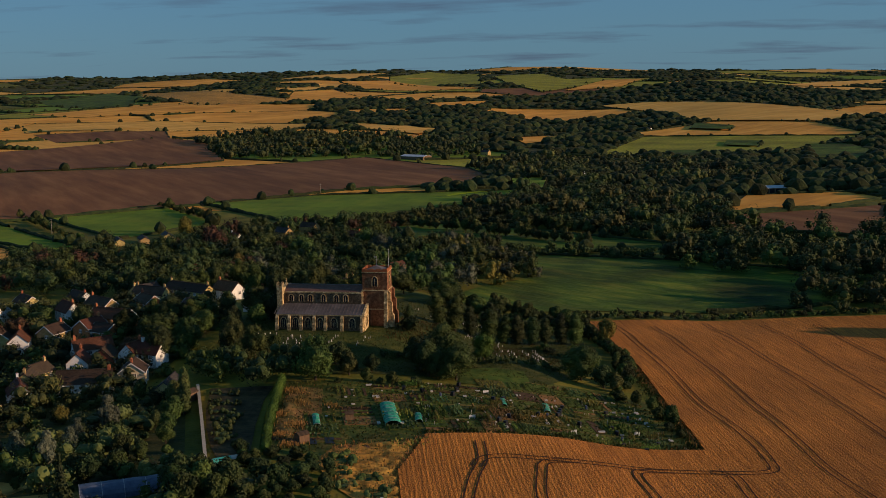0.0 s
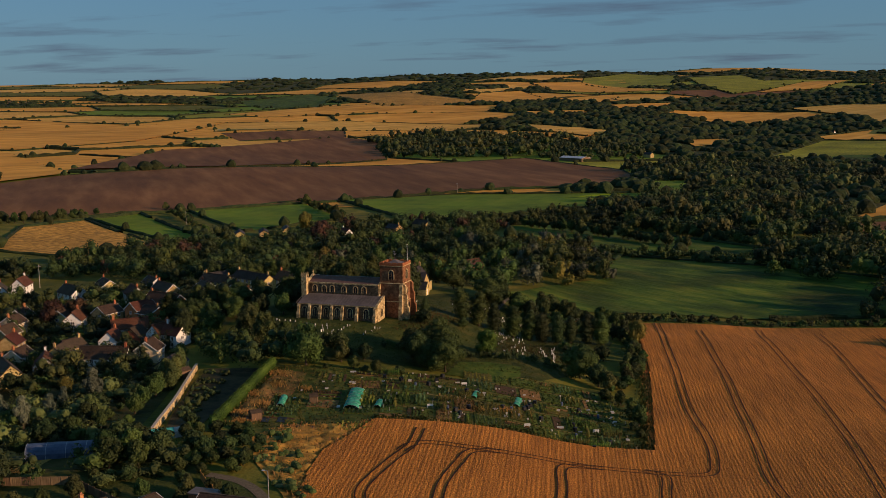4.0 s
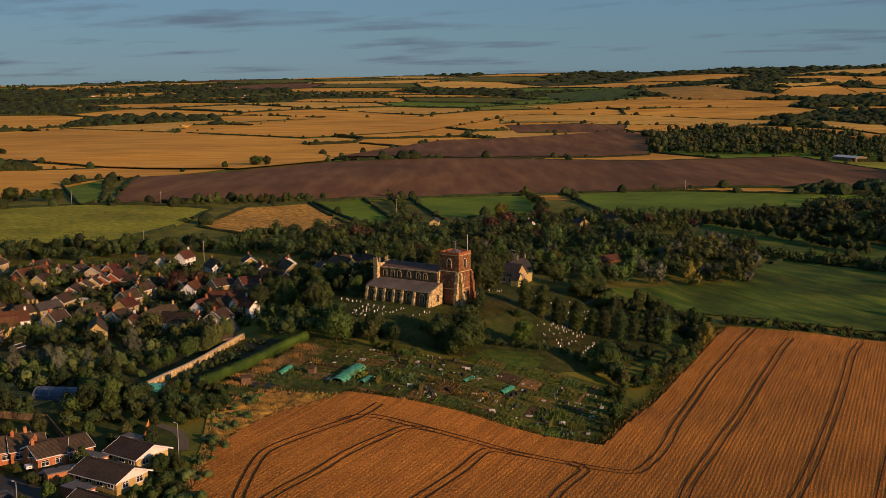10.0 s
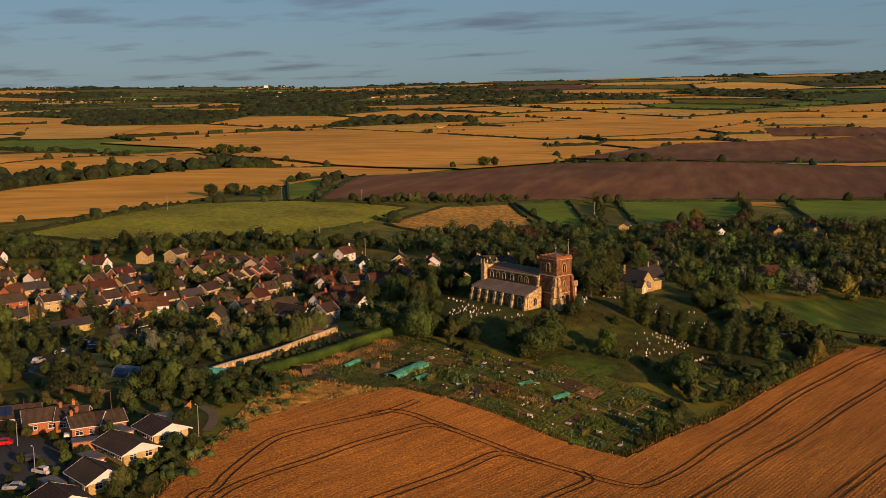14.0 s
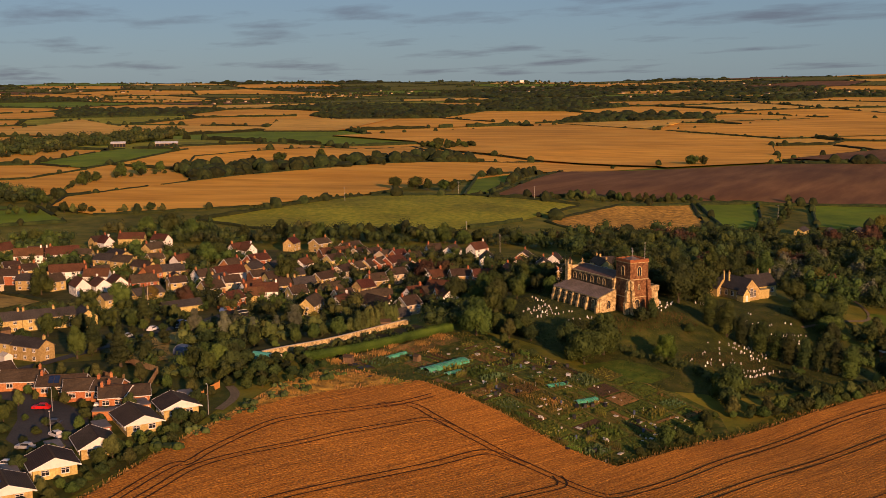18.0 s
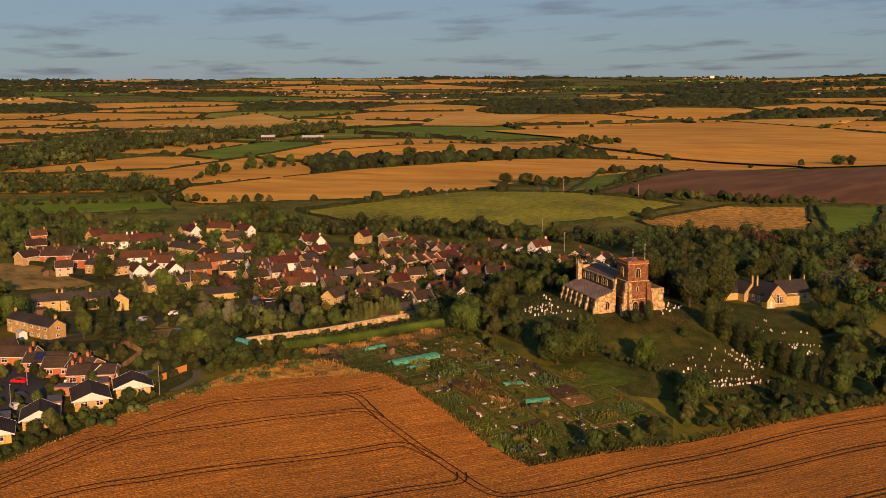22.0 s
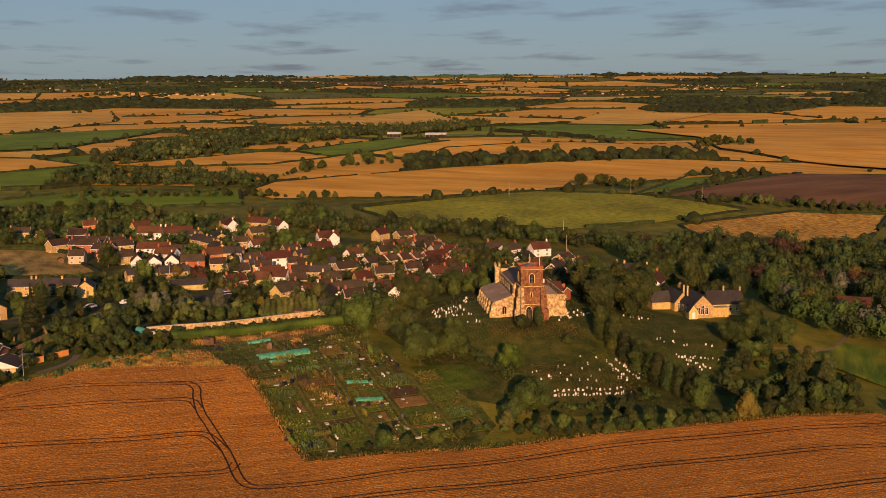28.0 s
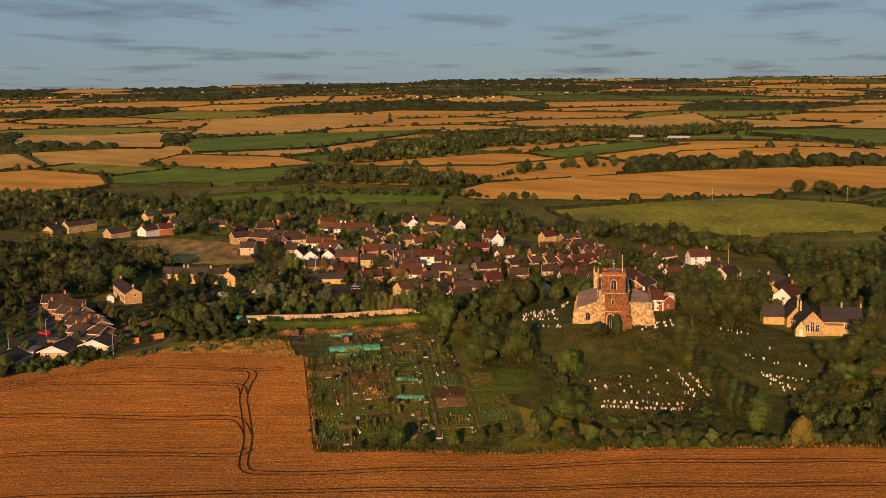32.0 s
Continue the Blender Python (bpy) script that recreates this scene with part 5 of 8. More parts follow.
ESTATE = [
    ("chalet", -54, 188, 2, 9.5),
    ("chalet", -63, 199, 2, 9.5),
    ("chalet", -28, 157, 3, 11.6),
    ("chalet", -38, 168, 180, 9.2),
    ("chalet", -45, 178, 1, 8.6),
    ("chalet", -24, 147, 180, 8.5),
    ("bung", 17, 175, 69, 9.9),
    ("bung", 7, 167, 69, 11.2),
    ("bung", -1, 162, 73, 11.5),
    ("bung", -11, 156, 78, 11.4),
    ("bung", 36, 191, 111, 8.0),
    ("bung", 27, 182, 107, 11.4),
    ("bung", -4, 158, 59, 6.5),
    ("bung", -10, 157, 49, 6.5),
]
VALE = [
    ("stone", 110, -291, 150, 9.0),
    ("stone", 101, -313, 160, 10.0),
    ("white", 130, -268, 140, 8.0),
    ("red", 64, -262, 150, 9.0),
    ("stone", -12, -949, 150, 14.0),
    ("white", -47, -675, 130, 9.0),
    ("white", -165, -880, 160, 12.0),
    ("red", -135, -1500, 150, 14.0),
    ("stone", 75, -1065, 140, 13.0),
    ("slate", 194, -264, 120, 12.0),
    ("slate", 184, -274, 120, 13.0),
    ("slate", 176, -288, 120, 12.0),
]
INFILL = [
    ("brick", 111, -44, 140, 9.5),
    ("brick", 82, -32, 140, 8.5),
    ("white", 163, -37, 110, 9.0),
    ("stone", 95, -61, 60, 10.0),
    ("red", 64, -59, 150, 10.0),
    ("brick", 128, -40, 140, 9.0),
    ("brick", 217, 173, 81, 8.9),
    ("brick", 216, 164, 80, 8.9),
    ("brick", 243, 178, 94, 8.8),
    ("brick", 276, 178, 100, 7.0),
    ("brick", 200, 151, 110, 10.9),
    ("brick", 165, 31, 111, 8.3),
    ("brick", 212, 19, 120, 9.3),
    ("brick", 193, 12, 111, 10.7),
    ("brick", 180, 60, 110, 9.8),
    ("brick", 254, 208, 93, 9.9),
    ("red", 268, 151, 127, 9.7),
    ("red", 237, 90, 121, 9.8),
    ("red", 123, 81, 109, 8.7),
    ("red", 74, 27, 39, 10.5),
    ("red", 220, 30, 135, 7.6),
    ("red", 101, 16, 111, 7.4),
    ("stone", 182, 124, 82, 6.5),
    ("stone", 234, 121, 63, 7.0),
    ("stone", 224, 108, 15, 13.0),
    ("stone", 162, 68, 118, 6.9),
    ("stone", 145, 87, 116, 7.6),
    ("brick", 173, 165, 88, 6.5),
    ("brick", 212, 154, 96, 6.5),
    ("brick", 156, 90, 109, 7.9),
    ("brick", 131, 94, 105, 8.3),
    ("brick", 146, 103, 94, 6.6),
    ("brick", 118, 24, 100, 6.5),
    ("brick", 123, 14, 102, 6.9),
    ("brick", 111, 36, 92, 7.1),
    ("brick", 105, 70, 98, 6.5),
    ("brick", 139, 84, 93, 6.5),
    ("brick", 107, 14, 98, 6.5),
    ("brick", 106, 94, 117, 8.0),
    ("brick", 205, 97, 103, 6.5),
    ("brick", 146, 71, 96, 6.5),
    ("brick", 88, 59, 95, 6.5),
    ("brick", 52, 51, 104, 6.5),
    ("red", 170, 107, 121, 8.1),
    ("red", 196, 88, 120, 8.5),
    ("red", 162, 46, 128, 7.3),
    ("red", 102, 45, 107, 6.7),
    ("red", 105, -23, 139, 8.6),
    ("red", 161, -23, 129, 9.5),
]

WIN = {}


def window_meshes(w, h):
    """A casement: white frame with a mullion and a transom, dark pane behind, sill below; faces -y."""
    if (w, h) not in WIN:
        t = 0.07
        xs = [-w / 2, -w / 2 + t, -0.035, 0.035, w / 2 - t, w / 2]
        zs = [-0.09, 0, t, h * 0.64, h * 0.64 + 0.06, h - t, h]
        fr, at = ([], []), {}
        holes = {(i, j) for i in (1, 3) for j in (2, 4)}

        def corner(i, j, back):
            if (i, j, back) not in at:
                at[i, j, back] = len(fr[0])
                fr[0].append((xs[i], 0.02 if back else (-0.15 if j < 2 else -0.09), zs[j]))
            return at[i, j, back]
        solid = {(i, j) for i in range(5) for j in range(6)} - holes
        for i, j in solid:
            fr[1].append((corner(i, j, 0), corner(i + 1, j, 0), corner(i + 1, j + 1, 0), corner(i, j + 1, 0)))
            for (di, dj), (p, q) in (((0, -1), ((i, j), (i + 1, j))), ((1, 0), ((i + 1, j), (i + 1, j + 1))), ((0, 1), ((i + 1, j + 1), (i, j + 1))), ((-1, 0), ((i, j + 1), (i, j)))):
                if (i + di, j + dj) not in solid:
                    fr[1].append((corner(*p, 0), corner(*p, 1), corner(*q, 1), corner(*q, 0)))
        WIN[w, h] = (mesh_of("window", fr, M_WHITE), mesh_of("pane", blocks((-w / 2 + t, w / 2 - t, -0.04, 0.01, t, h - t)), M_GLASS))
    return WIN[w, h]


def add_window(parent, x, y, z, turn, w, h):
    fr, pn = window_meshes(w, h)
    ob = shared("window", fr, parent, pose(x, y, z, 0, 0, turn))
    shared("pane", pn, ob, Matrix())


ME_DOOR = mesh_of("door", blocks((-0.48, 0.48, -0.08, 0.02, 0, 2.05)), M_WHITE)
ME_STACK = {}
for nm, mt in (("brick", M_BRICK), ("stone", M_YELLOW), ("white", M_RENDER)):
    ME_STACK[nm] = mesh_of("chimney", blocks((-0.45, 0.45, -0.38, 0.38, -1.6, 1.25), (-0.53, 0.53, -0.46, 0.46, 1.25, 1.45)), mt)
M_POT = material("clay_pot", [(0.36, 0.14, 0.07), (0.44, 0.19, 0.10)], 4.0)
ME_POT = mesh_of("chimney_pot", blocks((-0.3, -0.06, -0.12, 0.12, 1.45, 1.95, (.03,) * 4), (0.06, 0.3, -0.12, 0.12, 1.45, 1.95, (.03,) * 4)), M_POT)
HOUSE_KIND = {   # wall, roof, depth, eaves, ridge, chimney, overhang, boards, words
    "brick": (M_BRICK, R_BROWN, 6.0, 3.7, 5.9, "brick", 0.25, True, "two-storey red brick house with a brown tiled roof and white bargeboards"),
    "red": (M_RENDER, R_RED, 5.8, 3.5, 6.0, "brick", 0.2, False, "cream-walled cottage with a red clay tile roof"),
    "white": (M_RENDER, R_RED, 5.8, 3.5, 6.2, "white", 0.2, False, "white rendered cottage with a steep red roof"),
    "stone": (M_YELLOW, R_PLAIN, 5.9, 3.8, 5.9, "stone", 0.2, False, "yellow stone house with a weathered tiled roof"),
    "terrace": (M_YELLOW, R_SLATE, 5.6, 4.0, 5.9, "stone", 0.2, False, "row house of yellow stone with a dark slate roof"),
    "slate": (M_YELLOW, R_SLATE, 5.4, 2.1, 3.8, None, 0.2, False, "low stone outbuilding with a dark slate roof"),
    "bung": (M_BRICK, R_BROWN, 7.6, 2.5, 4.3, "brick", 0.35, True, "red brick bungalow with a low brown tiled roof"),
    "chalet": (M_YELLOW, R_BROWN, 8.0, 2.3, 3.9, None, 0.7, True, "buff brick bungalow with a wide white gable"),
}


def house(kind, x, y, turn, length, rng, twist=0.0):
    wall, roof, deep, eave, ridge_z, stack, over, boards, words = HOUSE_KIND[kind]
    if kind == "stone" and rng.random() < 0.4:
        roof, words = R_SLATE, "yellow stone house with a grey slate roof"
    if kind == "brick":
        k = rng.random()
        if k < 0.12:
            roof, words = R_RED, "two-storey brick house with a red tiled roof"
        elif k < 0.70:
            wall, words = (M_BUFF, "two-storey buff brick house with a brown tiled roof and white bargeboards") if k < 0.26 else (M_YELLOW, "yellow stone-fronted house with a brown tiled roof")
    if kind == "brick" and k > 0.87:
        wall, words = M_RENDER, "white rendered house with a brown tiled roof"
    if kind == "red":
        k = rng.random()
        if k < 0.22:
            wall, words = M_BRICK, "brick cottage with a red clay tile roof"
        elif k < 0.5:
            wall, words = M_YELLOW, "yellow stone cottage with a red clay tile roof"
        if rng.random() < 0.35:
            roof, words = R_PLAIN, words.replace("red clay", "weathered brown")
    eave, ridge_z, deep = eave * rng.uniform(0.96, 1.05), ridge_z * rng.uniform(0.97, 1.05), deep * rng.uniform(0.92, 1.08)
    root = new("bungalow" if kind in ("bung", "chalet") else "outbuilding" if kind == "slate" else "house")
    root.matrix_basis = pose(x, y, hz(x, y), 0, 0, turn)
    tagged(root, words, "house", "houses of the village")
    hl, hd = length / 2, deep / 2
    vs, fs = [], []
    for sx in (-hl, hl):
        vs += [(sx, -hd, -2.0), (sx, hd, -2.0), (sx, hd, eave), (sx, 0, ridge_z - 0.1), (sx, -hd, eave)]
    fs = [(4, 3, 2, 1, 0), (5, 6, 7, 8, 9), (0, 5, 9, 4), (2, 7, 6, 1), (4, 9, 8, 3), (3, 8, 7, 2)]
    part("wall", (vs, fs), wall, root)
    k = (ridge_z - eave) / hd
    ox, oy, th = hl + over, hd + over, 0.22
    for sy in (-1, 1):
        a = [(-ox, sy * oy, eave - over * k), (ox, sy * oy, eave - over * k), (ox, 0, ridge_z), (-ox, 0, ridge_z)]
        v = a + [(p[0], p[1], p[2] + th) for p in a]
        f = [(3, 2, 1, 0), (4, 5, 6, 7), (0, 1, 5, 4), (1, 2, 6, 5), (3, 0, 4, 7)]
        part("roof_slope", (v, f if sy < 0 else [tuple(reversed(q)) for q in f]), roof, root)
    part("ridge_tile", blocks((-ox, ox, -0.16, 0.16, ridge_z + th - 0.06, ridge_z + th + 0.1)), roof, root)
    for y0, y1 in ((-oy - 0.1, -oy + 0.02), (oy - 0.02, oy + 0.1)):
        if kind in ("bung", "chalet", "stone", "terrace") or y0 > 0:
            part("gutter", blocks((-ox, ox, y0, y1, eave - over * k - 0.02, eave - over * k + 0.12)), M_WHITE if boards else M_LEAD, root)
    if boards:
        for sx in (-1, 1):
            v, f = [], []
            for sy in (-1, 1):
                o = len(v)
                xa, xb = sx * (ox + 0.005), sx * (ox + 0.06)
                v += [(xa, sy * oy, eave - over * k - 0.05), (xa, 0, ridge_z - 0.05), (xa, 0, ridge_z + th + 0.03), (xa, sy * oy, eave - over * k + th + 0.03)]
                v += [(xb, p[1], p[2]) for p in v[o:o + 4]]
                f += [(o, o + 1, o + 2, o + 3), (o + 7, o + 6, o + 5, o + 4), (o, o + 4, o + 5, o + 1), (o + 3, o + 2, o + 6, o + 7), (o, o + 3, o + 7, o + 4)]
            part("bargeboard", (v, f), M_WHITE, root, "white painted bargeboard")
    if kind == "chalet":
        for sx in (-1, 1):
            xa, xb = sx * (hl + 0.02), sx * (hl + 0.09)
            v = [(xa, -hd, eave - 0.35), (xa, hd, eave - 0.35), (xa, hd, eave), (xa, 0, ridge_z - 0.12), (xa, -hd, eave)]
            v += [(xb, q[1], q[2]) for q in v]
            part("gable_panel", (v, [(0, 1, 2, 3, 4), (9, 8, 7, 6, 5)] + [(i, (i + 1) % 5, 5 + (i + 1) % 5, 5 + i) for i in range(5)]), M_WHITE, root, "white boarded gable")
    if stack:
        for sx in ((-1, 1) if length > 10 and kind == "stone" else (rng.choice((-1, 1)),)):
            c = shared("chimney", ME_STACK[stack], root, pose(sx * (hl - 0.7), 0, ridge_z + 0.1) @ Matrix.Diagonal((0.72, 0.72, 0.7, 1)))
            shared("chimney_pot", ME_POT, c, Matrix())
    floors = (0.55, eave - 1.25) if eave > 2.9 else (0.9,)
    if kind == "slate" or math.hypot(x, y) > 285:
        floors = ()
    n = max(2, int(length / (2.6 if math.hypot(x, y) < 160 else 3.4)))
    dk = rng.randrange(n)
    def faces_out(nx, ny):
        """Whether a wall looks north or west, to the open side of the village."""
        t = radians(turn)
        return nx * math.cos(t) - ny * math.sin(t) < -0.15 or nx * math.sin(t) + ny * math.cos(t) > 0.5
    for sy, turn_w in ((-1, 0), (1, 180)):
        if not faces_out(0, sy):
            continue
        for i in range(n):
            wx = -hl + length * (i + 0.5) / n
            for fl, z in enumerate(floors):
                if fl == 0 and i == dk and sy == -1:
                    shared("door", ME_DOOR, root, pose(wx, sy * (hd + 0.005), -0.05, 0, 0, turn_w))
                else:
                    add_window(root, wx, sy * (hd + 0.005), z, turn_w, 1.1 if eave > 2.9 else 1.6, 0.95 if eave > 2.9 else 1.15)
    if floors:
        for sx, turn_w in ((-1, -90), (1, 90)):
            for z in floors:
                if not faces_out(sx, 0):
                    continue
                if kind == "chalet":
                    add_window(root, sx * (hl + 0.005), -hd * 0.45, 0.7, turn_w, 1.6, 1.15)
                    add_window(root, sx * (hl + 0.005), hd * 0.45, 0.7, turn_w, 1.6, 1.15)
                elif rng.random() < 0.75:
                    add_window(root, sx * (hl + 0.005), rng.uniform(-0.8, 0.8), z, turn_w, 1.1, 0.95)
    return root


h_rng = random.Random(21)
HOUSE_SPOTS = []
for kd, x, y, a, ln in VILLAGE + TERRACES + INFILL + OUTLYING + VALE + ESTATE:
    house(kd, x, y, a, ln, h_rng)
    HOUSE_SPOTS.append((x, y, 0.5 * ln + 1.5))

# back extensions, porches and low garden walls give the streets their crowded look
for kd, x, y, a, ln in VILLAGE[::5]:
    if kd in ("brick", "stone", "red"):
        t = radians(a)
        d = 5.6
        hx, hy = x - math.sin(t) * d, y + math.cos(t) * d
        house("slate" if kd == "stone" else "bung" if kd == "brick" else "white", hx, hy, a + 90, 6.5, h_rng)
        HOUSE_SPOTS.append((hx, hy, 5))

# ---------------- the old school by the churchyard ----------------
school = new("school_house")
SB = 2.3
school.matrix_basis = pose(12.5, -58, SB, 0, 0, 0)
tagged(school, "old yellow stone schoolhouse with steep slate roofs and tall chimneys", "building")


def gabled(parent, x0, x1, y0, y1, eave, top, along, wall, roof, over=0.25, th=0.2):
    """A steep-roofed wing: walls with gables, two roof slopes, copings."""
    v = []
    if along == "x":
        ym = (y0 + y1) / 2
        for x in (x0, x1):
            v += [(x, y0, -2), (x, y1, -2), (x, y1, eave), (x, ym, top - 0.05), (x, y0, eave)]
    else:
        xm = (x0 + x1) / 2
        for y in (y1, y0):
            v += [(x0, y, -2), (x1, y, -2), (x1, y, eave), (xm, y, top - 0.05), (x0, y, eave)]
    part("wall", (v, [(4, 3, 2, 1, 0), (5, 6, 7, 8, 9), (0, 5, 9, 4), (2, 7, 6, 1), (4, 9, 8, 3), (3, 8, 7, 2)]), wall, parent)
    for s in (-1, 1):
        if along == "x":
            hd = (y1 - y0) / 2
            k = (top - eave) / hd
            q = [(x0 - over, ym + s * (hd + over), eave - over * k), (x1 + over, ym + s * (hd + over), eave - over * k), (x1 + over, ym, top), (x0 - over, ym, top)]
        else:
            hd = (x1 - x0) / 2
            k = (top - eave) / hd
            q = [(xm + s * (hd + over), y0 - over, eave - over * k), (xm + s * (hd + over), y1 + over, eave - over * k), (xm, y1 + over, top), (xm, y0 - over, top)]
        q += [(a, b, c + th) for a, b, c in q]
        part("roof_slope", (q, [(3, 2, 1, 0), (4, 5, 6, 7), (0, 1, 5, 4), (1, 2, 6, 5), (2, 3, 7, 6), (3, 0, 4, 7)]), roof, parent)


gabled(school, -2, 12, -3.6, 3.6, 3.3, 7.0, "x", M_YELLOW, R_SLATE)
gabled(school, 2.2, 9.0, -15, -3.6, 3.3, 6.9, "y", M_YELLOW, R_SLATE)
gabled(school, -3.6, -0.5, 2.0, 5.0, 2.2, 4.4, "x", M_YELLOW, R_SLATE, 0.15)
for x, y, z in ((7.0, 2.0, 7.2), (9.0, 2.6, 7.2), (5.6, -9.5, 7.1), (5.6, -15.0, 6.8)):
    c = shared("chimney", ME_STACK["stone"], school, pose(x, y, z - 0.2) @ Matrix.Diagonal((0.6, 0.6, 1.0, 1)))
    shared("chimney_pot", ME_POT, c, Matrix())
for y in (-1.35, 0, 1.35):
    add_window(school, -2.01, y, 0.9 if y else 0.9, -90, 1.1, 2.3 if y else 3.0)
for y in (-13.2, -10.6, -7.6, -5.2):
    add_window(school, 2.19, y, 0.9, -90, 1.3, 1.6)
for x in (0.6, 3.4, 6.4, 9.6):
    add_window(school, x, 3.605, 0.9, 180, 1.3, 1.7)
door_s = shared("door", ME_DOOR, school, pose(-3.61, 3.5, -0.05, 0, 0, -90))
part("flat_roof_annex", blocks((-1.0, 2.1, -9.0, -3.7, -2, 2.6), (-1.2, 2.15, -9.2, -3.65, 2.6, 2.75)), M_YELLOW, school)

annex = new("school_hall")
annex.matrix_basis = pose(26, -54.8, hz(26, -54.8) - 0.2, 0, 0, 4)
tagged(annex, "yellow stone hall with a steep dark roof beside the school", "building")
gabled(annex, -4.5, 6, -2.7, 2.7, 3.2, 6.4, "x", M_YELLOW, R_SLATE)
gabled(annex, -1, 4.2, 2.7, 9.0, 3.0, 5.9, "y", M_YELLOW, R_SLATE)
for y in (-1, 1):
    add_window(annex, -4.51, y, 1.0, -90, 1.1, 2.2)

# red-roofed barns south of the churchyard
for bx, by, bt, bl in ((45, -126, 70, 11), (22, -150, 60, 9), (98, -118, 40, 9), (38, -119, 160, 7)):
    barn = new("barn")
    barn.matrix_basis = pose(bx, by, hz(bx, by), 0, 0, bt)
    tagged(barn, "small barn with a bright red roof among trees", "barn")
    gabled(barn, -bl / 2, bl / 2, -3, 3, 2.8, 4.8, "x", M_BRICK, R_RED)
    part("barn_door", blocks((-1, 1, -3.08, -3.0, 0, 2.3)), M_TIMBER, barn)

# farm sheds in the distance
M_SHEDROOF = material("pale_sheet_roof", [(0.45, 0.47, 0.5), (0.6, 0.62, 0.65)], 0.5, rough=0.5, large=(0.1, 0.1))
for bx, by, bt, bl, bw in ((147, -980, 150, 34, 16), (858, -72, 75, 22, 8), (884, -30, 75, 14, 7), (-190, -540, 20, 24, 7)):
    shed = new("farm_shed")
    shed.matrix_basis = pose(bx, by, hz(bx, by), 0, 0, bt)
    tagged(shed, "large farm shed with a pale sheet roof", "shed")
    gabled(shed, -bl / 2, bl / 2, -bw / 2, bw / 2, 3.6, 5.2, "x", M_TIMBER, M_SHEDROOF)
    # dark panels on the wall stand in for the shade inside open bays
    for k in range(5):
        part("bay_opening", blocks((-bl / 2 + bl * (k + 0.1) / 5, -bl / 2 + bl * (k + 0.9) / 5, bw / 2 + 0.01, bw / 2 + 0.06, 0, 3.0)), M_GLASS, shed)

# towns and farms on the horizon: pale blocks with roofs, far too many to tell apart
far_rng = random.Random(33)
tv, tf = [], []
TOWNS = [(-31, 4300, 500, 60), (-8, 4000, 600, 60), (8, 3900, 500, 60), (22, 3700, 600, 60), (-48, 2900, 260, 46), (-38, 3800, 500, 50), (14, 3200, 250, 50), (-22, 3300, 320, 60),
         (-16, 2700, 160, 40), (0, 3300, 420, 70), (10, 2700, 200, 40), (-5, 2900, 260, 50), (20, 3000, 300, 50), (28, 3300, 400, 60), (-28, 3400, 350, 60), (-40, 3200, 300, 50), (3, 4400, 500, 50), (-18, 4400, 500, 50)]
tr_v, tr_f, town_trees = [], [], []
for az, r, wide, n in TOWNS:
    cx, cy = r * math.cos(radians(az)), r * math.sin(radians(az))
    for _ in range(int(n * 0.5)):
        x, y = cx + far_rng.gauss(0, wide * 0.5), cy + far_rng.gauss(0, wide * 0.5)
        if math.hypot(x, y) > 4700:
            continue
        z = hz(x, y)
        w, d, h = far_rng.uniform(3, 7), far_rng.uniform(2.5, 4), far_rng.uniform(2.2, 3.6)
        if far_rng.random() < 0.5:
            w, d = d, w
        box(tv, tf, x - w, x + w, y - d, y + d, z, z + h)
        e = min(w, d) * 0.96
        box(tr_v, tr_f, x - w - 0.3, x + w + 0.3, y - d - 0.3, y + d + 0.3, z + h, z + h + 3.2, (0, 0, e, e) if d < w else (e, e, 0, 0))
        for _k in range(4):
            town_trees.append((x + far_rng.gauss(0, 16), y + far_rng.gauss(0, 16), far_rng.uniform(7, 14), far_rng.uniform(5, 10)))
tagged(mesh_object("far_town", tv, tf, M_BUFF), "small pale houses of distant villages", "buildings", kind="stuff")
tagged(mesh_object("far_roofs", tr_v, tr_f, R_BROWN), "brown roofs of distant villages", "roofs", kind="stuff")
clump_mesh("far_town_trees", town_trees, M_FARLEAF, "dark trees among distant houses", 8)
tower_block = new("white_hall")
wx, wy = 4450 * math.cos(radians(-31)), 4450 * math.sin(radians(-31))
tower_block.location = (wx, wy, hz(wx, wy))
tagged(tower_block, "large white building on the horizon", "building")
part("block", blocks((-6, 6, -10, 10, 0, 9)), M_WHITE, tower_block)
part("roof", blocks((-6.4, 6.4, -10.4, 10.4, 9, 10)), M_WHITE, tower_block)

# ---------------- churchyard ----------------
sheet("churchyard_grass", [(-60, 2), (-50, 26), (-28, 34), (5, 46), (30, 40), (45, 5), (40, -30), (20, -48), (-5, -66), (-40, -64), (-58, -40)], M_YARD, 0.12, "uneven churchyard grass, dry in places", "grass", step=5)


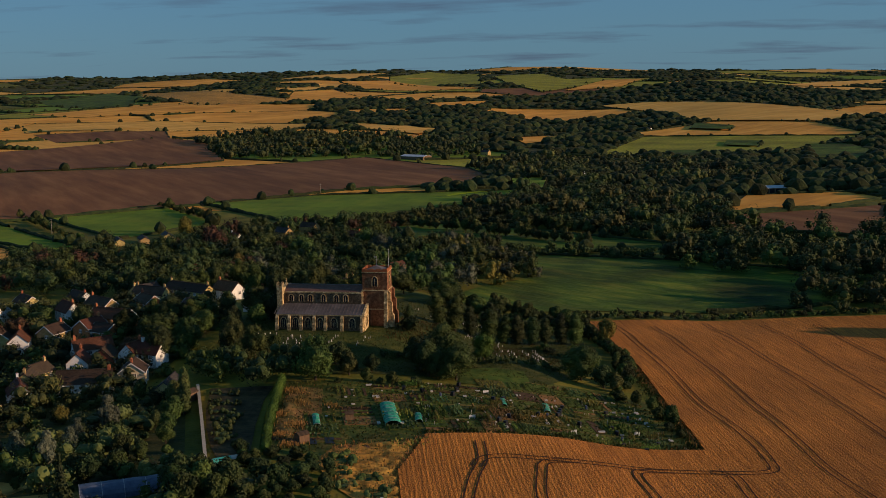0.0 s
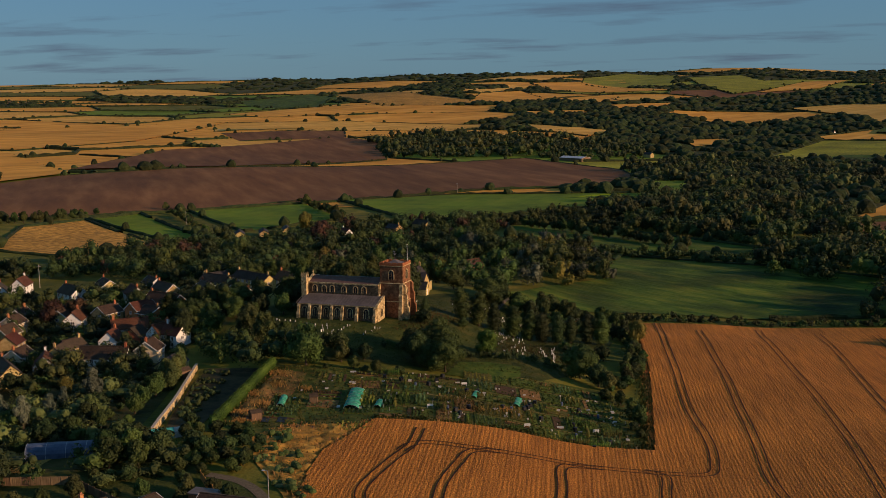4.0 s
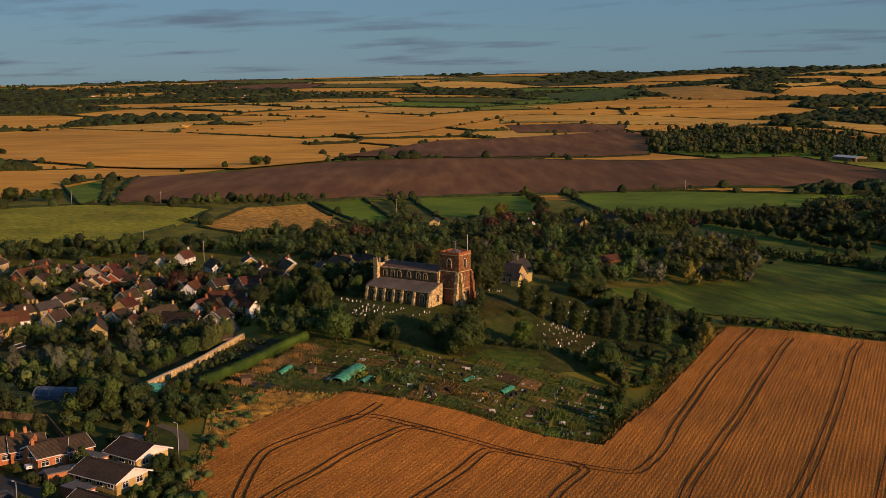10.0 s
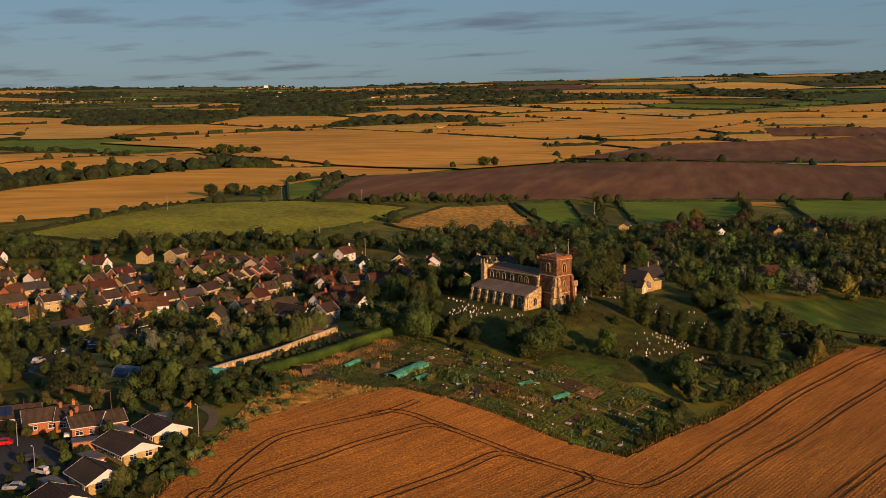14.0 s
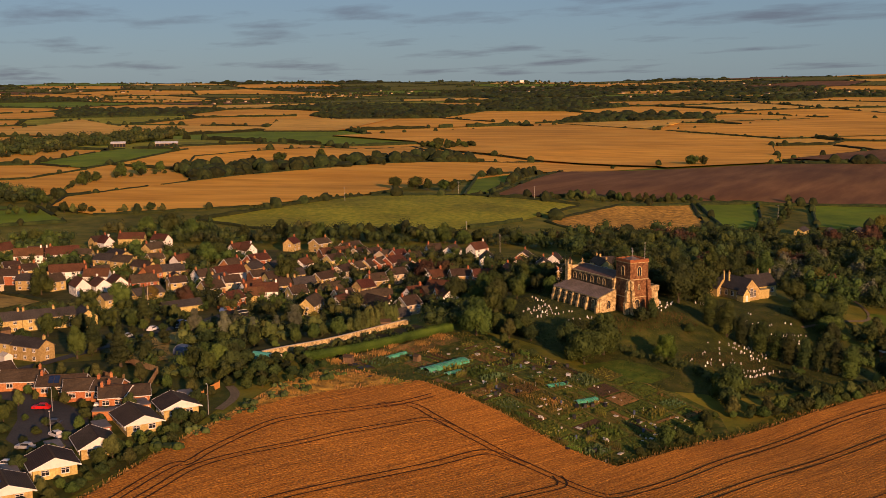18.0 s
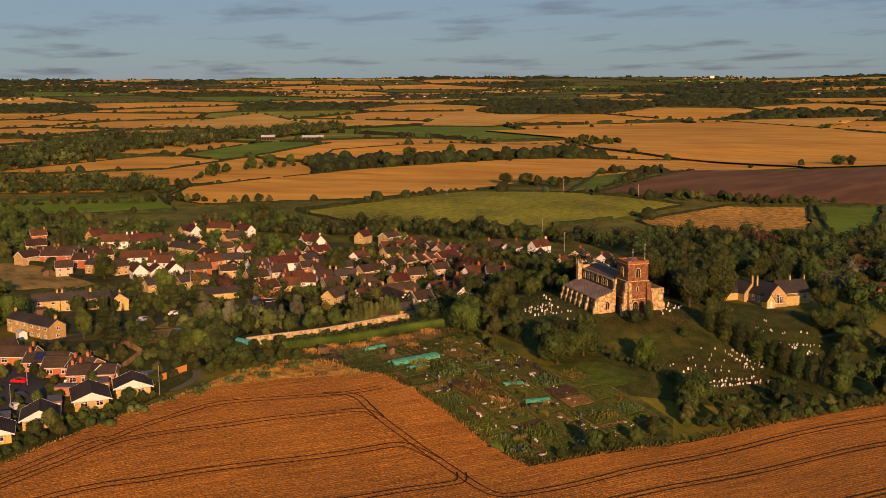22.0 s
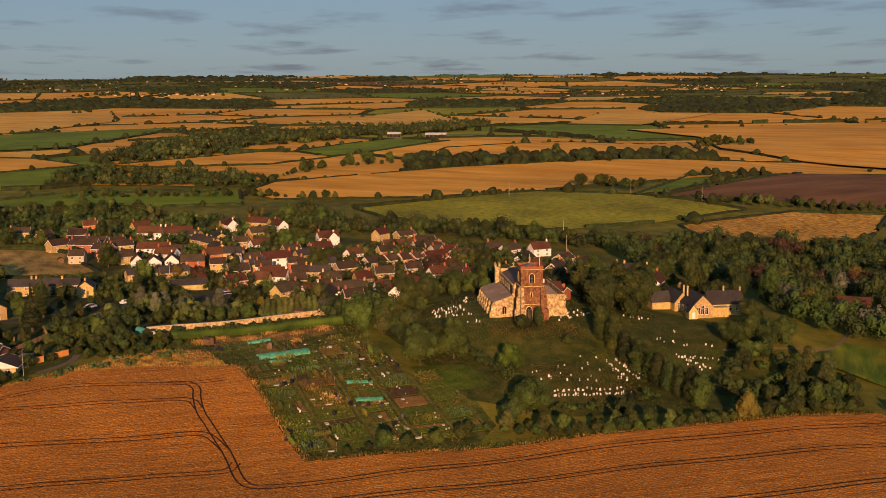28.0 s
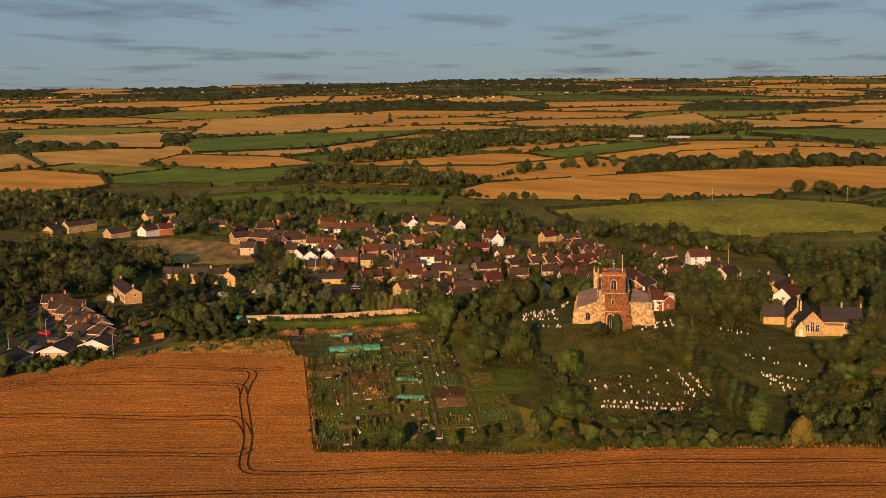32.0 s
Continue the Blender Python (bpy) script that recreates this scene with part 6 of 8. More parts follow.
def headstone(w, h, style, seed):
    vs, fs = [], []
    if style == "round":
        g = arch(w, h, 0.14, 6, 0.0)
    elif style == "cross":
        g = blocks((-0.35, 0.35, -0.25, 0.1, -0.3, 0.25, (.08,) * 4), (-0.09, 0.09, -0.16, 0.0, 0.25, h), (-0.34, 0.34, -0.15, -0.01, h * 0.62, h * 0.62 + 0.17))
    else:
        g = blocks((-w / 2, w / 2, -0.14, 0, -0.3, h, (0.08, 0.08, 0.02, 0.02)))
    if style == "round":
        b = len(g[0])
        vs, fs = list(g[0]), list(g[1])
        box(vs, fs, -w / 2 - 0.08, w / 2 + 0.08, -0.24, 0.1, -0.4, 0.12)
        g = (vs, fs)
    ob = mesh_object("headstone", g[0], g[1], M_GRAVE)
    ob.location = (0, 0, PARK)
    lab = {"round": "weathered pale headstone with a rounded top", "cross": "pale stone grave cross on a plinth", "flat": "pale upright headstone with a square top"}[style]
    return tagged(ob, lab, "headstone", "headstones in the churchyard")


STONES = [headstone(0.75, 1.15, "round", 1), headstone(0.6, 0.9, "round", 2), headstone(0.7, 1.0, "flat", 3), headstone(0.6, 1.35, "cross", 4), headstone(0.85, 0.8, "flat", 5)]
s_rng = random.Random(5)


def stone_row(p, q, n, miss=0.15, wobble=0.5, scale=0.6):
    n = int(n * 1.15)
    for k in range(n):
        if s_rng.random() < miss:
            continue
        f = (k + 0.5) / n
        x, y = p[0] + (q[0] - p[0]) * f + s_rng.gauss(0, wobble), p[1] + (q[1] - p[1]) * f + s_rng.gauss(0, wobble)
        s = scale * s_rng.uniform(0.85, 1.2)
        copy_thing(s_rng.choice(STONES), pose(x, y, hz(x, y) + 0.1, s_rng.uniform(-5, 5), s_rng.uniform(-5, 5), -90 + s_rng.uniform(-14, 14)) @ Matrix.Diagonal((s, s, s, 1)))


# the newer plot west of the yews, in rows; older stones round the church
stone_row((-48.8, 4), (-43.2, -19), 22, 0.08, 0.3)
stone_row((-46.6, 3), (-39, -18), 17, 0.2, 0.35)
stone_row((-42, 7), (-33.6, -21.5), 14, 0.45, 0.8)
stone_row((-37, 7), (-30, -20), 12, 0.5, 0.9)
stone_row((-32, 7), (-26, -18), 12, 0.5, 1.0)
stone_row((-27, 6), (-23.5, -16), 10, 0.5, 1.0)
stone_row((-22.5, -20.5), (-33.4, -24.8), 12, 0.05, 0.4)
stone_row((-24, -18), (-34, -20.8), 11, 0.1, 0.4)
stone_row((-25, -23.5), (-31, -26.5), 8, 0.05, 0.4)
stone_row((16.8, 28), (17.3, 18.5), 9, 0.05, 0.5)
stone_row((11, 28), (8, 16), 11, 0.05, 0.5)
stone_row((20, 27), (21, 17), 8, 0.1, 0.5)
stone_row((2, 22), (0, 13.5), 6, 0.1, 0.7)
stone_row((14, 27), (13, 17), 7, 0.3, 0.7)
stone_row((24, 17), (36, 15), 6, 0.2, 0.9)
stone_row((-4, -8), (5.7, -19.8), 11, 0.05, 0.5)
stone_row((-1, -6), (8.3, -18), 9, 0.2, 0.6)
stone_row((7.1, -30.7), (8.5, -39), 7, 0.1, 0.6)
stone_row((-18.5, -39), (-21.5, -52.4), 12, 0.1, 0.4)
stone_row((-20.3, -41), (-26.3, -48), 9, 0.05, 0.5)
stone_row((-22.5, -41), (-27, -46), 6, 0.2, 0.6)
stone_row((-10.4, -35.6), (-13.6, -52.4), 11, 0.2, 0.5)
stone_row((-5, -43), (-3, -46), 2, 0.0, 0.5)

# ---------------- allotment gardens ----------------
sheet("allotment_ground", [(-28, 87), (-88, 69), (-80, 30), (-64, 21), (-46, 25), (-41, 36), (-30, 41), (-6, 48), (14, 54), (8, 86), (2, 106), (-24, 108)], M_ALLOT, 0.10, "rough green allotment ground with trodden paths", "grass", step=5)
sheet("mown_grass", [(-28, 39), (-27, 24), (-34, 20), (-43, 19), (-45, 27), (-40, 36)], M_LAWN, 0.17, "short mown grass between allotments and copse", "grass", step=4)
sheet("weedy_strip", [(10, 58), (7, 80), (3, 96), (-6, 94), (-2, 76), (2, 58)], M_WEED, 0.16, "dry weedy unused plots", "grass", step=4)
sheet("weedy_strip", [(-26, 88), (-10, 95), (-8, 107), (-15, 120), (-28, 134), (-45, 156), (-50, 157), (-31, 131), (-25.5, 109)], M_ROUGH, 0.16, "tall dry golden grass at the field edge", "grass", step=4)
M_BEDS = [material("dug_bed", [(0.048, 0.028, 0.013), (0.105, 0.060, 0.028)], 1.5, bump=0.06),
          material("leafy_bed", [(0.042, 0.068, 0.007), (0.11, 0.14, 0.018)], 1.2, bump=0.15, bump_scale=2),
          material("weedy_bed", [(0.048, 0.066, 0.009), (0.15, 0.115, 0.025)], 1.2, bump=0.12, bump_scale=2),
          material("straw_bed", [(0.15, 0.075, 0.022), (0.28, 0.155, 0.05)], 1.0, bump=0.08)]
M_VEG = leaf_material("vegetable_leaf", (0.03, 0.065, 0.008), (0.10, 0.16, 0.025))
M_CROPS = [M_VEG, leaf_material("pale_bean_leaf", (0.08, 0.095, 0.012), (0.19, 0.18, 0.03)), leaf_material("dying_leaf", (0.075, 0.062, 0.013), (0.18, 0.125, 0.032)), leaf_material("cabbage_leaf", (0.03, 0.07, 0.025), (0.09, 0.15, 0.06))]
M_PALE = material("bleached_wood", [(0.42, 0.38, 0.32), (0.58, 0.54, 0.47)], 2.0)
U, V = Vector((-0.953, -0.302)), Vector((0.302, -0.953))
ORG = Vector((-27, 86))
SKEW = 0.06        # the columns of plots run a little off the field edge
a_rng = random.Random(9)


def at_uv(u, v):
    p = ORG + U * u + V * (v - SKEW * u)
    return p.x, p.y


def draped(name, u0, u1, v0, v1, lift, mat, thick=0.12, parent=None, step=2.5):
    """A low slab in the plots' own directions, following the ground."""
    nu = max(1, int((u1 - u0) / step))
    vs = []
    for i in range(nu + 1):
        for v in (v0, v1):
            x, y = at_uv(u0 + (u1 - u0) * i / nu, v)
            vs.append((x, y, hz(x, y) + lift + thick))
    m = len(vs)
    vs += [(x, y, z - thick - 0.3) for x, y, z in vs]
    fs = []
    for i in range(nu):
        a = 2 * i
        fs += [(a, a + 1, a + 3, a + 2), (a, a + 2, m + a + 2, m + a), (a + 1, m + a + 1, m + a + 3, a + 3)]
    fs += [(0, m, m + 1, 1), (m - 2, m - 1, 2 * m - 1, 2 * m - 2)]
    return mesh_object(name, vs, fs, mat, parent)


def plant_rows(u0, u1, v0, v1, gap, tall, parent, mat=M_VEG):
    vs, fs = [], []
    u = u0 + 0.3
    while u < u1:
        v = v0 + 0.3
        while v < v1:
            if a_rng.random() < 0.82:
                x, y = at_uv(u + a_rng.uniform(-.15, .15), v + a_rng.uniform(-.15, .15))
                z, h, w = hz(x, y) + 0.2, tall * a_rng.uniform(0.6, 1.25), gap * 0.42
                for k in range(3):
                    t = a_rng.uniform(0, 6.28)
                    c, s = math.cos(t) * w, math.sin(t) * w
                    o = len(vs)
                    vs += [(x - c * .5, y - s * .5, z), (x + c * .2, y + s * .2, z), (x + c * 1.2, y + s * 1.2, z + h), (x + c * .5 - s * .6, y + s * .5 + c * .6, z + h * 1.1)]
                    fs.append((o, o + 1, o + 2, o + 3))
            v += gap
        u += gap * 1.35
    if vs:
        tagged(part("planting", (vs, fs), mat, parent), kind="stuff")


COVERS = ["rows", "rows", "rows", "green", "green", "green", "green", "weedy", "fallow", "strips", "strips"]


def plot(u0, u1, v0, v1, cover=""):
    root = new("allotment_plot")
    cover = cover or a_rng.choice(COVERS)
    words = {"rows": "allotment plot with dug beds and vegetable rows", "strips": "allotment plot in narrow cross strips", "green": "leafy green allotment plot", "weedy": "overgrown dry allotment plot", "fallow": "bare dug allotment plot"}[cover]
    tagged(root, words, "garden plot", "allotment plots")
    if cover == "weedy":
        draped("bed", u0, u1, v0, v1, 0.12, a_rng.choice((M_BEDS[2], M_BEDS[2], M_BEDS[3])), 0.1, root)
        plant_rows(u0, u1, v0, v1, 0.75, a_rng.choice((0.35, 0.6)), root, a_rng.choice((M_CROPS[2], M_CROPS[2], M_CROPS[1])))
        return
    if cover == "fallow":
        draped("bed", u0 + 0.2, u1 - 0.2, v0 + 0.2, v1 - 0.2, 0.12, a_rng.choice((M_BEDS[0], M_BEDS[0], M_BEDS[3])), 0.1, root)
        if a_rng.random() < 0.5:
            plant_rows(u0 + 0.4, u1 - 0.4, v0 + 0.4, v1 - (v1 - v0) * a_rng.uniform(0.3, 0.7), 1.0, 0.25, root, M_CROPS[3])
        return
    if cover == "green":
        draped("bed", u0 + 0.2, u1 - 0.2, v0 + 0.2, v1 - 0.2, 0.12, M_BEDS[1], 0.1, root)
        plant_rows(u0 + 0.3, u1 - 0.3, v0 + 0.3, v1 - 0.3, a_rng.choice((0.65, 0.8)), a_rng.choice((0.3, 0.5, 0.8)), root, a_rng.choice((M_VEG, M_VEG, M_CROPS[3], M_CROPS[1])))
        return
    across = cover == "strips"
    lo, hi = (v0, v1) if across else (u0, u1)
    n = a_rng.randint(3, 5) if across else a_rng.randint(3, 6)
    cuts = sorted([lo, hi] + [lo + (hi - lo) * (k + a_rng.uniform(-0.2, 0.2)) / n for k in range(1, n)])
    for a, b in zip(cuts, cuts[1:]):
        m = a_rng.choice([M_BEDS[0]] * 2 + [M_BEDS[1]] * 5 + [M_BEDS[2]] * 2 + [M_BEDS[3]])
        r = (u0 + 0.2, u1 - 0.2, a + 0.2, b - 0.2) if across else (a + 0.2, b - 0.2, v0 + 0.25, v1 - 0.25)
        draped("bed", *r, 0.12, m, 0.1, root)
        if m is M_BEDS[1] or a_rng.random() < 0.45:
            plant_rows(r[0] + 0.2, r[1] - 0.2, r[2] + 0.2, r[3] - 0.2, a_rng.choice((0.65, 0.8, 1.0)), a_rng.choice((0.2, 0.3, 0.45, 0.7)), root, a_rng.choice(M_CROPS))


def shed_hut(u, v, w, d, h, mat, roof, label, turn=0.0):
    x, y = at_uv(u, v)
    root = new("garden_shed")
    root.matrix_basis = pose(x, y, hz(x, y) + 0.1, 0, 0, 17.6 + turn)
    tagged(root, label, "shed")
    gabled(root, -w / 2, w / 2, -d / 2, d / 2, h, h + 0.55, "x", mat, roof, 0.12, 0.06)
    part("door", blocks((-0.4, 0.4, -d / 2 - 0.05, -d / 2, 0, 1.75)), M_TIMBER, root)


# columns of plots with trodden grass paths between them
M_TREAD = material("trodden_grass", [(0.060, 0.072, 0.012), (0.12, 0.108, 0.024), (0.20, 0.15, 0.042)], 0.9, bump=0.05, large=(0.2, 0.3))
for v0, v1, ua, ub in ((3.4, 11.2, 0.5, 55), (12.6, 22.4, 0.5, 57), (23.8, 32.2, 0.5, 58), (33.6, 42.4, 4, 58), (43.8, 51, 20, 57)):
    u = ua
    while u < ub - 3:
        e = min(u + a_rng.uniform(3.2, 8.0), ub)
        if u < 13.2 and e > 11.4:
            e = 11.4 if u < 8.5 else e
        dry = 12 < v0 < 20 and 18 < u < 32
        plot(u, e, v0 + a_rng.uniform(0, 0.5), v1 - a_rng.uniform(0, 0.6), "weedy" if dry else "")
        u = e + a_rng.uniform(0.3, 1.0)
        if 9 < u < 13.2:
            u = 13.4
    tagged(draped("trodden_path", ua, ub + 1, v1 + 0.25, v1 + 0.95, 0.1, M_TREAD, 0.05), "trodden grass path between the plots", "path", kind="structure")
tagged(draped("trodden_path", 11.8, 13.0, 3, 44, 0.11, M_TREAD, 0.05, None, 0.6), "trodden grass path across the plots", "path", kind="structure")
for u0, cols in ((-8, (4, 11, 18, 25, 32, 39)), (-16.5, (1, 8, 15, 22, 29, 36)), (-25, (-4, 3, 10, 17, 24)), (-8, (-8, -2)), (-17, (-10, -4)), (-33, (-8, -2, 5))):
    for v0, v1 in zip(cols, cols[1:]):
        if a_rng.random() < 0.85:
            plot(u0, u0 + 7.4, v0 + 0.5, v1 - 0.6)


def uv_of(x, y):
    d = Vector((x, y)) - ORG
    return d.dot(U), d.dot(V) + SKEW * d.dot(U)


# the long green net lies across the plots
def cross_net(x0, y0, x1, y1, w, h, label):
    root = new("net_tunnel")
    tagged(root, label, "garden net")
    n, k = max(3, int(math.hypot(x1 - x0, y1 - y0) / 1.2)), 8
    d = Vector((x1 - x0, y1 - y0)).normalized()
    vs, fs = [], []
    for i in range(n + 1):
        cx, cy = x0 + (x1 - x0) * i / n, y0 + (y1 - y0) * i / n
        for j in range(k + 1):
            t = math.pi * j / k
            x, y = cx - d.y * w / 2 * math.cos(t), cy + d.x * w / 2 * math.cos(t)
            vs.append((x, y, hz(x, y) + 0.1 + h * math.sin(t) ** 0.6 * (1 if i % 2 else 0.88) + a_rng.uniform(-.05, .05)))
    for i in range(n):
        for j in range(k):
            a = i * (k + 1) + j
            fs.append((a, a + 1, a + k + 2, a + k + 1))
    part("netting", (vs, fs), M_NET, root)
    for i in range(0, n + 1, 2):
        part("hoop", tube([(a[0], a[1], a[2] + 0.02) for a in vs[i * (k + 1):(i + 1) * (k + 1)]], 0.03), M_METAL, root)


cross_net(-19, 80.5, -15, 66.5, 3.6, 1.3, "long green netting tunnel over fruit bushes")
cross_net(-24, 77, -23, 72, 1.6, 0.8, "low green net over a vegetable bed")
cross_net(-41, 57, -40, 50, 1.3, 0.7, "low pale green net over a bed")
cross_net(-51, 55, -50, 48, 1.6, 0.7, "low pale green net over a bed")
cross_net(-3, 84, -1, 77.5, 1.6, 0.9, "small green fruit net")
# black sheets over resting beds
M_BLACK = material("black_sheeting", [(0.010, 0.011, 0.014), (0.022, 0.023, 0.027)], 1.2, rough=0.45, bump=0.04)
for bx, by, w_, d_ in ((-1.5, 96.0, 1.9, 4.0), (-7.8, 92.7, 1.9, 4.0), (-4.6, 94.3, 1.6, 3.8), (-15.4, 96.0, 2.6, 4.6)):
    u, v = uv_of(bx, by)
    tagged(draped("black_sheet", u - w_ / 2, u + w_ / 2, v - d_ / 2, v + d_ / 2, 0.2, M_BLACK, 0.06, None, 1.0), "black plastic sheet covering a resting bed", "sheet", "black sheets on the plots")
# huts, cold frames, water butts, posts
for u, v, w, d, h, mt, rf, lb, tn in ((-15, 12.5, 1.8, 1.4, 1.5, M_TIMBER, R_BROWN, "small dark timber allotment shed", 0), (-26, -3, 2.4, 2.0, 1.8, M_TIMBER, R_BROWN, "brown timber shed in tall grass", 30)):
    shed_hut(u, v, w, d, h, mt, rf, lb, tn)
ME_FRAME = mesh_of("cold_frame", blocks((-0.9, 0.9, -0.6, 0.6, 0, 0.35), (-0.95, 0.95, -0.65, 0.65, 0.35, 0.42)), M_PALE)
for k in range(46):
    u, v = a_rng.uniform(-20, 57), a_rng.uniform(3, 38)
    x, y = at_uv(u, v)
    s = a_rng.uniform(0.3, 0.7)
    tagged(new("cold_frame", ME_FRAME), "pale wooden cold frame on a vegetable bed", "cold frame", "cold frames on the plots").matrix_basis = pose(x, y, hz(x, y) + 0.2, 0, 0, 17.6 + a_rng.choice((0, 90))) @ Matrix.Diagonal((s * a_rng.uniform(0.6, 1.6), s, s, 1))
pv, pf = [], []
limb(pv, pf, (0, 0, -0.2), (0, 0, 1.2), 0.045, 0.035, 5)
ME_POST = mesh_of("post", (pv, pf), M_PALE)
for k in range(34):
    u, v = a_rng.choice((2, 16, 31, 45, 57)) + a_rng.uniform(-1, 1), a_rng.uniform(2, 40)
    if a_rng.random() < 0.35:
        u, v = a_rng.uniform(2, 56), a_rng.uniform(2, 40)
    x, y = at_uv(u, v)
    tagged(new("garden_post", ME_POST), "pale wooden stake among the vegetables", "post", "stakes on the allotment").matrix_basis = pose(x, y, hz(x, y), a_rng.uniform(-6, 6), a_rng.uniform(-6, 6), 0) @ Matrix.Diagonal((1, 1, a_rng.uniform(0.5, 1.2), 1))
bv, bf = [], []
limb(bv, bf, (0, 0, 0), (0, 0, 0.5), 0.27, 0.31, 10)
limb(bv, bf, (0, 0, 0.5), (0, 0, 0.95), 0.31, 0.26, 10)
ME_BUTT = mesh_of("water_butt", (bv, bf), M_BLUE)
for u, v in ((16, 12), (31, 20), (45, 9), (44, 33), (8, 30), (52, 26)):
    x, y = at_uv(u, v)
    tagged(new("water_butt", ME_BUTT), "blue plastic water barrel beside a plot", "barrel").location = (x, y, hz(x, y) + 0.15)
for u, v, lb in ((20, 36, "red"), (34, 9, "white"), (50, 14, "white"), (12, 12, "white")):
    x, y = at_uv(u, v)
    b = new("garden_bench")
    b.matrix_basis = pose(x, y, hz(x, y) + 0.15, 0, 0, 20)
    tagged(b, "small white slatted garden bench", "bench")
    part("seat", blocks((-0.7, 0.7, -0.22, 0.22, 0.4, 0.46)), M_WHITE, b)
    part("backrest", blocks((-0.7, 0.7, 0.2, 0.26, 0.5, 0.95)), M_WHITE, b)
    for sx in (-0.6, 0.6):
        part("leg", blocks((sx - 0.04, sx + 0.04, -0.2, 0.2, -0.1, 0.4)), M_WHITE, b)

# ---------------- tramlines in the wheat ----------------
def smooth_line(pts, n=6):
    out, p = [], [Vector(q) for q in pts]
    for i in range(len(p) - 1):
        a, b, c, d = p[max(0, i - 1)], p[i], p[i + 1], p[min(len(p) - 1, i + 2)]
        for k in range(n):
            t = k / n
            out.append(0.5 * (2 * b + (c - a) * t + (2 * a - 5 * b + 4 * c - d) * t * t + (3 * b - a - 3 * c + d) * t**3))
    return out + [p[-1]]


def ribbon(vs, fs, line, off, wide, lift):
    o = len(vs)
    for i, q in enumerate(line):
        d = (line[min(i + 1, len(line) - 1)] - line[max(i - 1, 0)]).normalized()
        nrm = Vector((-d.y, d.x))
        for s in (off - wide / 2, off + wide / 2):
            e = q + nrm * s
            vs.append((e.x, e.y, hz(e.x, e.y) + lift))
    fs += [(o + 2 * i, o + 2 * i + 1, o + 2 * i + 3, o + 2 * i + 2) for i in range(len(line) - 1)]


TRAMS = [
    [(-150, 262), (-66, 169), (-56.7, 153), (-52.9, 148.3), (-46.2, 138.3), (-41.2, 129.2), (-39.9, 120.8), (-39.6, 108), (-40.1, 98.3), (-38.4, 88)],
    [(-110, 215), (-80, 180), (-66.5, 162.5), (-59.5, 152.5), (-57, 142), (-55.6, 130), (-52.7, 115.8), (-52.0, 102), (-52.0, 97.8), (-53.6, 95.2), (-58, 93.4)],
    [(-112, 215), (-84, 168), (-79.5, 144.4), (-76.8, 125.7), (-73.5, 106.4), (-70.6, 93.7), (-72, 89.5), (-78, 86)],
    [(-134, 215), (-115, 180), (-101, 140), (-95.4, 111), (-92.3, 98.5), (-91, 88.1), (-89.7, 84.5), (-85.5, 83)],
    [(-39.3, 103), (-39.6, 99.5), (-41.2, 96.6), (-45.2, 94.9), (-50.9, 94.4), (-60.1, 92.7), (-66.6, 90.2), (-77.1, 86.2), (-84.3, 84.2), (-91.6, 82.6), (-96.6, 81.0), (-99.1, 78.8), (-99.2, 73.7), (-97.2, 60), (-90.5, 35), (-86, 14.5), (-77, -30), (-65.8, -85)],
    [(-158, 200), (-128, 140), (-117, 100), (-110.8, 78), (-107, 56), (-97.5, 4), (-86, -53), (-81, -78)],
    [(-100, -92), (-104, -67), (-117, -6), (-127, 47), (-132, 80), (-138, 122), (-144, 164)],
    [(-119.5, -90), (-129, -36), (-136.5, 15), (-146, 70), (-158, 130)],
    [(-138, -92), (-149, -37), (-160, 20), (-170, 80), (-184, 150)],
]
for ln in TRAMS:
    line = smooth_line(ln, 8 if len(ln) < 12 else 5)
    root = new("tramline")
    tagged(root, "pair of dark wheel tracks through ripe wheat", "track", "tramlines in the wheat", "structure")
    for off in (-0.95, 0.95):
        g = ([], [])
        # flat ribbon on the crop; its dark colour stands for groove shade
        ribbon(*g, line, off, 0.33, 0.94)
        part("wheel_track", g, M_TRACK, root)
# uncut grass along the crop, weeds and flowering stems on the open ground
def tufts(name, items, mat, label, w=0.4):
    vs, fs = [], []
    for x, y, h in items:
        z = hz(x, y) + 0.1
        for k in range(5):
            t = rnd.uniform(0, 6.28)
            c, s = math.cos(t), math.sin(t)
            o = len(vs)
            e = w * rnd.uniform(0.35, 0.75)
            vs += [(x - c * e * .3, y - s * e * .3, z), (x + c * e * .3, y + s * e * .3, z), (x + c * e * .5 - s * e * .5, y + s * e * .5 + c * e * .5, z + h * rnd.uniform(.7, 1)), (x - c * e * .1, y - s * e * .1, z + h)]
            fs.append((o, o + 1, o + 2, o + 3))
    tagged(mesh_object(name, vs, fs, mat), label, "grass", kind="stuff")


def scatter(poly, n, lo, hi):
    xs, ys = [p[0] for p in poly], [p[1] for p in poly]
    out = []
    for _ in range(n):
        x, y = rnd.uniform(min(xs), max(xs)), rnd.uniform(min(ys), max(ys))
        if inside(x, y, poly):
            out.append((x, y, rnd.uniform(lo, hi)))
    return out


def along(line, n, wide, lo, hi, shift=0.0):
    out = []
    for p, q in zip(line, line[1:]):
        d = math.hypot(q[0] - p[0], q[1] - p[1])
        for _ in range(int(d * n)):
            f, e = rnd.random(), rnd.gauss(shift, wide)
            out.append((p[0] + (q[0] - p[0]) * f - (q[1] - p[1]) / d * e, p[1] + (q[1] - p[1]) * f + (q[0] - p[0]) / d * e, rnd.uniform(lo, hi)))
    return out


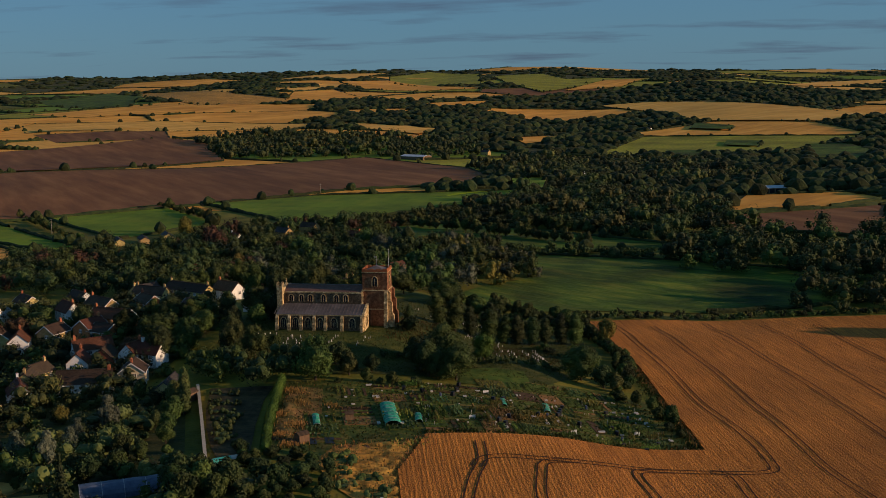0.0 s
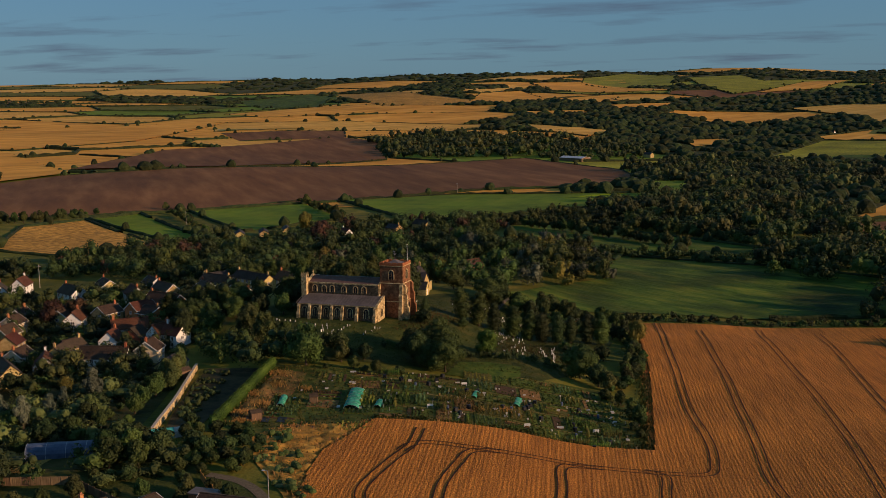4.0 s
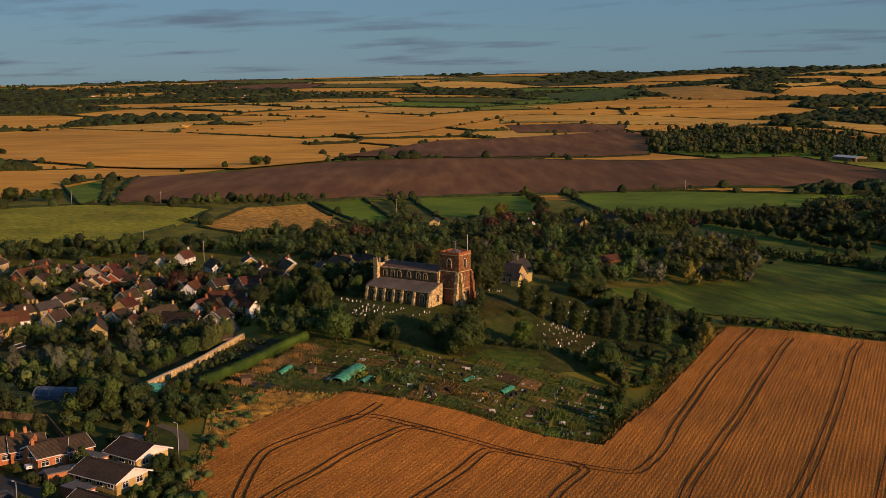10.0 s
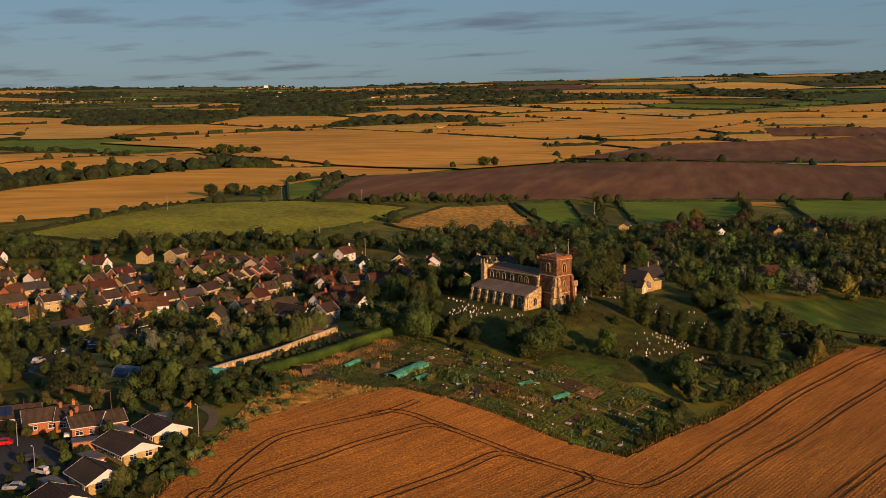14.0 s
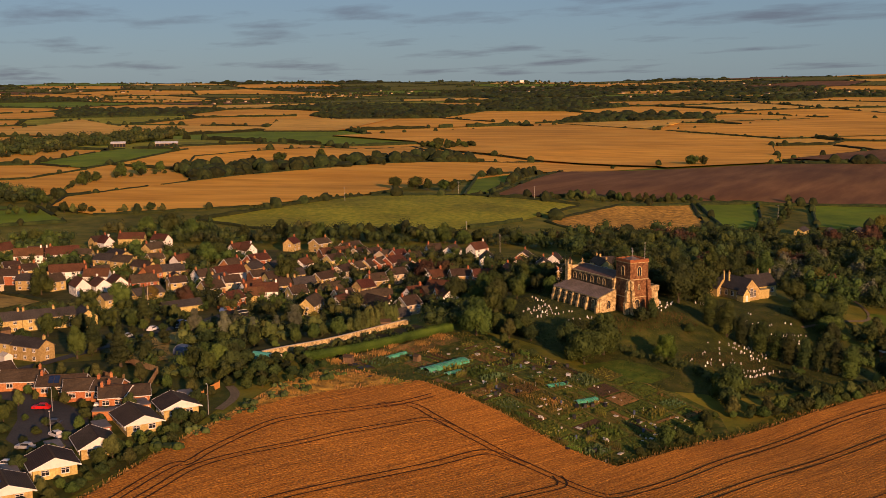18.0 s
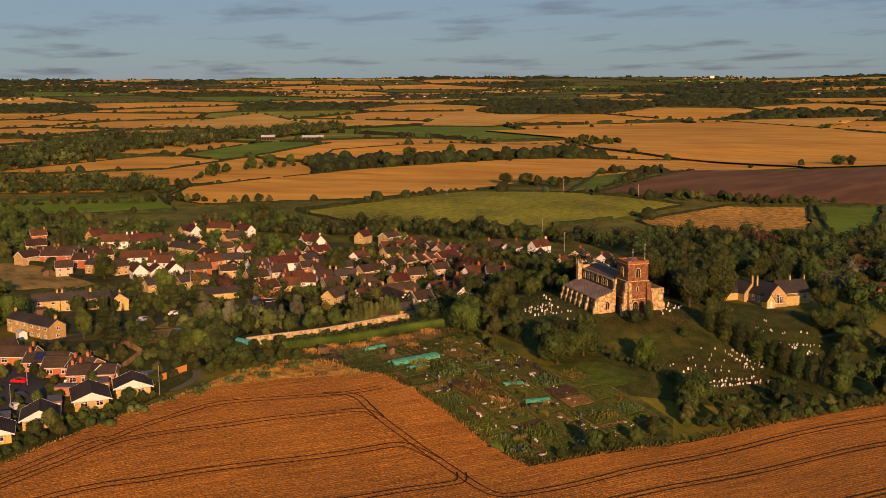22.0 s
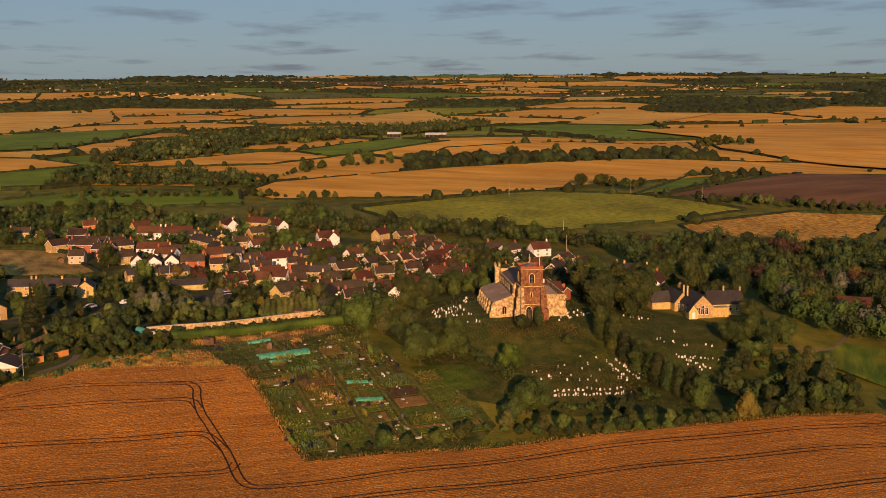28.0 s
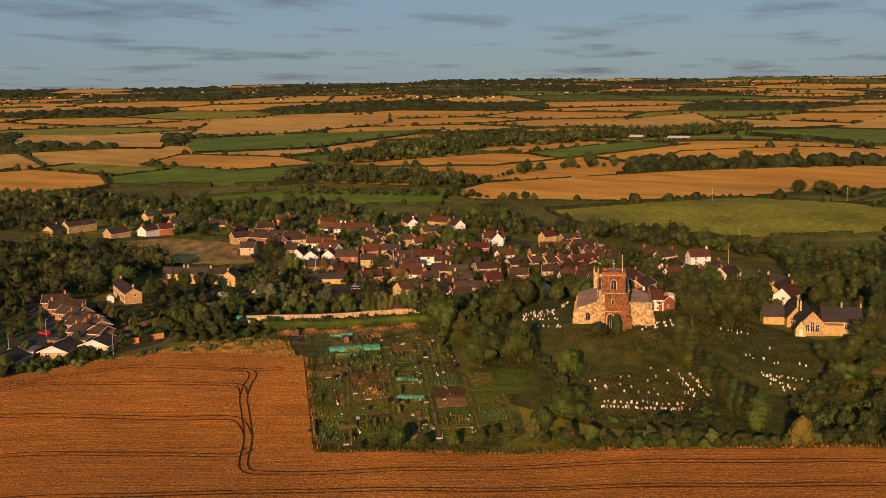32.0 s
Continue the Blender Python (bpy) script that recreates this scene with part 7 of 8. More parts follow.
EDGE_A = [(-27, 86), (-57, 77), (-86, 68)]
EDGE_B = [(-86, 68), (-79, 22), (-74, -8), (-67, -40), (-58, -82)]
EDGE_C = [(-27, 86), (-25, 109), (-30, 131), (-45, 153), (-64, 176), (-84, 200)]
M_DRY = leaf_material("dry_grass", (0.34, 0.215, 0.052), (0.47, 0.305, 0.080), 0.05)
M_BROWNWEED = leaf_material("brown_weed", (0.10, 0.068, 0.017), (0.21, 0.125, 0.034), 0.05)
M_BENT = leaf_material("bent_grass", (0.06, 0.052, 0.012), (0.11, 0.082, 0.02), 0.05)
M_WEEDLEAF = leaf_material("weed_leaf", (0.025, 0.045, 0.005), (0.095, 0.10, 0.015), 0.1)
FRINGE = [(-26, 88), (-10, 95), (-9, 106), (-16, 120), (-29, 134), (-46, 156), (-50, 157), (-31, 131), (-25.5, 109)]
tufts("dry_grass", along(EDGE_A, 14, 0.7, 0.3, 0.8, 0.5) + along(EDGE_B, 14, 0.8, 0.3, 0.8, 0.6) + along(EDGE_C, 12, 0.7, 0.3, 0.8, -0.6) + scatter(FRINGE, 4500, 0.5, 1.0), M_DRY, "tall dry golden grass along the crop edge", 0.17)
PLOTS = [(-28, 87), (-86, 69), (-78, 33), (-62, 24), (-46, 26), (-41, 37), (-30, 42), (-6, 48), (13, 55), (8, 86), (2, 104), (-12, 100)]
tufts("weeds", scatter(PLOTS, 5500, 0.15, 0.5) + scatter(FRINGE, 300, 0.3, 0.6) + along(EDGE_A, 6, 1.0, 0.3, 0.8, 2.0) + along(EDGE_B, 6, 1.0, 0.3, 0.8, 2.2), M_WEEDLEAF, "rank green weeds between the plots", 0.5)
tufts("dry_weeds", scatter([(10, 58), (7, 80), (3, 96), (-6, 94), (-2, 76), (2, 58)], 700, 0.2, 0.5) + scatter(PLOTS, 500, 0.15, 0.45), M_BROWNWEED, "dry orange-brown weeds on unused plots", 0.3)
def hummocks(poly, tall, mat, label, seed, step=0.7):
    """Matted tall grass: an uneven sheet of small humps, lower towards its rim."""
    rng = np.random.default_rng(seed)
    p = np.array(poly, float)
    x0, y0 = p.min(0)
    nx, ny = ((p.max(0) - p.min(0)) / step).astype(int) + 2
    rough = rng.random((nx, ny))
    soft = sum(np.roll(rough, (a, b), (0, 1)) for a in (-1, 0, 1) for b in (-1, 0, 1)) / 9
    lumps = np.clip((soft - 0.35) * 2.2, 0, 1) * 0.7 + rough * 0.3
    ids, vs, fs = {}, [], []
    for i in range(nx):
        for j in range(ny):
            x, y = x0 + (i + rng.uniform(-0.3, 0.3)) * step, y0 + (j + rng.uniform(-0.3, 0.3)) * step
            if inside(x, y, poly):
                ids[i, j] = len(vs)
                rim = all(inside(x + a, y + b, poly) for a, b in ((1, 0), (-1, 0), (0, 1), (0, -1)))
                vs.append((x, y, hz(x, y) + 0.14 + (tall * lumps[i, j] if rim else 0.0)))
    for i, j in ids:
        q = [(i, j), (i + 1, j), (i + 1, j + 1), (i, j + 1)]
        if all(k in ids for k in q):
            fs.append(tuple(ids[k] for k in q))
    return tagged(mesh_object("matted_grass", vs, fs, mat, smooth=True), label, "grass", kind="stuff")


hummocks(FRINGE, 0.85, M_ROUGH, "matted tall golden grass at the field edge", 11)
hummocks([(10, 58), (8, 76), (4, 94), (-1, 94), (3, 76), (5, 58)], 0.7, M_WEED, "matted brown weeds below the hedge", 12)
# clumps of tall dead grass on the unused plots below the hedge
clumps_ = []
for cx, cy, r_, n_ in ((8, 62, 2.6, 260), (5, 70, 2.2, 200), (6.5, 78, 1.8, 160), (2, 84, 2.4, 220), (3, 92, 2.0, 200), (-3, 70, 1.6, 110), (-1, 98, 2.2, 180), (-50, 61, 2.0, 130), (-45, 66, 1.6, 90)):
    clumps_ += [(cx + rnd.gauss(0, r_ * 0.6), cy + rnd.gauss(0, r_ * 0.6), rnd.uniform(0.35, 0.85)) for _ in range(n_)]
tufts("dead_grass", clumps_, M_DRY, "clumps of tall golden dead grass on unused plots", 0.18)
tufts("yard_grass", scatter([(-53, 3), (-49, -21), (-28, -22), (-30, 6)], 1600, 0.12, 0.3) + scatter([(-14, 14), (-4, 14), (-5, -14), (-16, -14)], 700, 0.15, 0.5), M_BENT, "long dry grass among graves", 0.35)
tufts("yard_weeds", scatter([(-58, 2), (-50, 22), (-28, 32), (5, 44), (30, 38), (42, 5), (38, -28), (16, -46), (-8, -64), (-40, -62), (-56, -40)], 9000, 0.1, 0.35), M_WEEDLEAF, "uneven tufts of churchyard grass", 0.4)

# ---------------- clipped hedge, long stone wall, fences ----------------
def hedge(line, w, h, mat, label, seed, rough=0.18):
    pts = smooth_line(line, 5)
    rng = np.random.default_rng(seed)
    lob = []
    ln = 0
    for a, b in zip(pts, pts[1:]):
        d = (b - a).length
        ln += d
        n = max(1, int(d / (w * 0.16)))
        for k in range(n):
            c = a + (b - a) * (k / n)
            lob.append((c.x, c.y, hz(c.x, c.y) + h * 0.48, w * 0.58, w * 0.58, h * 0.54 * rng.uniform(1 - rough, 1 + rough)))
    vs, fs = leaves(lob, int(ln * (w + 2 * h) * 34), 0.26, rng, core=0.78)
    ob = mesh_object("hedge", vs, fs, mat)
    return tagged(ob, label, "hedge")


hedge([(12.5, 56), (10, 70), (7, 86), (4, 98), (2, 106)], 1.8, 2.9, M_LEAF_LAWN, "long clipped green hedge", 41, 0.05)
wall = new("stone_wall")
tagged(wall, "long cream stone garden wall lit by the sun", "wall")
wl_pts = smooth_line([(11, 114.5), (16, 101.5), (21.2, 88), (26.4, 74.7), (31.8, 61)], 4)
M_COPING = material("pale_coping", [(0.42, 0.35, 0.25), (0.55, 0.47, 0.36)], 2.0, bump=0.02)
for k, (a, b) in enumerate(zip(wl_pts, wl_pts[1:])):
    d = (b - a).normalized()
    nr = Vector((-d.y, d.x)) * 0.25
    for nm, mt, z0, z1, e in (("wall_panel", M_STONE, -1.0, 1.55, 1.0), ("coping", M_COPING, 1.55, 1.7, 1.35)):
        q = [a - nr * e, b - nr * e, b + nr * e, a + nr * e]
        v = [(p.x, p.y, hz(p.x, p.y) + z0) for p in q] + [(p.x, p.y, hz(p.x, p.y) + z1) for p in q]
        part(nm, (v, [(3, 2, 1, 0), (4, 5, 6, 7), (0, 1, 5, 4), (1, 2, 6, 5), (2, 3, 7, 6), (3, 0, 4, 7)]), mt, wall)

def board_fence(p, q, h, mat, label, gap=0.0):
    root = new("fence")
    tagged(root, label, "fence")
    p, q = Vector(p), Vector(q)
    n = max(1, int((q - p).length / 1.8))
    ang = math.degrees(math.atan2(q.y - p.y, q.x - p.x))
    ln = (q - p).length / n
    pv_, pf_ = [], []
    for i in range(20):                      # boards lap one over the other
        x_, y_ = 0.05 + (ln - 0.1) * (i // 2 + (i % 2) * 0.96) / 10, 0.02 if (i // 2) % 2 else -0.01
        pv_ += [(x_, y_ - 0.03, 0.05), (x_, y_ - 0.03, h), (x_, y_ + 0.01, h), (x_, y_ + 0.01, 0.05)]
    for i in range(19):
        pf_ += [(4 * i + k, 4 * i + 4 + k, 4 * i + 4 + (k + 1) % 4, 4 * i + (k + 1) % 4) for k in range(4)]
    pan = mesh_of("panel", (pv_, pf_), mat)
    pst = mesh_of("fence_post", blocks((-0.06, 0.06, -0.06, 0.06, -0.5, h + 0.12)), mat)
    for k in range(n + 1):
        c = p + (q - p) * (k / n)
        shared("fence_post", pst, root, pose(c.x, c.y, hz(c.x, c.y)))
        if k < n:
            shared("panel", pan, root, pose(c.x, c.y, hz(c.x, c.y), 0, 0, ang))


board_fence((-20, 143), (-16.5, 138.5), 1.8, M_ORANGE, "orange stained timber fence by the bungalow")
board_fence((-15, 137.5), (-11, 133), 1.8, M_ORANGE, "orange stained timber fence beside the lane")
board_fence((-6, 150), (10, 143), 1.7, M_TIMBER, "weathered brown garden fence")
board_fence((10, 143), (26, 148), 1.7, M_TIMBER, "weathered brown garden fence behind bungalows")
board_fence((8, 152), (20, 160), 1.7, M_TIMBER, "weathered brown fence between gardens")

# ---------------- the bungalow estate: road, lane, cars, lamp posts ----------------
def road(name, line, wide, mat, lift, label, kind="structure"):
    g = ([], [])
    ribbon(*g, smooth_line(line, 6), 0, wide, lift)
    return tagged(mesh_object(name, *g, mat), label, "road", kind=kind)


road("road", [(-75, 215), (-45, 185), (-24, 170), (-8, 170), (12, 180), (45, 205)], 5.5, M_ROAD, 0.16, "narrow asphalt estate road")
sheet("turning_area", [(6, 178), (4, 172.5), (-9, 168.5), (-17, 165.5), (-24, 172), (-29, 182), (-22, 184), (-10, 180)], M_ROAD, 0.19, "worn asphalt turning area of the estate", "road", step=4)
road("lane", [(-27, 138), (-22, 133.5), (-17, 131), (-11, 130.5)], 2.2, M_PATH, 0.15, "curving gravel lane by the field")
road("path", [(20, -114), (-8, -94), (-13, -77), (-16, -55)], 1.1, M_PATH, 0.2, "worn churchyard path")
sheet("estate_gardens", [(-90, 225), (-75, 197), (-50, 163), (-36, 147), (-20, 132), (0, 130), (30, 140), (50, 200), (0, 230)], M_YARD, 0.10, "mown and shaded garden grass round the bungalows", "grass", step=6)
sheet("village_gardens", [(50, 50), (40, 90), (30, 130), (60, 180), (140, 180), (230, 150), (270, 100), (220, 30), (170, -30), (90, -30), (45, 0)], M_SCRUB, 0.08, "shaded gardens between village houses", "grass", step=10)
road("road", [(20, 200), (50, 150), (70, 128), (95, 100), (120, 88), (150, 95), (190, 118), (240, 120)], 4, M_ROAD, 0.22, "village street")
road("road", [(120, 88), (115, 66), (118, 40), (130, 15), (120, -15)], 4.5, M_ROAD, 0.24, "village side street")
M_TYRE = material("tyre_rubber", [(0.02, 0.02, 0.02), (0.035, 0.035, 0.035)], 5.0)


def car(x, y, turn, colour, label):
    mt = material("car_paint", [colour, tuple(min(1, c * 1.15) for c in colour)], 0.5, rough=0.3)
    root = new("car")
    root.matrix_basis = pose(x, y, hz(x, y) + 0.2, 0, 0, turn)
    tagged(root, label, "car", "parked cars")
    vs, fs = [], []
    box(vs, fs, -2.1, 2.1, -0.86, 0.86, 0.28, 0.85, (0.08, 0.1, 0.06, 0.06))
    box(vs, fs, -1.5, 1.0, -0.8, 0.8, 0.85, 1.42, (0.35, 0.55, 0.16, 0.16))
    part("body", (vs, fs), mt, root)
    part("glasshouse", blocks((-1.42, 0.88, -0.79, 0.79, 0.88, 1.36, (0.28, 0.47, 0.12, 0.12))), M_GLASS, root)
    for wx in (-1.3, 1.35):
        for wy in (-0.84, 0.66):
            wv_, wf_ = [], []
            limb(wv_, wf_, (wx, wy, 0.31), (wx, wy + 0.18, 0.31), 0.31, 0.31, 12)
            part("wheel", (wv_, wf_), M_TYRE, root)


for x, y, t, c, lb in ((-5, 174, 60, (0.55, 0.02, 0.02), "small bright red parked car"), (14, 170, 80, (0.6, 0.62, 0.65), "silver grey parked car on a drive"),
                       (-11, 161, 70, (0.75, 0.75, 0.75), "white car parked by a bungalow"), (-17, 164, 65, (0.08, 0.10, 0.14), "dark blue car parked on a drive"),
                       (-26, 174, 20, (0.5, 0.5, 0.52), "grey car parked beside the road"), (-38, 186, 60, (0.7, 0.7, 0.72), "white car parked beside a hedge"),
                       (62, 140, 120, (0.3, 0.31, 0.33), "grey car parked in the village"), (118, 55, 80, (0.5, 0.02, 0.02), "red car parked in a village yard"),
                       (123, 30, 100, (0.7, 0.7, 0.7), "white car parked in a side street"), (147, 100, 20, (0.1, 0.12, 0.2), "dark car parked on the street")):
    car(x, y, t, c, lb)


def post_lamp(x, y, h, label, name="lamp_post", arm=True):
    root = new(name)
    root.location = (x, y, hz(x, y))
    tagged(root, label, "pole")
    v, f = [], []
    limb(v, f, (0, 0, -0.3), (0, 0, h), 0.11, 0.07, 8)
    part("pole", (v, f), M_METAL if arm else M_PALE, root)
    if arm:
        v, f = [], []
        limb(v, f, (0, 0, h), (0.7, 0, h + 0.1), 0.05, 0.04, 6)
        part("arm", (v, f), M_METAL, root)
        part("lantern", blocks((0.6, 1.15, -0.12, 0.12, h + 0.02, h + 0.16, (.04,) * 4)), M_WHITE, root)
    else:
        part("crossarm", blocks((-0.9, 0.9, -0.06, 0.06, h - 0.6, h - 0.46)), M_PALE, root)


for x, y, h, lb in ((-29, 141, 7.0, "tall pale street lamp post beside the lane"), (-8, 172, 5.5, "street lamp post on the estate"), (-25, 175, 5.5, "street lamp post by the road")):
    post_lamp(x, y, h, lb)
for x, y in ((376, -62), (330, -172), (372, -140), (150, -538), (250, -300), (215, -60), (165, -50), (60, 190), (120, 120)):
    post_lamp(x, y, 9, "tall wooden power pole in a field", "power_pole", False)

# polytunnel, green hut, greenhouse
tun = new("polytunnel")
tun.matrix_basis = pose(21, 129, hz(21, 129), 0, 0, 28) @ Matrix.Diagonal((0.95, 0.85, 0.85, 1))
tagged(tun, "long blue-grey plastic polytunnel in a garden", "polytunnel")
tv, tf = [], []
for i in range(9):
    for j in range(11):
        t = math.pi * j / 10
        tv.append((-8 + 2 * i, -3.2 * math.cos(t), 2.9 * math.sin(t) ** 0.8 * (1 if i % 2 else 0.97)))
for i in range(8):
    for j in range(10):
        a = i * 11 + j
        tf.append((a, a + 1, a + 12, a + 11))
tf += [tuple(range(10, -1, -1)), tuple(range(88, 99))]
part("cover", (tv, tf), M_BLUE, tun)
for i in range(0, 9, 2):
    part("hoop", tube([(a[0], a[1] * 1.01, a[2] * 1.012) for a in tv[i * 11:i * 11 + 11]], 0.05), M_METAL, tun)
hut = new("green_tunnel_hut")
hut.matrix_basis = pose(8.5, 115, hz(8.5, 115), 0, 0, 35)
tagged(hut, "low garden frame covered in green and white sheets", "garden frame")
hv, hf = [], []
for i in range(6):
    for j in range(7):
        t = math.pi * j / 6
        hv.append((-3.2 + 1.3 * i, -1.3 * math.cos(t), 1.9 * math.sin(t) ** 0.7))
for i in range(5):
    for j in range(6):
        hf.append((i * 7 + j, i * 7 + j + 1, i * 7 + j + 8, i * 7 + j + 7))
hf += [tuple(range(6, -1, -1)), tuple(range(35, 42))]
M_TEAL = material("teal_sheet", [(0.03, 0.28, 0.24), (0.09, 0.42, 0.36)], 1.0, rough=0.5, bump=0.03)
part("green_cover", (hv, hf), M_TEAL, hut)
part("white_cover", ([(x * 0.4 - 3.9, y * 1.02, z * 1.02) for x, y, z in hv], hf), M_PALE, hut)
for gx, gy, gt in ((52, 110, 20), (66, 122, 60), (88, 96, 100), (230, 66, 30)):
    gh = new("greenhouse")
    gh.matrix_basis = pose(gx, gy, hz(gx, gy), 0, 0, gt)
    tagged(gh, "small white-framed garden greenhouse", "greenhouse")
    gabled(gh, -1.8, 1.8, -1.2, 1.2, 1.6, 2.3, "x", M_GLASS, M_GLASS, 0.02, 0.03)
    part("frame", blocks(*[(x - 0.03, x + 0.03, -1.26, -1.2, 0, 1.6) for x in (-1.8, -0.9, 0, 0.9, 1.8)], (-1.85, 1.85, -0.05, 0.05, 2.3, 2.4), (-1.85, 1.85, -1.28, -1.2, 1.55, 1.65), (-1.85, 1.85, 1.2, 1.28, 1.55, 1.65)), M_WHITE, gh)

# ---------------- trees close by ----------------
KEEP = HOUSE_SPOTS
plant(ROUND, -31.5, 11.5, 1.05)
row([(-12, -17), (-22, -21.5), (-32, -26.5), (-44, -30.5), (-58, -35)], 3.9, YEW, 1.1, 1.35, 0.5)
# the copse between allotments and church
for x, y, pr, s in ((-22, 26, OAK[0], 0.9), (-17, 31, OAK[1], 0.85), (-27, 36, OAK[1], 0.85), (-20, 36, OAK[2], 0.7), (5.5, 51.5, OAK[0], 0.95),
                    (6, -23, OAK[2], 1.0), (11, -35, OAK[0], 1.1), (19, -29, OAK[1], 0.95), (31, -46, LIME[1], 0.8), (24, -22, LIME[0], 0.8), (-22, -60, OAK[1], 0.6), (-27, -57, OAK[2], 0.55), (-20, -66, SMALL[0], 1.2),
                    (0, 41, SMALL[0], 0.9), (-6, 40, SMALL[2], 0.9), (6, 44, SMALL[0], 1.0), (-10, 4, BUSHY[0], 1.5), (-9, -1, YEW[0], 0.75), (-18.5, -7.5, BUSHY[1], 1.1),
                    (30, -30, OAK[2], 0.95), (38, -38, OAK[0], 1.0), (36, -24, LIME[1], 0.8), (26, -34, OAK[1], 0.85), (46, -32, LIME[0], 0.9), (44, -46, OAK[2], 1.0),
                    (-9, -66, OAK[1], 0.75), (-13, -70, OAK[0], 0.65), (-65, -43, YELLOW, 0.75), (-58, 12, OAK[1], 0.9), (-64, 17, SMALL[2], 1.1),
                    (20, -97, YELLOW, 1.05), (30, -104, OAK[0], 0.8), (170, -301, YELLOW, 1.1), (7, 128, SMALL[0], 1.0), (9, 123, SMALL[2], 1.0), (3, 132, SMALL[0], 0.9), (2, 126, SMALL[2], 0.9), (5, 121, BUSHY[0], 1.2), (90, 128, FIR, 0.9), (46, 152, FIR, 0.95), (40, 158, LIME[0], 0.6), (130, 95, FIR, 0.9),
                    (39, 95, SILVER, 0.9), (44, 99, SILVER, 0.6), (56, 82, YELLOW, 0.5), (125, 118, YELLOW, 0.7), (115, 108, COPPER, 0.7), (110, 16, COPPER, 0.8), (104, 10, COPPER, 0.75), (140, 62, OAK[0], 0.9), (146, 58, OAK[1], 0.9),
                    (205, 70, OAK[1], 0.8), (200, 76, OAK[0], 0.75), (120, 130, OAK[0], 0.8), (160, 150, OAK[0], 0.8), (62, 30, COPPER, 0.6), (52, 34, OAK[2], 0.7), (47, 26, OAK[0], 0.7), (60, 15, OAK[1], 0.7), (54, 5, LIME[0], 0.6)):
    plant(pr, x, y, s)
for k in range(9):
    plant(POPLAR, 34 - k * 0.7 + rnd.uniform(-.5, .5), 64 + k * 1.9, rnd.uniform(0.7, 0.95))
# boundary scrub between churchyard and wheat
row([(-64, 26), (-70, 12), (-68, -6), (-66, -24), (-61, -42), (-55, -62), (-50, -78)], 4.0, SMALL + BUSHY, 0.5, 0.85, 1.6)
row([(-68, 22), (-72, 6), (-70, -18), (-63, -42), (-57, -62), (-54, -78)], 3.4, BUSHY, 0.7, 1.1, 0.8)
row([(-82, 62), (-78, 46), (-75, 34), (-66, 27)], 4.2, BUSHY + SMALL[:1], 0.6, 1.1, 1.2)
woodland([(-54, -86), (-90, -99), (-122, -107), (-185, -116), (-187, -121), (-122, -112), (-90, -104), (-54, -92)], 2.6, M_LEAF_DARK, 130, 0.5, 2.8, 95, "thick hedge between meadow and wheat", kinds=[M_LEAF_DARK, M_LEAF])
wood([(-58, -58), (-45, -60), (-22, -76), (-34, -88), (-52, -80)], 5.0, SMALL + BUSHY, 0.8, 1.3)
# gardens north of the wall and along the lane
row([(8, 104), (2, 114), (-8, 124)], 3.5, BUSHY, 0.7, 1.1, 1.0)
wood([(30, 134), (30, 142), (50, 132), (60, 110), (44, 84), (36, 92), (32, 112), (30, 122)], 4.4, SMALL + BUSHY + [SILVER], 0.45, 0.85, keep=KEEP + [(21, 129, 9), (33, 140, 8), (38, 136, 7)])
wood([(-14, 133), (8, 142), (4, 128), (-8, 126)], 4.0, BUSHY, 0.5, 0.9)
wood([(-6, 44), (4, 46), (20, 46), (30, 36), (22, 30), (2, 34)], 4.2, SMALL + BUSHY, 0.6, 1.0)
wood([(-8, 104), (2, 102), (6, 114), (-6, 126), (-18, 128), (-14, 114)], 3.3, BUSHY, 0.6, 1.0)
wood([(16, 110), (24, 92), (36, 62), (46, 62), (40, 90), (28, 116)], 4.5, SMALL[:2] + BUSHY, 0.6, 1.0, keep=KEEP)
wood([(50, 130), (62, 112), (90, 112), (96, 128), (72, 140), (60, 160), (30, 152), (36, 140)], 5.6, SMALL + BUSHY, 0.45, 0.9, keep=KEEP + [(50, 132, 9)])
woodland([(46, 60), (60, 90), (95, 95), (110, 110), (140, 100), (120, 70), (90, 66), (70, 50)], 5.4, M_LEAF, 300, 0.65, 4.6, 83, "garden shrubs and small trees behind village houses", [(a, b, c * 0.8) for a, b, c in KEEP])
NEARER = [(a, b, c * 0.8) for a, b, c in KEEP]
woodland([(46, 48), (60, 70), (150, 60), (200, 40), (190, -10), (120, -40), (60, -30), (48, 0)], 7.0, M_LEAF, 300, 0.75, 5.0, 81, "garden trees and shrubs between village houses", NEARER)
woodland([(150, 100), (166, 138), (240, 150), (270, 100), (230, 60), (180, 60)], 7.5, M_LEAF, 280, 0.75, 4.8, 82, "garden trees and shrubs between village houses", NEARER)
wood([(-52, 165), (-40, 150), (-20, 134), (10, 150), (50, 200), (0, 225), (-40, 200)], 4.6, BUSHY + SMALL, 0.4, 0.8, keep=KEEP + [(-5, 174, 5), (-18, 170, 4), (-12, 171, 4)])
row([(-29, 141), (-45, 160), (-64, 184), (-84, 210)], 3.2, BUSHY, 0.5, 1.0, 1.0)
row([(-27, 143), (-43, 163), (-62, 187)], 4.5, BUSHY + SMALL, 0.5, 0.8, 1.2)
woodland([(20, 210), (60, 185), (140, 190), (150, 225), (190, 265), (180, 300), (60, 290)], 7.5, M_LEAF, 260, 1.0, 8, 71, "trees and scrub behind the estate")
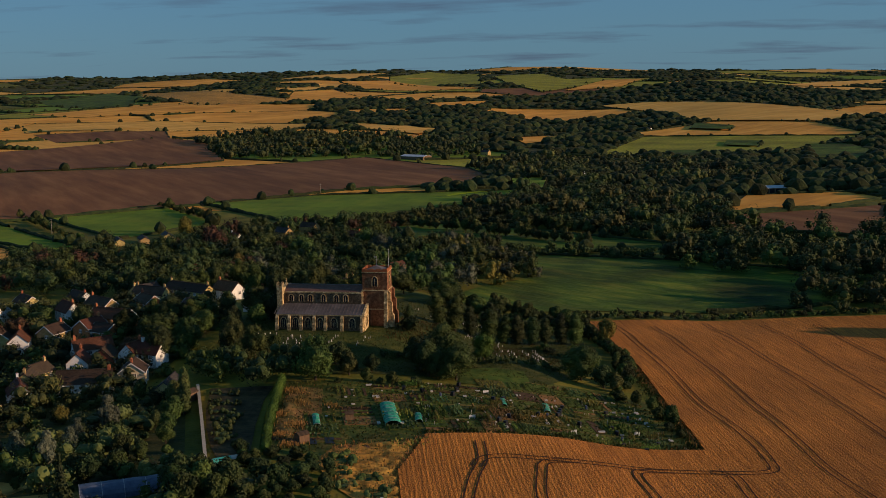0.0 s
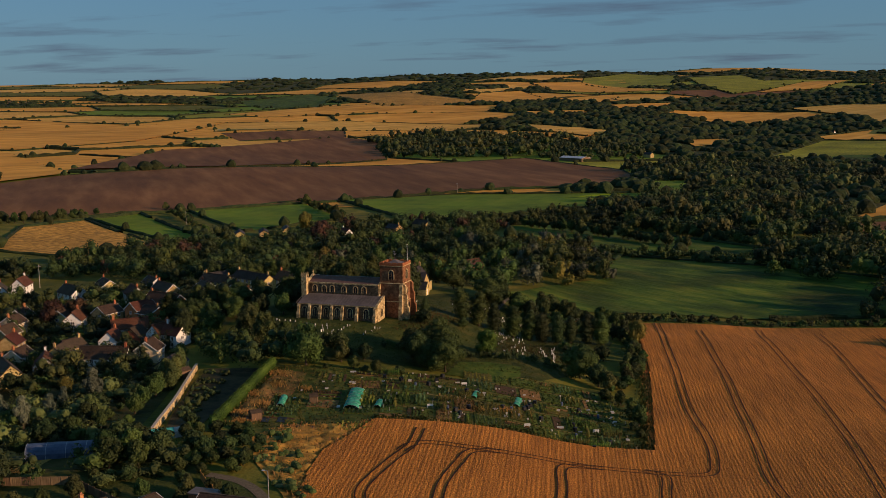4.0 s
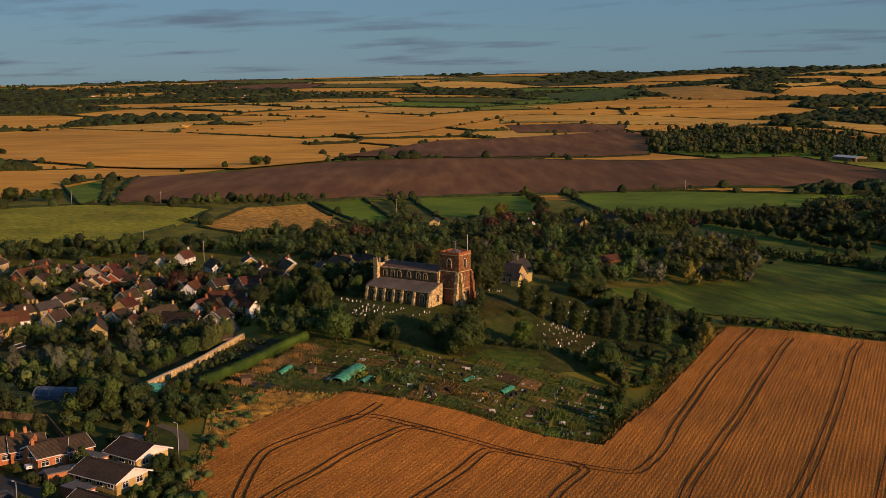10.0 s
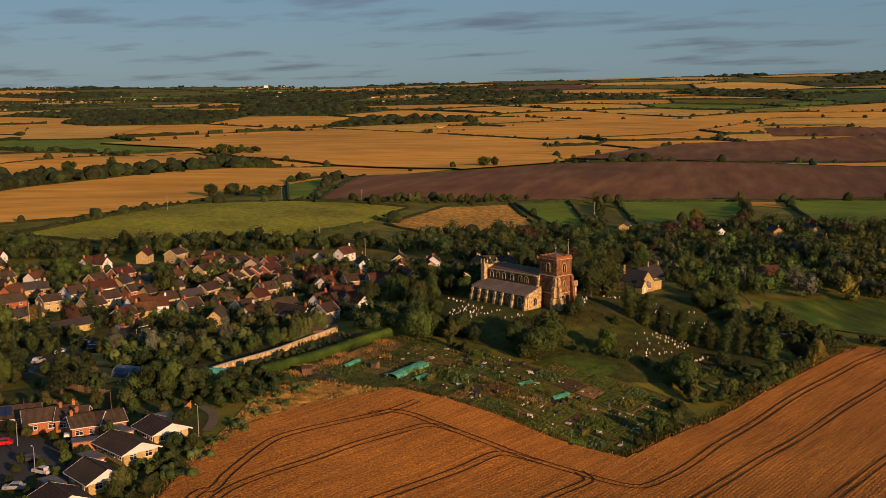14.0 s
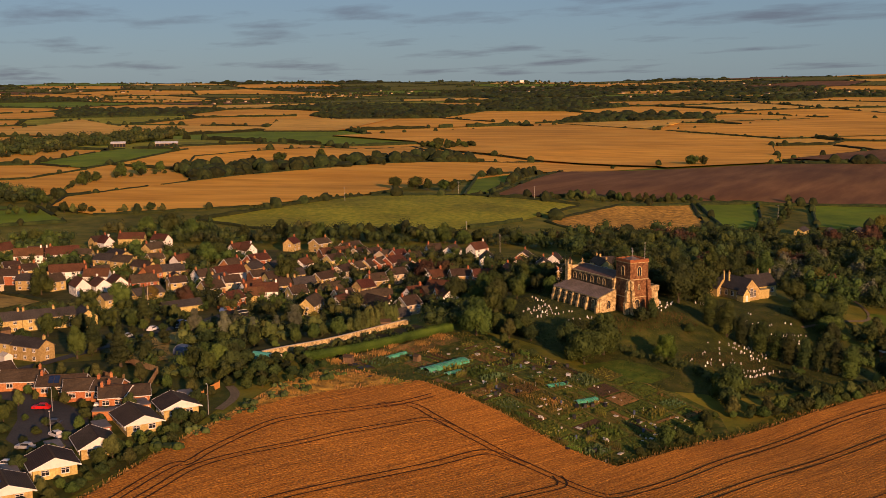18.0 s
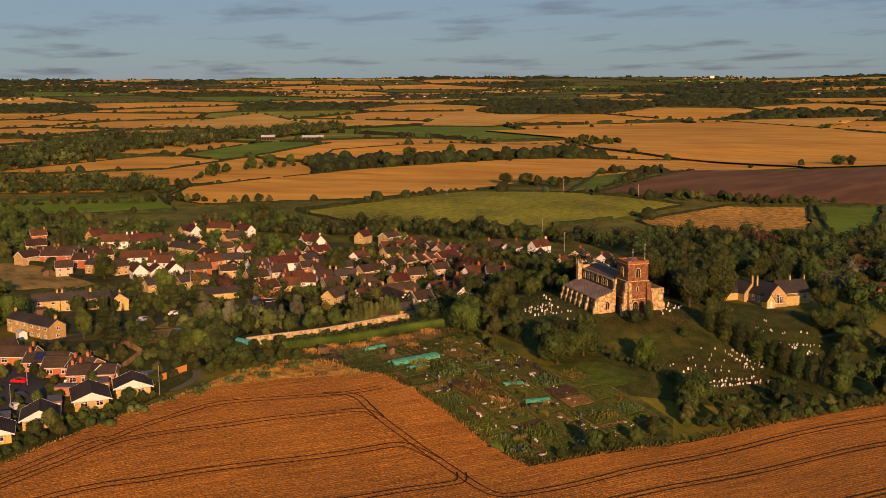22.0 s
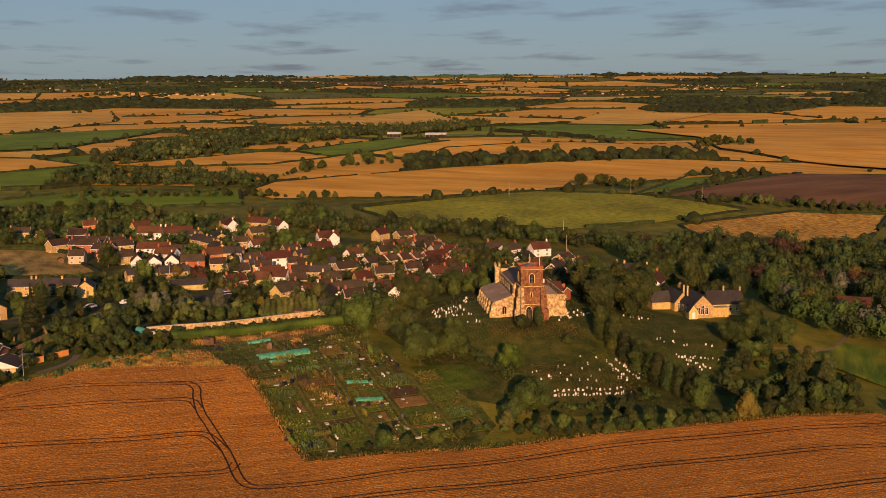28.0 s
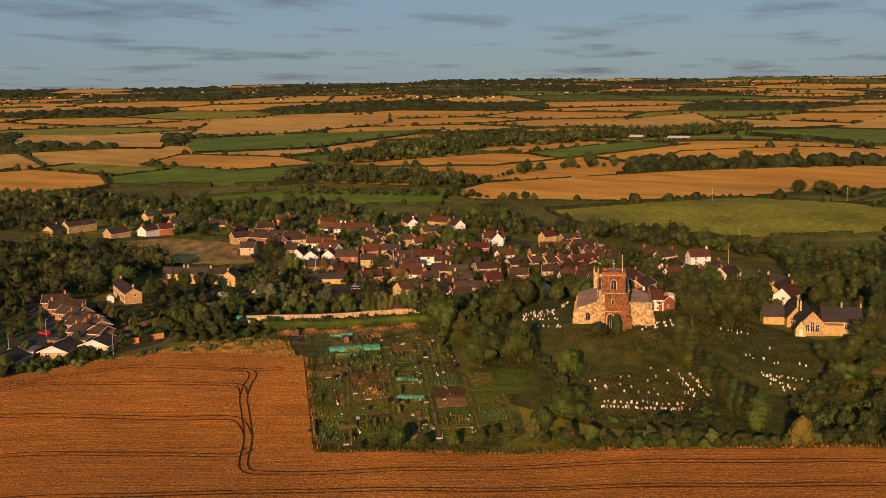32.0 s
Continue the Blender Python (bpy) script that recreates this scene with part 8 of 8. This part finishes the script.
wood([(225, 150), (212, 170), (232, 230), (300, 300), (370, 280), (360, 180), (300, 110)], 22, OAK, 0.6, 0.9, keep=KEEP)
woodland([(236, 160), (228, 200), (240, 240), (310, 312), (372, 284), (362, 180), (312, 112), (284, 122)], 8.5, M_LEAF, 220, 0.8, 5, 94, "scrub and orchard trees beyond the village", [(a, b, c * 0.9) for a, b, c in KEEP])
row([(352, 40), (400, -84)], 6, BUSHY, 0.7, 1.1, 0.8)
# trees named in the wider fields
for x, y, pr, s in ((430, -122, OAK[1], 0.85), (424, -134, OAK[1], 0.8), (416, -140, SMALL[0], 1.3), (404, -146, OAK[1], 0.7), (410, -158, SMALL[2], 1.2), (398, -150, SMALL[0], 1.1),
                    (551, -482, OAK[1], 0.95), (546, -492, OAK[2], 0.8), (557, -448, SMALL[0], 1.3), (557, -397, BUSHY[0], 1.2),
                    (638, -112, OAK[1], 1.0), (647, -153, OAK[0], 0.95), (612, -80, OAK[2], 0.7), (607, -4, SMALL[0], 1.6), (600, -22, OAK[1], 0.75), (597, 14, OAK[1], 0.9), (588, 30, OAK[0], 0.85)):
    plant(pr, x, y, s)
wood([(800, -350), (862, -355), (866, -412), (815, -402)], 10, OAK, 0.4, 0.75)
plant(OAK[1], 850, -372, 1.0)
row([(575, 40), (600, -10), (612, -150), (580, -190)], 11, SMALL + BUSHY, 0.8, 1.3, 2)
row([(330, -180), (318, -240), (321, -310)], 6, SMALL + BUSHY, 0.7, 1.2, 1.5)
row([(300, -360), (245, -300), (205, -250)], 6, SMALL + BUSHY, 0.7, 1.2, 1.5)
row([(246, -455), (205, -400), (166, -350)], 6, SMALL + BUSHY, 0.8, 1.2, 1.5)
row([(-8, -345), (-100, -266)], 5, SMALL, 0.9, 1.3, 2)
row([(52, -338), (0, -300), (-60, -262)], 5, SMALL, 0.9, 1.3, 2)

# flat-roofed garages, solar panels and garden patches of the estate
for gx, gy, gt in ((-19, 154, 2), (-29, 165, 2), (-36, 176, 2), (-46, 186, 2), (-18, 143, 0), (4, 160, 72), (-20, 162, 70)):
    gar = new("garage")
    gar.matrix_basis = pose(gx, gy, hz(gx, gy), 0, 0, gt)
    tagged(gar, "flat-roofed brick garage beside a bungalow", "garage", "garages of the estate")
    part("wall", blocks((-2.9, 2.9, -1.5, 1.5, -1, 2.2)), M_BRICK, gar)
    part("flat_roof", blocks((-3.05, 3.05, -1.65, 1.65, 2.2, 2.4)), M_LEAD, gar)
    part("garage_door", blocks((-2.98, -2.9, -1.15, 1.15, 0, 1.95)), M_WHITE, gar)
M_SOLAR = material("solar_cells", [(0.012, 0.025, 0.075), (0.02, 0.04, 0.11)], 1.5, rough=0.15)
for px_, py_, turn_, dx, dy, z0, slope, n in ((-45, 178, 1, -1.5, 2.0, 3.32, 21.8, 3), (-54, 188, 2, -1.5, 2.0, 3.32, 21.8, 3), (7, 167, 69, 1.0, 1.8, 3.65, 25.3, 2)):
    arr = new("solar_array")
    arr.matrix_basis = pose(px_, py_, hz(px_, py_), 0, 0, turn_) @ pose(dx, dy, z0, -slope, 0, 0)
    tagged(arr, "blue solar panels on a bungalow roof", "solar panels")
    for i in range(n):
        for j in (-1, 0):
            part("solar_panel", blocks((i * 1.35 - 0.62, i * 1.35 + 0.62, j * 1.45 + 0.05, j * 1.45 + 1.4, 0.06, 0.12)), M_SOLAR, arr)
sheet("garden_patch", [(40, 126), (46, 138), (60, 132), (66, 124), (56, 120)], M_DRYFIELD, 0.14, "dry golden garden patch among trees", "grass", step=4)

woodland([(96, 128), (90, 112), (112, 112), (150, 108), (150, 134), (128, 142), (122, 165), (90, 160), (86, 140)], 5.0, M_LEAF, 300, 0.65, 4.2, 84, "garden shrubs and small trees behind the terraces", [(a, b, c * 0.8) for a, b, c in KEEP])

# shade round the churchyard: scrub along its hedge, tall trees by the school
woodland([(-6, 28), (-22, 21.5), (-43, 13.5), (-56, 7), (-57, 4), (-43, 10.5), (-22, 18), (-6, 24.5)], 1.9, M_LEAF_DARK, 100, 0.42, 2.3, 98, "dark overgrown hedge between churchyard and allotments", kinds=[M_LEAF_DARK, M_LEAF])
woodland([(-54, 4), (-54, -10), (-44, -24), (-46, -25.5), (-57, -11), (-57, 3)], 1.9, M_LEAF_DARK, 100, 0.42, 1.9, 99, "low dark hedge below the graves", kinds=[M_LEAF_DARK, M_LEAF])
for x, y, pr, s in ((-13, -58.5, OAK[1], 0.72), (-10, -76, OAK[0], 0.7), (24, -66, OAK[1], 0.85), (5, -72, OAK[1], 0.7),
                    (3, 36, SMALL[2], 1.1), (26, 34, OAK[0], 0.7), (34, 28, OAK[2], 0.7), (38, 18, SMALL[0], 1.1),
                    (-60, -12, SMALL[2], 0.8)):
    plant(pr, x, y, s)

sheet("garden_patch", [(22, 131), (30, 129), (43, 132), (42, 144), (30, 151), (22, 143)], M_DRYFIELD, 0.16, "dry golden garden patch among trees", "grass", step=4)
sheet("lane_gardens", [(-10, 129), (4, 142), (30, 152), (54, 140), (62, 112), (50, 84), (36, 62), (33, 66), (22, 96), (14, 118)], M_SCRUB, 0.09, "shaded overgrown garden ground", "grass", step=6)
woodland([(-8, 128), (4, 140), (30, 150), (52, 140), (60, 112), (48, 84), (38, 66), (34, 80), (28, 108), (26, 120), (12, 121)], 6.8, M_LEAF_DARK, 340, 0.6, 3.6, 85, "overgrown garden shrubs", [(a, b, c * 0.8) for a, b, c in KEEP] + [(21, 129, 8.5), (8.5, 115, 4), (15, 126, 5), (27, 132, 5), (50, 130, 7), (33, 140, 8), (28, 145, 6), (38, 136, 7)], kinds=[M_LEAF_DARK, M_LEAF, M_LEAF_PALE])

woodland([(300, 112), (324, 60), (272, 36), (264, 8), (247, -14), (240, -34), (217, -54), (197, -76), (183, -62), (198, -38), (212, -18), (222, 6), (242, 36), (250, 60), (286, 84)], 9.0, M_LEAF_DARK, 320, 0.8, 8, 86, "belt of trees between village and pasture", [(a, b, c * 0.9) for a, b, c in KEEP])

# scrub and hedged paddocks north-east of the village
woodland([(232, 292), (300, 305), (372, 292), (430, 370), (425, 440), (330, 425), (250, 345)], 9, M_LEAF_DARK, 170, 1.0, 6, 87, "dark scrub between paddocks")

for x, y, pr, k in ((11, 130, OAK[1], 0.55), (12, 125, SMALL[2], 1.1), (8, 134, SMALL[0], 1.0), (14, 121, SMALL[2], 0.9), (26, 121, SMALL[0], 0.9), (30, 124, SMALL[2], 1.0)):
    plant(pr, x, y, k)
for x, y, pr, k in ((67, 180, OAK[1], 1.0), (58, 186, OAK[2], 0.9), (74, 190, OAK[0], 0.85), (22, 150, FIR, 1.1), (76, 150, SMALL[2], 1.2), (78, 160, SMALL[0], 1.2), (72, 168, BUSHY[0], 1.4)):
    plant(pr, x, y, k)
for x, y, t_, c, lb in ((6, 171, 70, (0.45, 0.46, 0.48), "silver car parked by a bungalow"), (-18, 173.5, 60, (0.05, 0.05, 0.06), "black car parked beside the road"), (-30, 181, 50, (0.30, 0.31, 0.33), "grey car parked beside the road")):
    car(x, y, t_, c, lb)
# cars along the streets, garden sheds and white conservatories behind the houses
v_rng = random.Random(77)
PAINTS = [((0.7, 0.7, 0.7), "white car parked along the village street"), ((0.45, 0.46, 0.48), "silver car parked along the village street"), ((0.06, 0.07, 0.09), "black car parked along the village street"),
          ((0.4, 0.03, 0.03), "dark red car parked along the village street"), ((0.07, 0.12, 0.25), "blue car parked along the village street")]
for line in ([(50, 150), (70, 128), (95, 100), (120, 88), (150, 95), (190, 118), (240, 120)], [(120, 88), (115, 66), (118, 40), (130, 15), (120, -15)]):
    pts_ = smooth_line(line, 5)
    for a_, b_ in zip(pts_[1::2], pts_[2::2]):
        if v_rng.random() < 0.6 and all((a_.x - q[0]) ** 2 + (a_.y - q[1]) ** 2 > (q[2] * 0.7) ** 2 for q in HOUSE_SPOTS):
            d_ = (b_ - a_).normalized()
            col, lab = v_rng.choice(PAINTS)
            car(a_.x - d_.y * 2.6, a_.y + d_.x * 2.6, math.degrees(math.atan2(d_.y, d_.x)), col, lab)
for hx, hy, hr in HOUSE_SPOTS[:110:2]:
    t_ = v_rng.uniform(0, 6.28)
    sx_, sy_ = hx + (hr + 3) * math.cos(t_), hy + (hr + 3) * math.sin(t_)
    if all((sx_ - q[0]) ** 2 + (sy_ - q[1]) ** 2 > (q[2] * 0.75 + 1.2) ** 2 for q in HOUSE_SPOTS):
        white = v_rng.random() < 0.4
        hut_ = new("conservatory" if white else "garden_shed")
        hut_.matrix_basis = pose(sx_, sy_, hz(sx_, sy_) + 0.05, 0, 0, v_rng.choice((20, 70, 110, 160)))
        tagged(hut_, "white framed conservatory in a village garden" if white else "small brown timber shed in a village garden", "conservatory" if white else "shed", "outbuildings in the gardens")
        gabled(hut_, -1.6, 1.6, -1.2, 1.2, 2.0, 2.7, "x", M_WHITE if white else M_TIMBER, M_PALE if white else R_BROWN, 0.12, 0.06)
        part("door", blocks((-0.42, 0.42, -1.26, -1.2, 0, 1.8)), M_WHITE if white else M_TIMBER, hut_)

woodland([(-10, 97), (-9, 106), (-16, 120), (-29, 134), (-46, 156), (-49, 156.5), (-29, 130), (-19, 110)], 5.5, M_LEAF, 170, 0.34, 1.3, 96, "low green brambles in the dry grass", kinds=[M_LEAF, M_LEAF_PALE])

# copse, hedge belt and wood edge about the meadows south of the church
woodland([(-21, -133), (-38, -155), (-34, -185), (-20, -217), (2, -243), (30, -238), (10, -190), (-5, -150)], 7.0, M_LEAF, 320, 0.85, 8.5, 91, "mixed trees of a copse beside the meadow", kinds=[M_LEAF_DARK, M_LEAF, M_LEAF_SILVER, M_LEAF_YELLOW])
woodland([(-8, -228), (-35, -224), (-75, -220), (-125, -205), (-130, -215), (-75, -235), (-33, -239), (-10, -241)], 4.6, M_LEAF_DARK, 200, 0.7, 4.5, 92, "thick dark hedge between meadows", kinds=[M_LEAF_DARK, M_LEAF])
woodland([(112, -324), (72, -340), (46, -352), (24, -347), (-4, -324), (-30, -318), (-60, -310), (-62, -332), (-20, -400), (10, -425), (40, -410), (50, -380), (75, -362), (110, -342)], 7.0, M_LEAF_DARK, 240, 0.95, 6.5, 93, "dark trees along the brook", kinds=[M_LEAF_DARK, M_LEAF])
wood([(-48, -56), (-58, -44), (-58, -62), (-46, -78), (-36, -70)], 4.6, [SMALL[0], SMALL[2], BUSHY[0]], 0.8, 1.3)

row([(-20, 46), (-8, 50), (2, 53)], 4.2, BUSHY + SMALL[:1], 0.45, 0.85, 1.6)
for x, y, pr, k in ((29, 2, OAK[2], 0.7), (36, -2, OAK[0], 0.75), (44, 2, LIME[1], 0.65), (52, -1, OAK[1], 0.75), (60, 3, OAK[2], 0.7), (68, -2, LIME[0], 0.6), (40, 8, SMALL[2], 1.2), (74, 4, OAK[0], 0.6), (48, 10, OAK[1], 0.6), (33, 8, SMALL[0], 1.1), (90, -2, OAK[2], 0.6), (58, 10, SMALL[2], 1.2)):
    plant(pr, x, y, k)

# the hedge's shade over this strip is put into the dark soil colour
M_PLOT = material("hedge_shaded_soil", [(0.022, 0.024, 0.008), (0.05, 0.042, 0.016), (0.085, 0.065, 0.026)], 0.5, bump=0.12, bump_scale=2, large=(0.1, 0.3))
sheet("garden_soil", [(14, 58), (29, 60), (24.5, 76), (19.5, 90), (14, 103), (9, 113), (5, 106), (7, 98), (10, 86), (13, 70)], M_PLOT, 0.22, "dug garden ground between hedge and wall, with hedge shade in its colour", "garden", step=4)
woodland([(20, 66), (27, 64), (23, 78), (17, 92), (12, 104), (11, 96), (16, 80)], 3.4, M_LEAF, 60, 0.3, 1.2, 97, "low garden plants in dug ground", kinds=[M_LEAF_DARK, M_LEAF])

woodland([(15, 60), (29, 60), (38, 50), (34, 38), (20, 40), (9, 47)], 6.5, M_LEAF_DARK, 320, 0.7, 7.0, 102, "dark garden trees between wall and churchyard", kinds=[M_LEAF_DARK, M_LEAF])
woodland([(-25, -56), (-23, -63), (-27, -73), (-44, -67), (-50, -55), (-42, -46)], 5.0, M_LEAF_DARK, 300, 0.6, 4.0, 103, "dark scrub below the churchyard", [(-40, -66, 3)], kinds=[M_LEAF_DARK, M_LEAF])
# tubs, compost bins and bean rows on the plots
tv_, tf_ = [], []
limb(tv_, tf_, (0, 0, 0), (0, 0, 0.42), 0.22, 0.28, 8)
ME_TUB = mesh_of("tub", (tv_, tf_), M_PALE)
ME_BIN = mesh_of("compost_bin", blocks((-0.45, 0.45, -0.45, 0.45, 0, 0.85, (0.08,) * 4), (-0.4, 0.4, -0.4, 0.4, 0.85, 0.93, (0.05,) * 4)), M_BLACK)
for k in range(34):
    u, v = a_rng.uniform(1, 57), a_rng.choice((9, 16, 23, 30, 37, 42)) + a_rng.uniform(-1.2, 1.2)
    x, y = at_uv(u, v)
    tagged(new("tub", ME_TUB), "pale plastic tub beside a vegetable bed", "tub", "tubs on the plots").matrix_basis = pose(x, y, hz(x, y) + 0.2, 0, 0, 0) @ Matrix.Diagonal((a_rng.uniform(0.5, 0.95),) * 3 + (1,))
for k in range(22):
    x, y = at_uv(a_rng.uniform(-18, 57), a_rng.uniform(2, 42))
    tagged(new("compost_bin", ME_BIN), "black plastic compost bin on a plot", "bin", "compost bins").matrix_basis = pose(x, y, hz(x, y) + 0.15, 0, 0, a_rng.uniform(0, 90))
for k in range(16):
    u, v = a_rng.uniform(0, 54), a_rng.choice((4, 11, 18, 25, 32, 39)) + a_rng.uniform(-1, 1)
    ln_, h_ = a_rng.uniform(2.5, 4.5), a_rng.uniform(1.5, 1.9)
    x, y = at_uv(u, v)
    frame_ = new("bean_row")
    frame_.matrix_basis = pose(x, y, hz(x, y) + 0.15, 0, 0, 17.6 + a_rng.choice((0, 90)))
    tagged(frame_, "row of bean canes covered in leaves", "bean row", "bean rows on the plots")
    cv_, cf_ = [], []
    for i in range(int(ln_ / 0.5) + 1):
        for sy in (-0.35, 0.35):
            limb(cv_, cf_, (i * 0.5 - ln_ / 2, sy, 0), (i * 0.5 - ln_ / 2, -sy * 0.2, h_), 0.02, 0.015, 4)
    tagged(part("cane_frame", (cv_, cf_), M_TIMBER, frame_), kind="stuff")
    part("leaves", leaves([(i * 0.5 - ln_ / 2, 0, h_ * 0.5, 0.36, 0.34, h_ * 0.5) for i in range(int(ln_ / 0.5) + 1)], 260, 0.26, np.random.default_rng(300 + k), core=0.5), M_CROPS[k % 2], frame_)

row([(455, 106), (529, 78), (575, 48)], 7, OAK + SMALL, 0.45, 0.75, 2)
row([(430, 225), (420, 104), (392, 46)], 6, SMALL + BUSHY, 0.7, 1.2, 2)
# tall trees at the west end of the meadow and two beside the crop
woodland([(-136, -120), (-152, -114), (-200, -122), (-235, -165), (-190, -188), (-152, -168), (-142, -142)], 8.5, M_LEAF_DARK, 320, 0.95, 12, 101, "tall dark trees beside the meadow", kinds=[M_LEAF_DARK, M_LEAF])
for x, y, k in ((-184, -75, 1.0), (-195, -80, 1.1)):
    plant(OAK[2], x, y, k)
# a small brick hut by the meadow
brick_hut = new("brick_hut")
brick_hut.matrix_basis = pose(-40, -66, hz(-40, -66), 0, 0, 70)
tagged(brick_hut, "small red brick hut with a flat pale roof beside the meadow", "hut")
part("wall", blocks((-1.6, 1.6, -1.2, 1.2, -1, 2.1)), M_REDBRICK, brick_hut)
part("roof", blocks((-1.8, 1.8, -1.4, 1.4, 2.1, 2.3)), M_PALE, brick_hut)
part("door", blocks((-0.45, 0.45, -1.26, -1.2, 0, 1.85)), M_TIMBER, brick_hut)

# the first of each kind served only to be copied
for proto in PROTOS + STONES:
    for o in (*proto.children_recursive, proto):
        bpy.data.objects.remove(o)
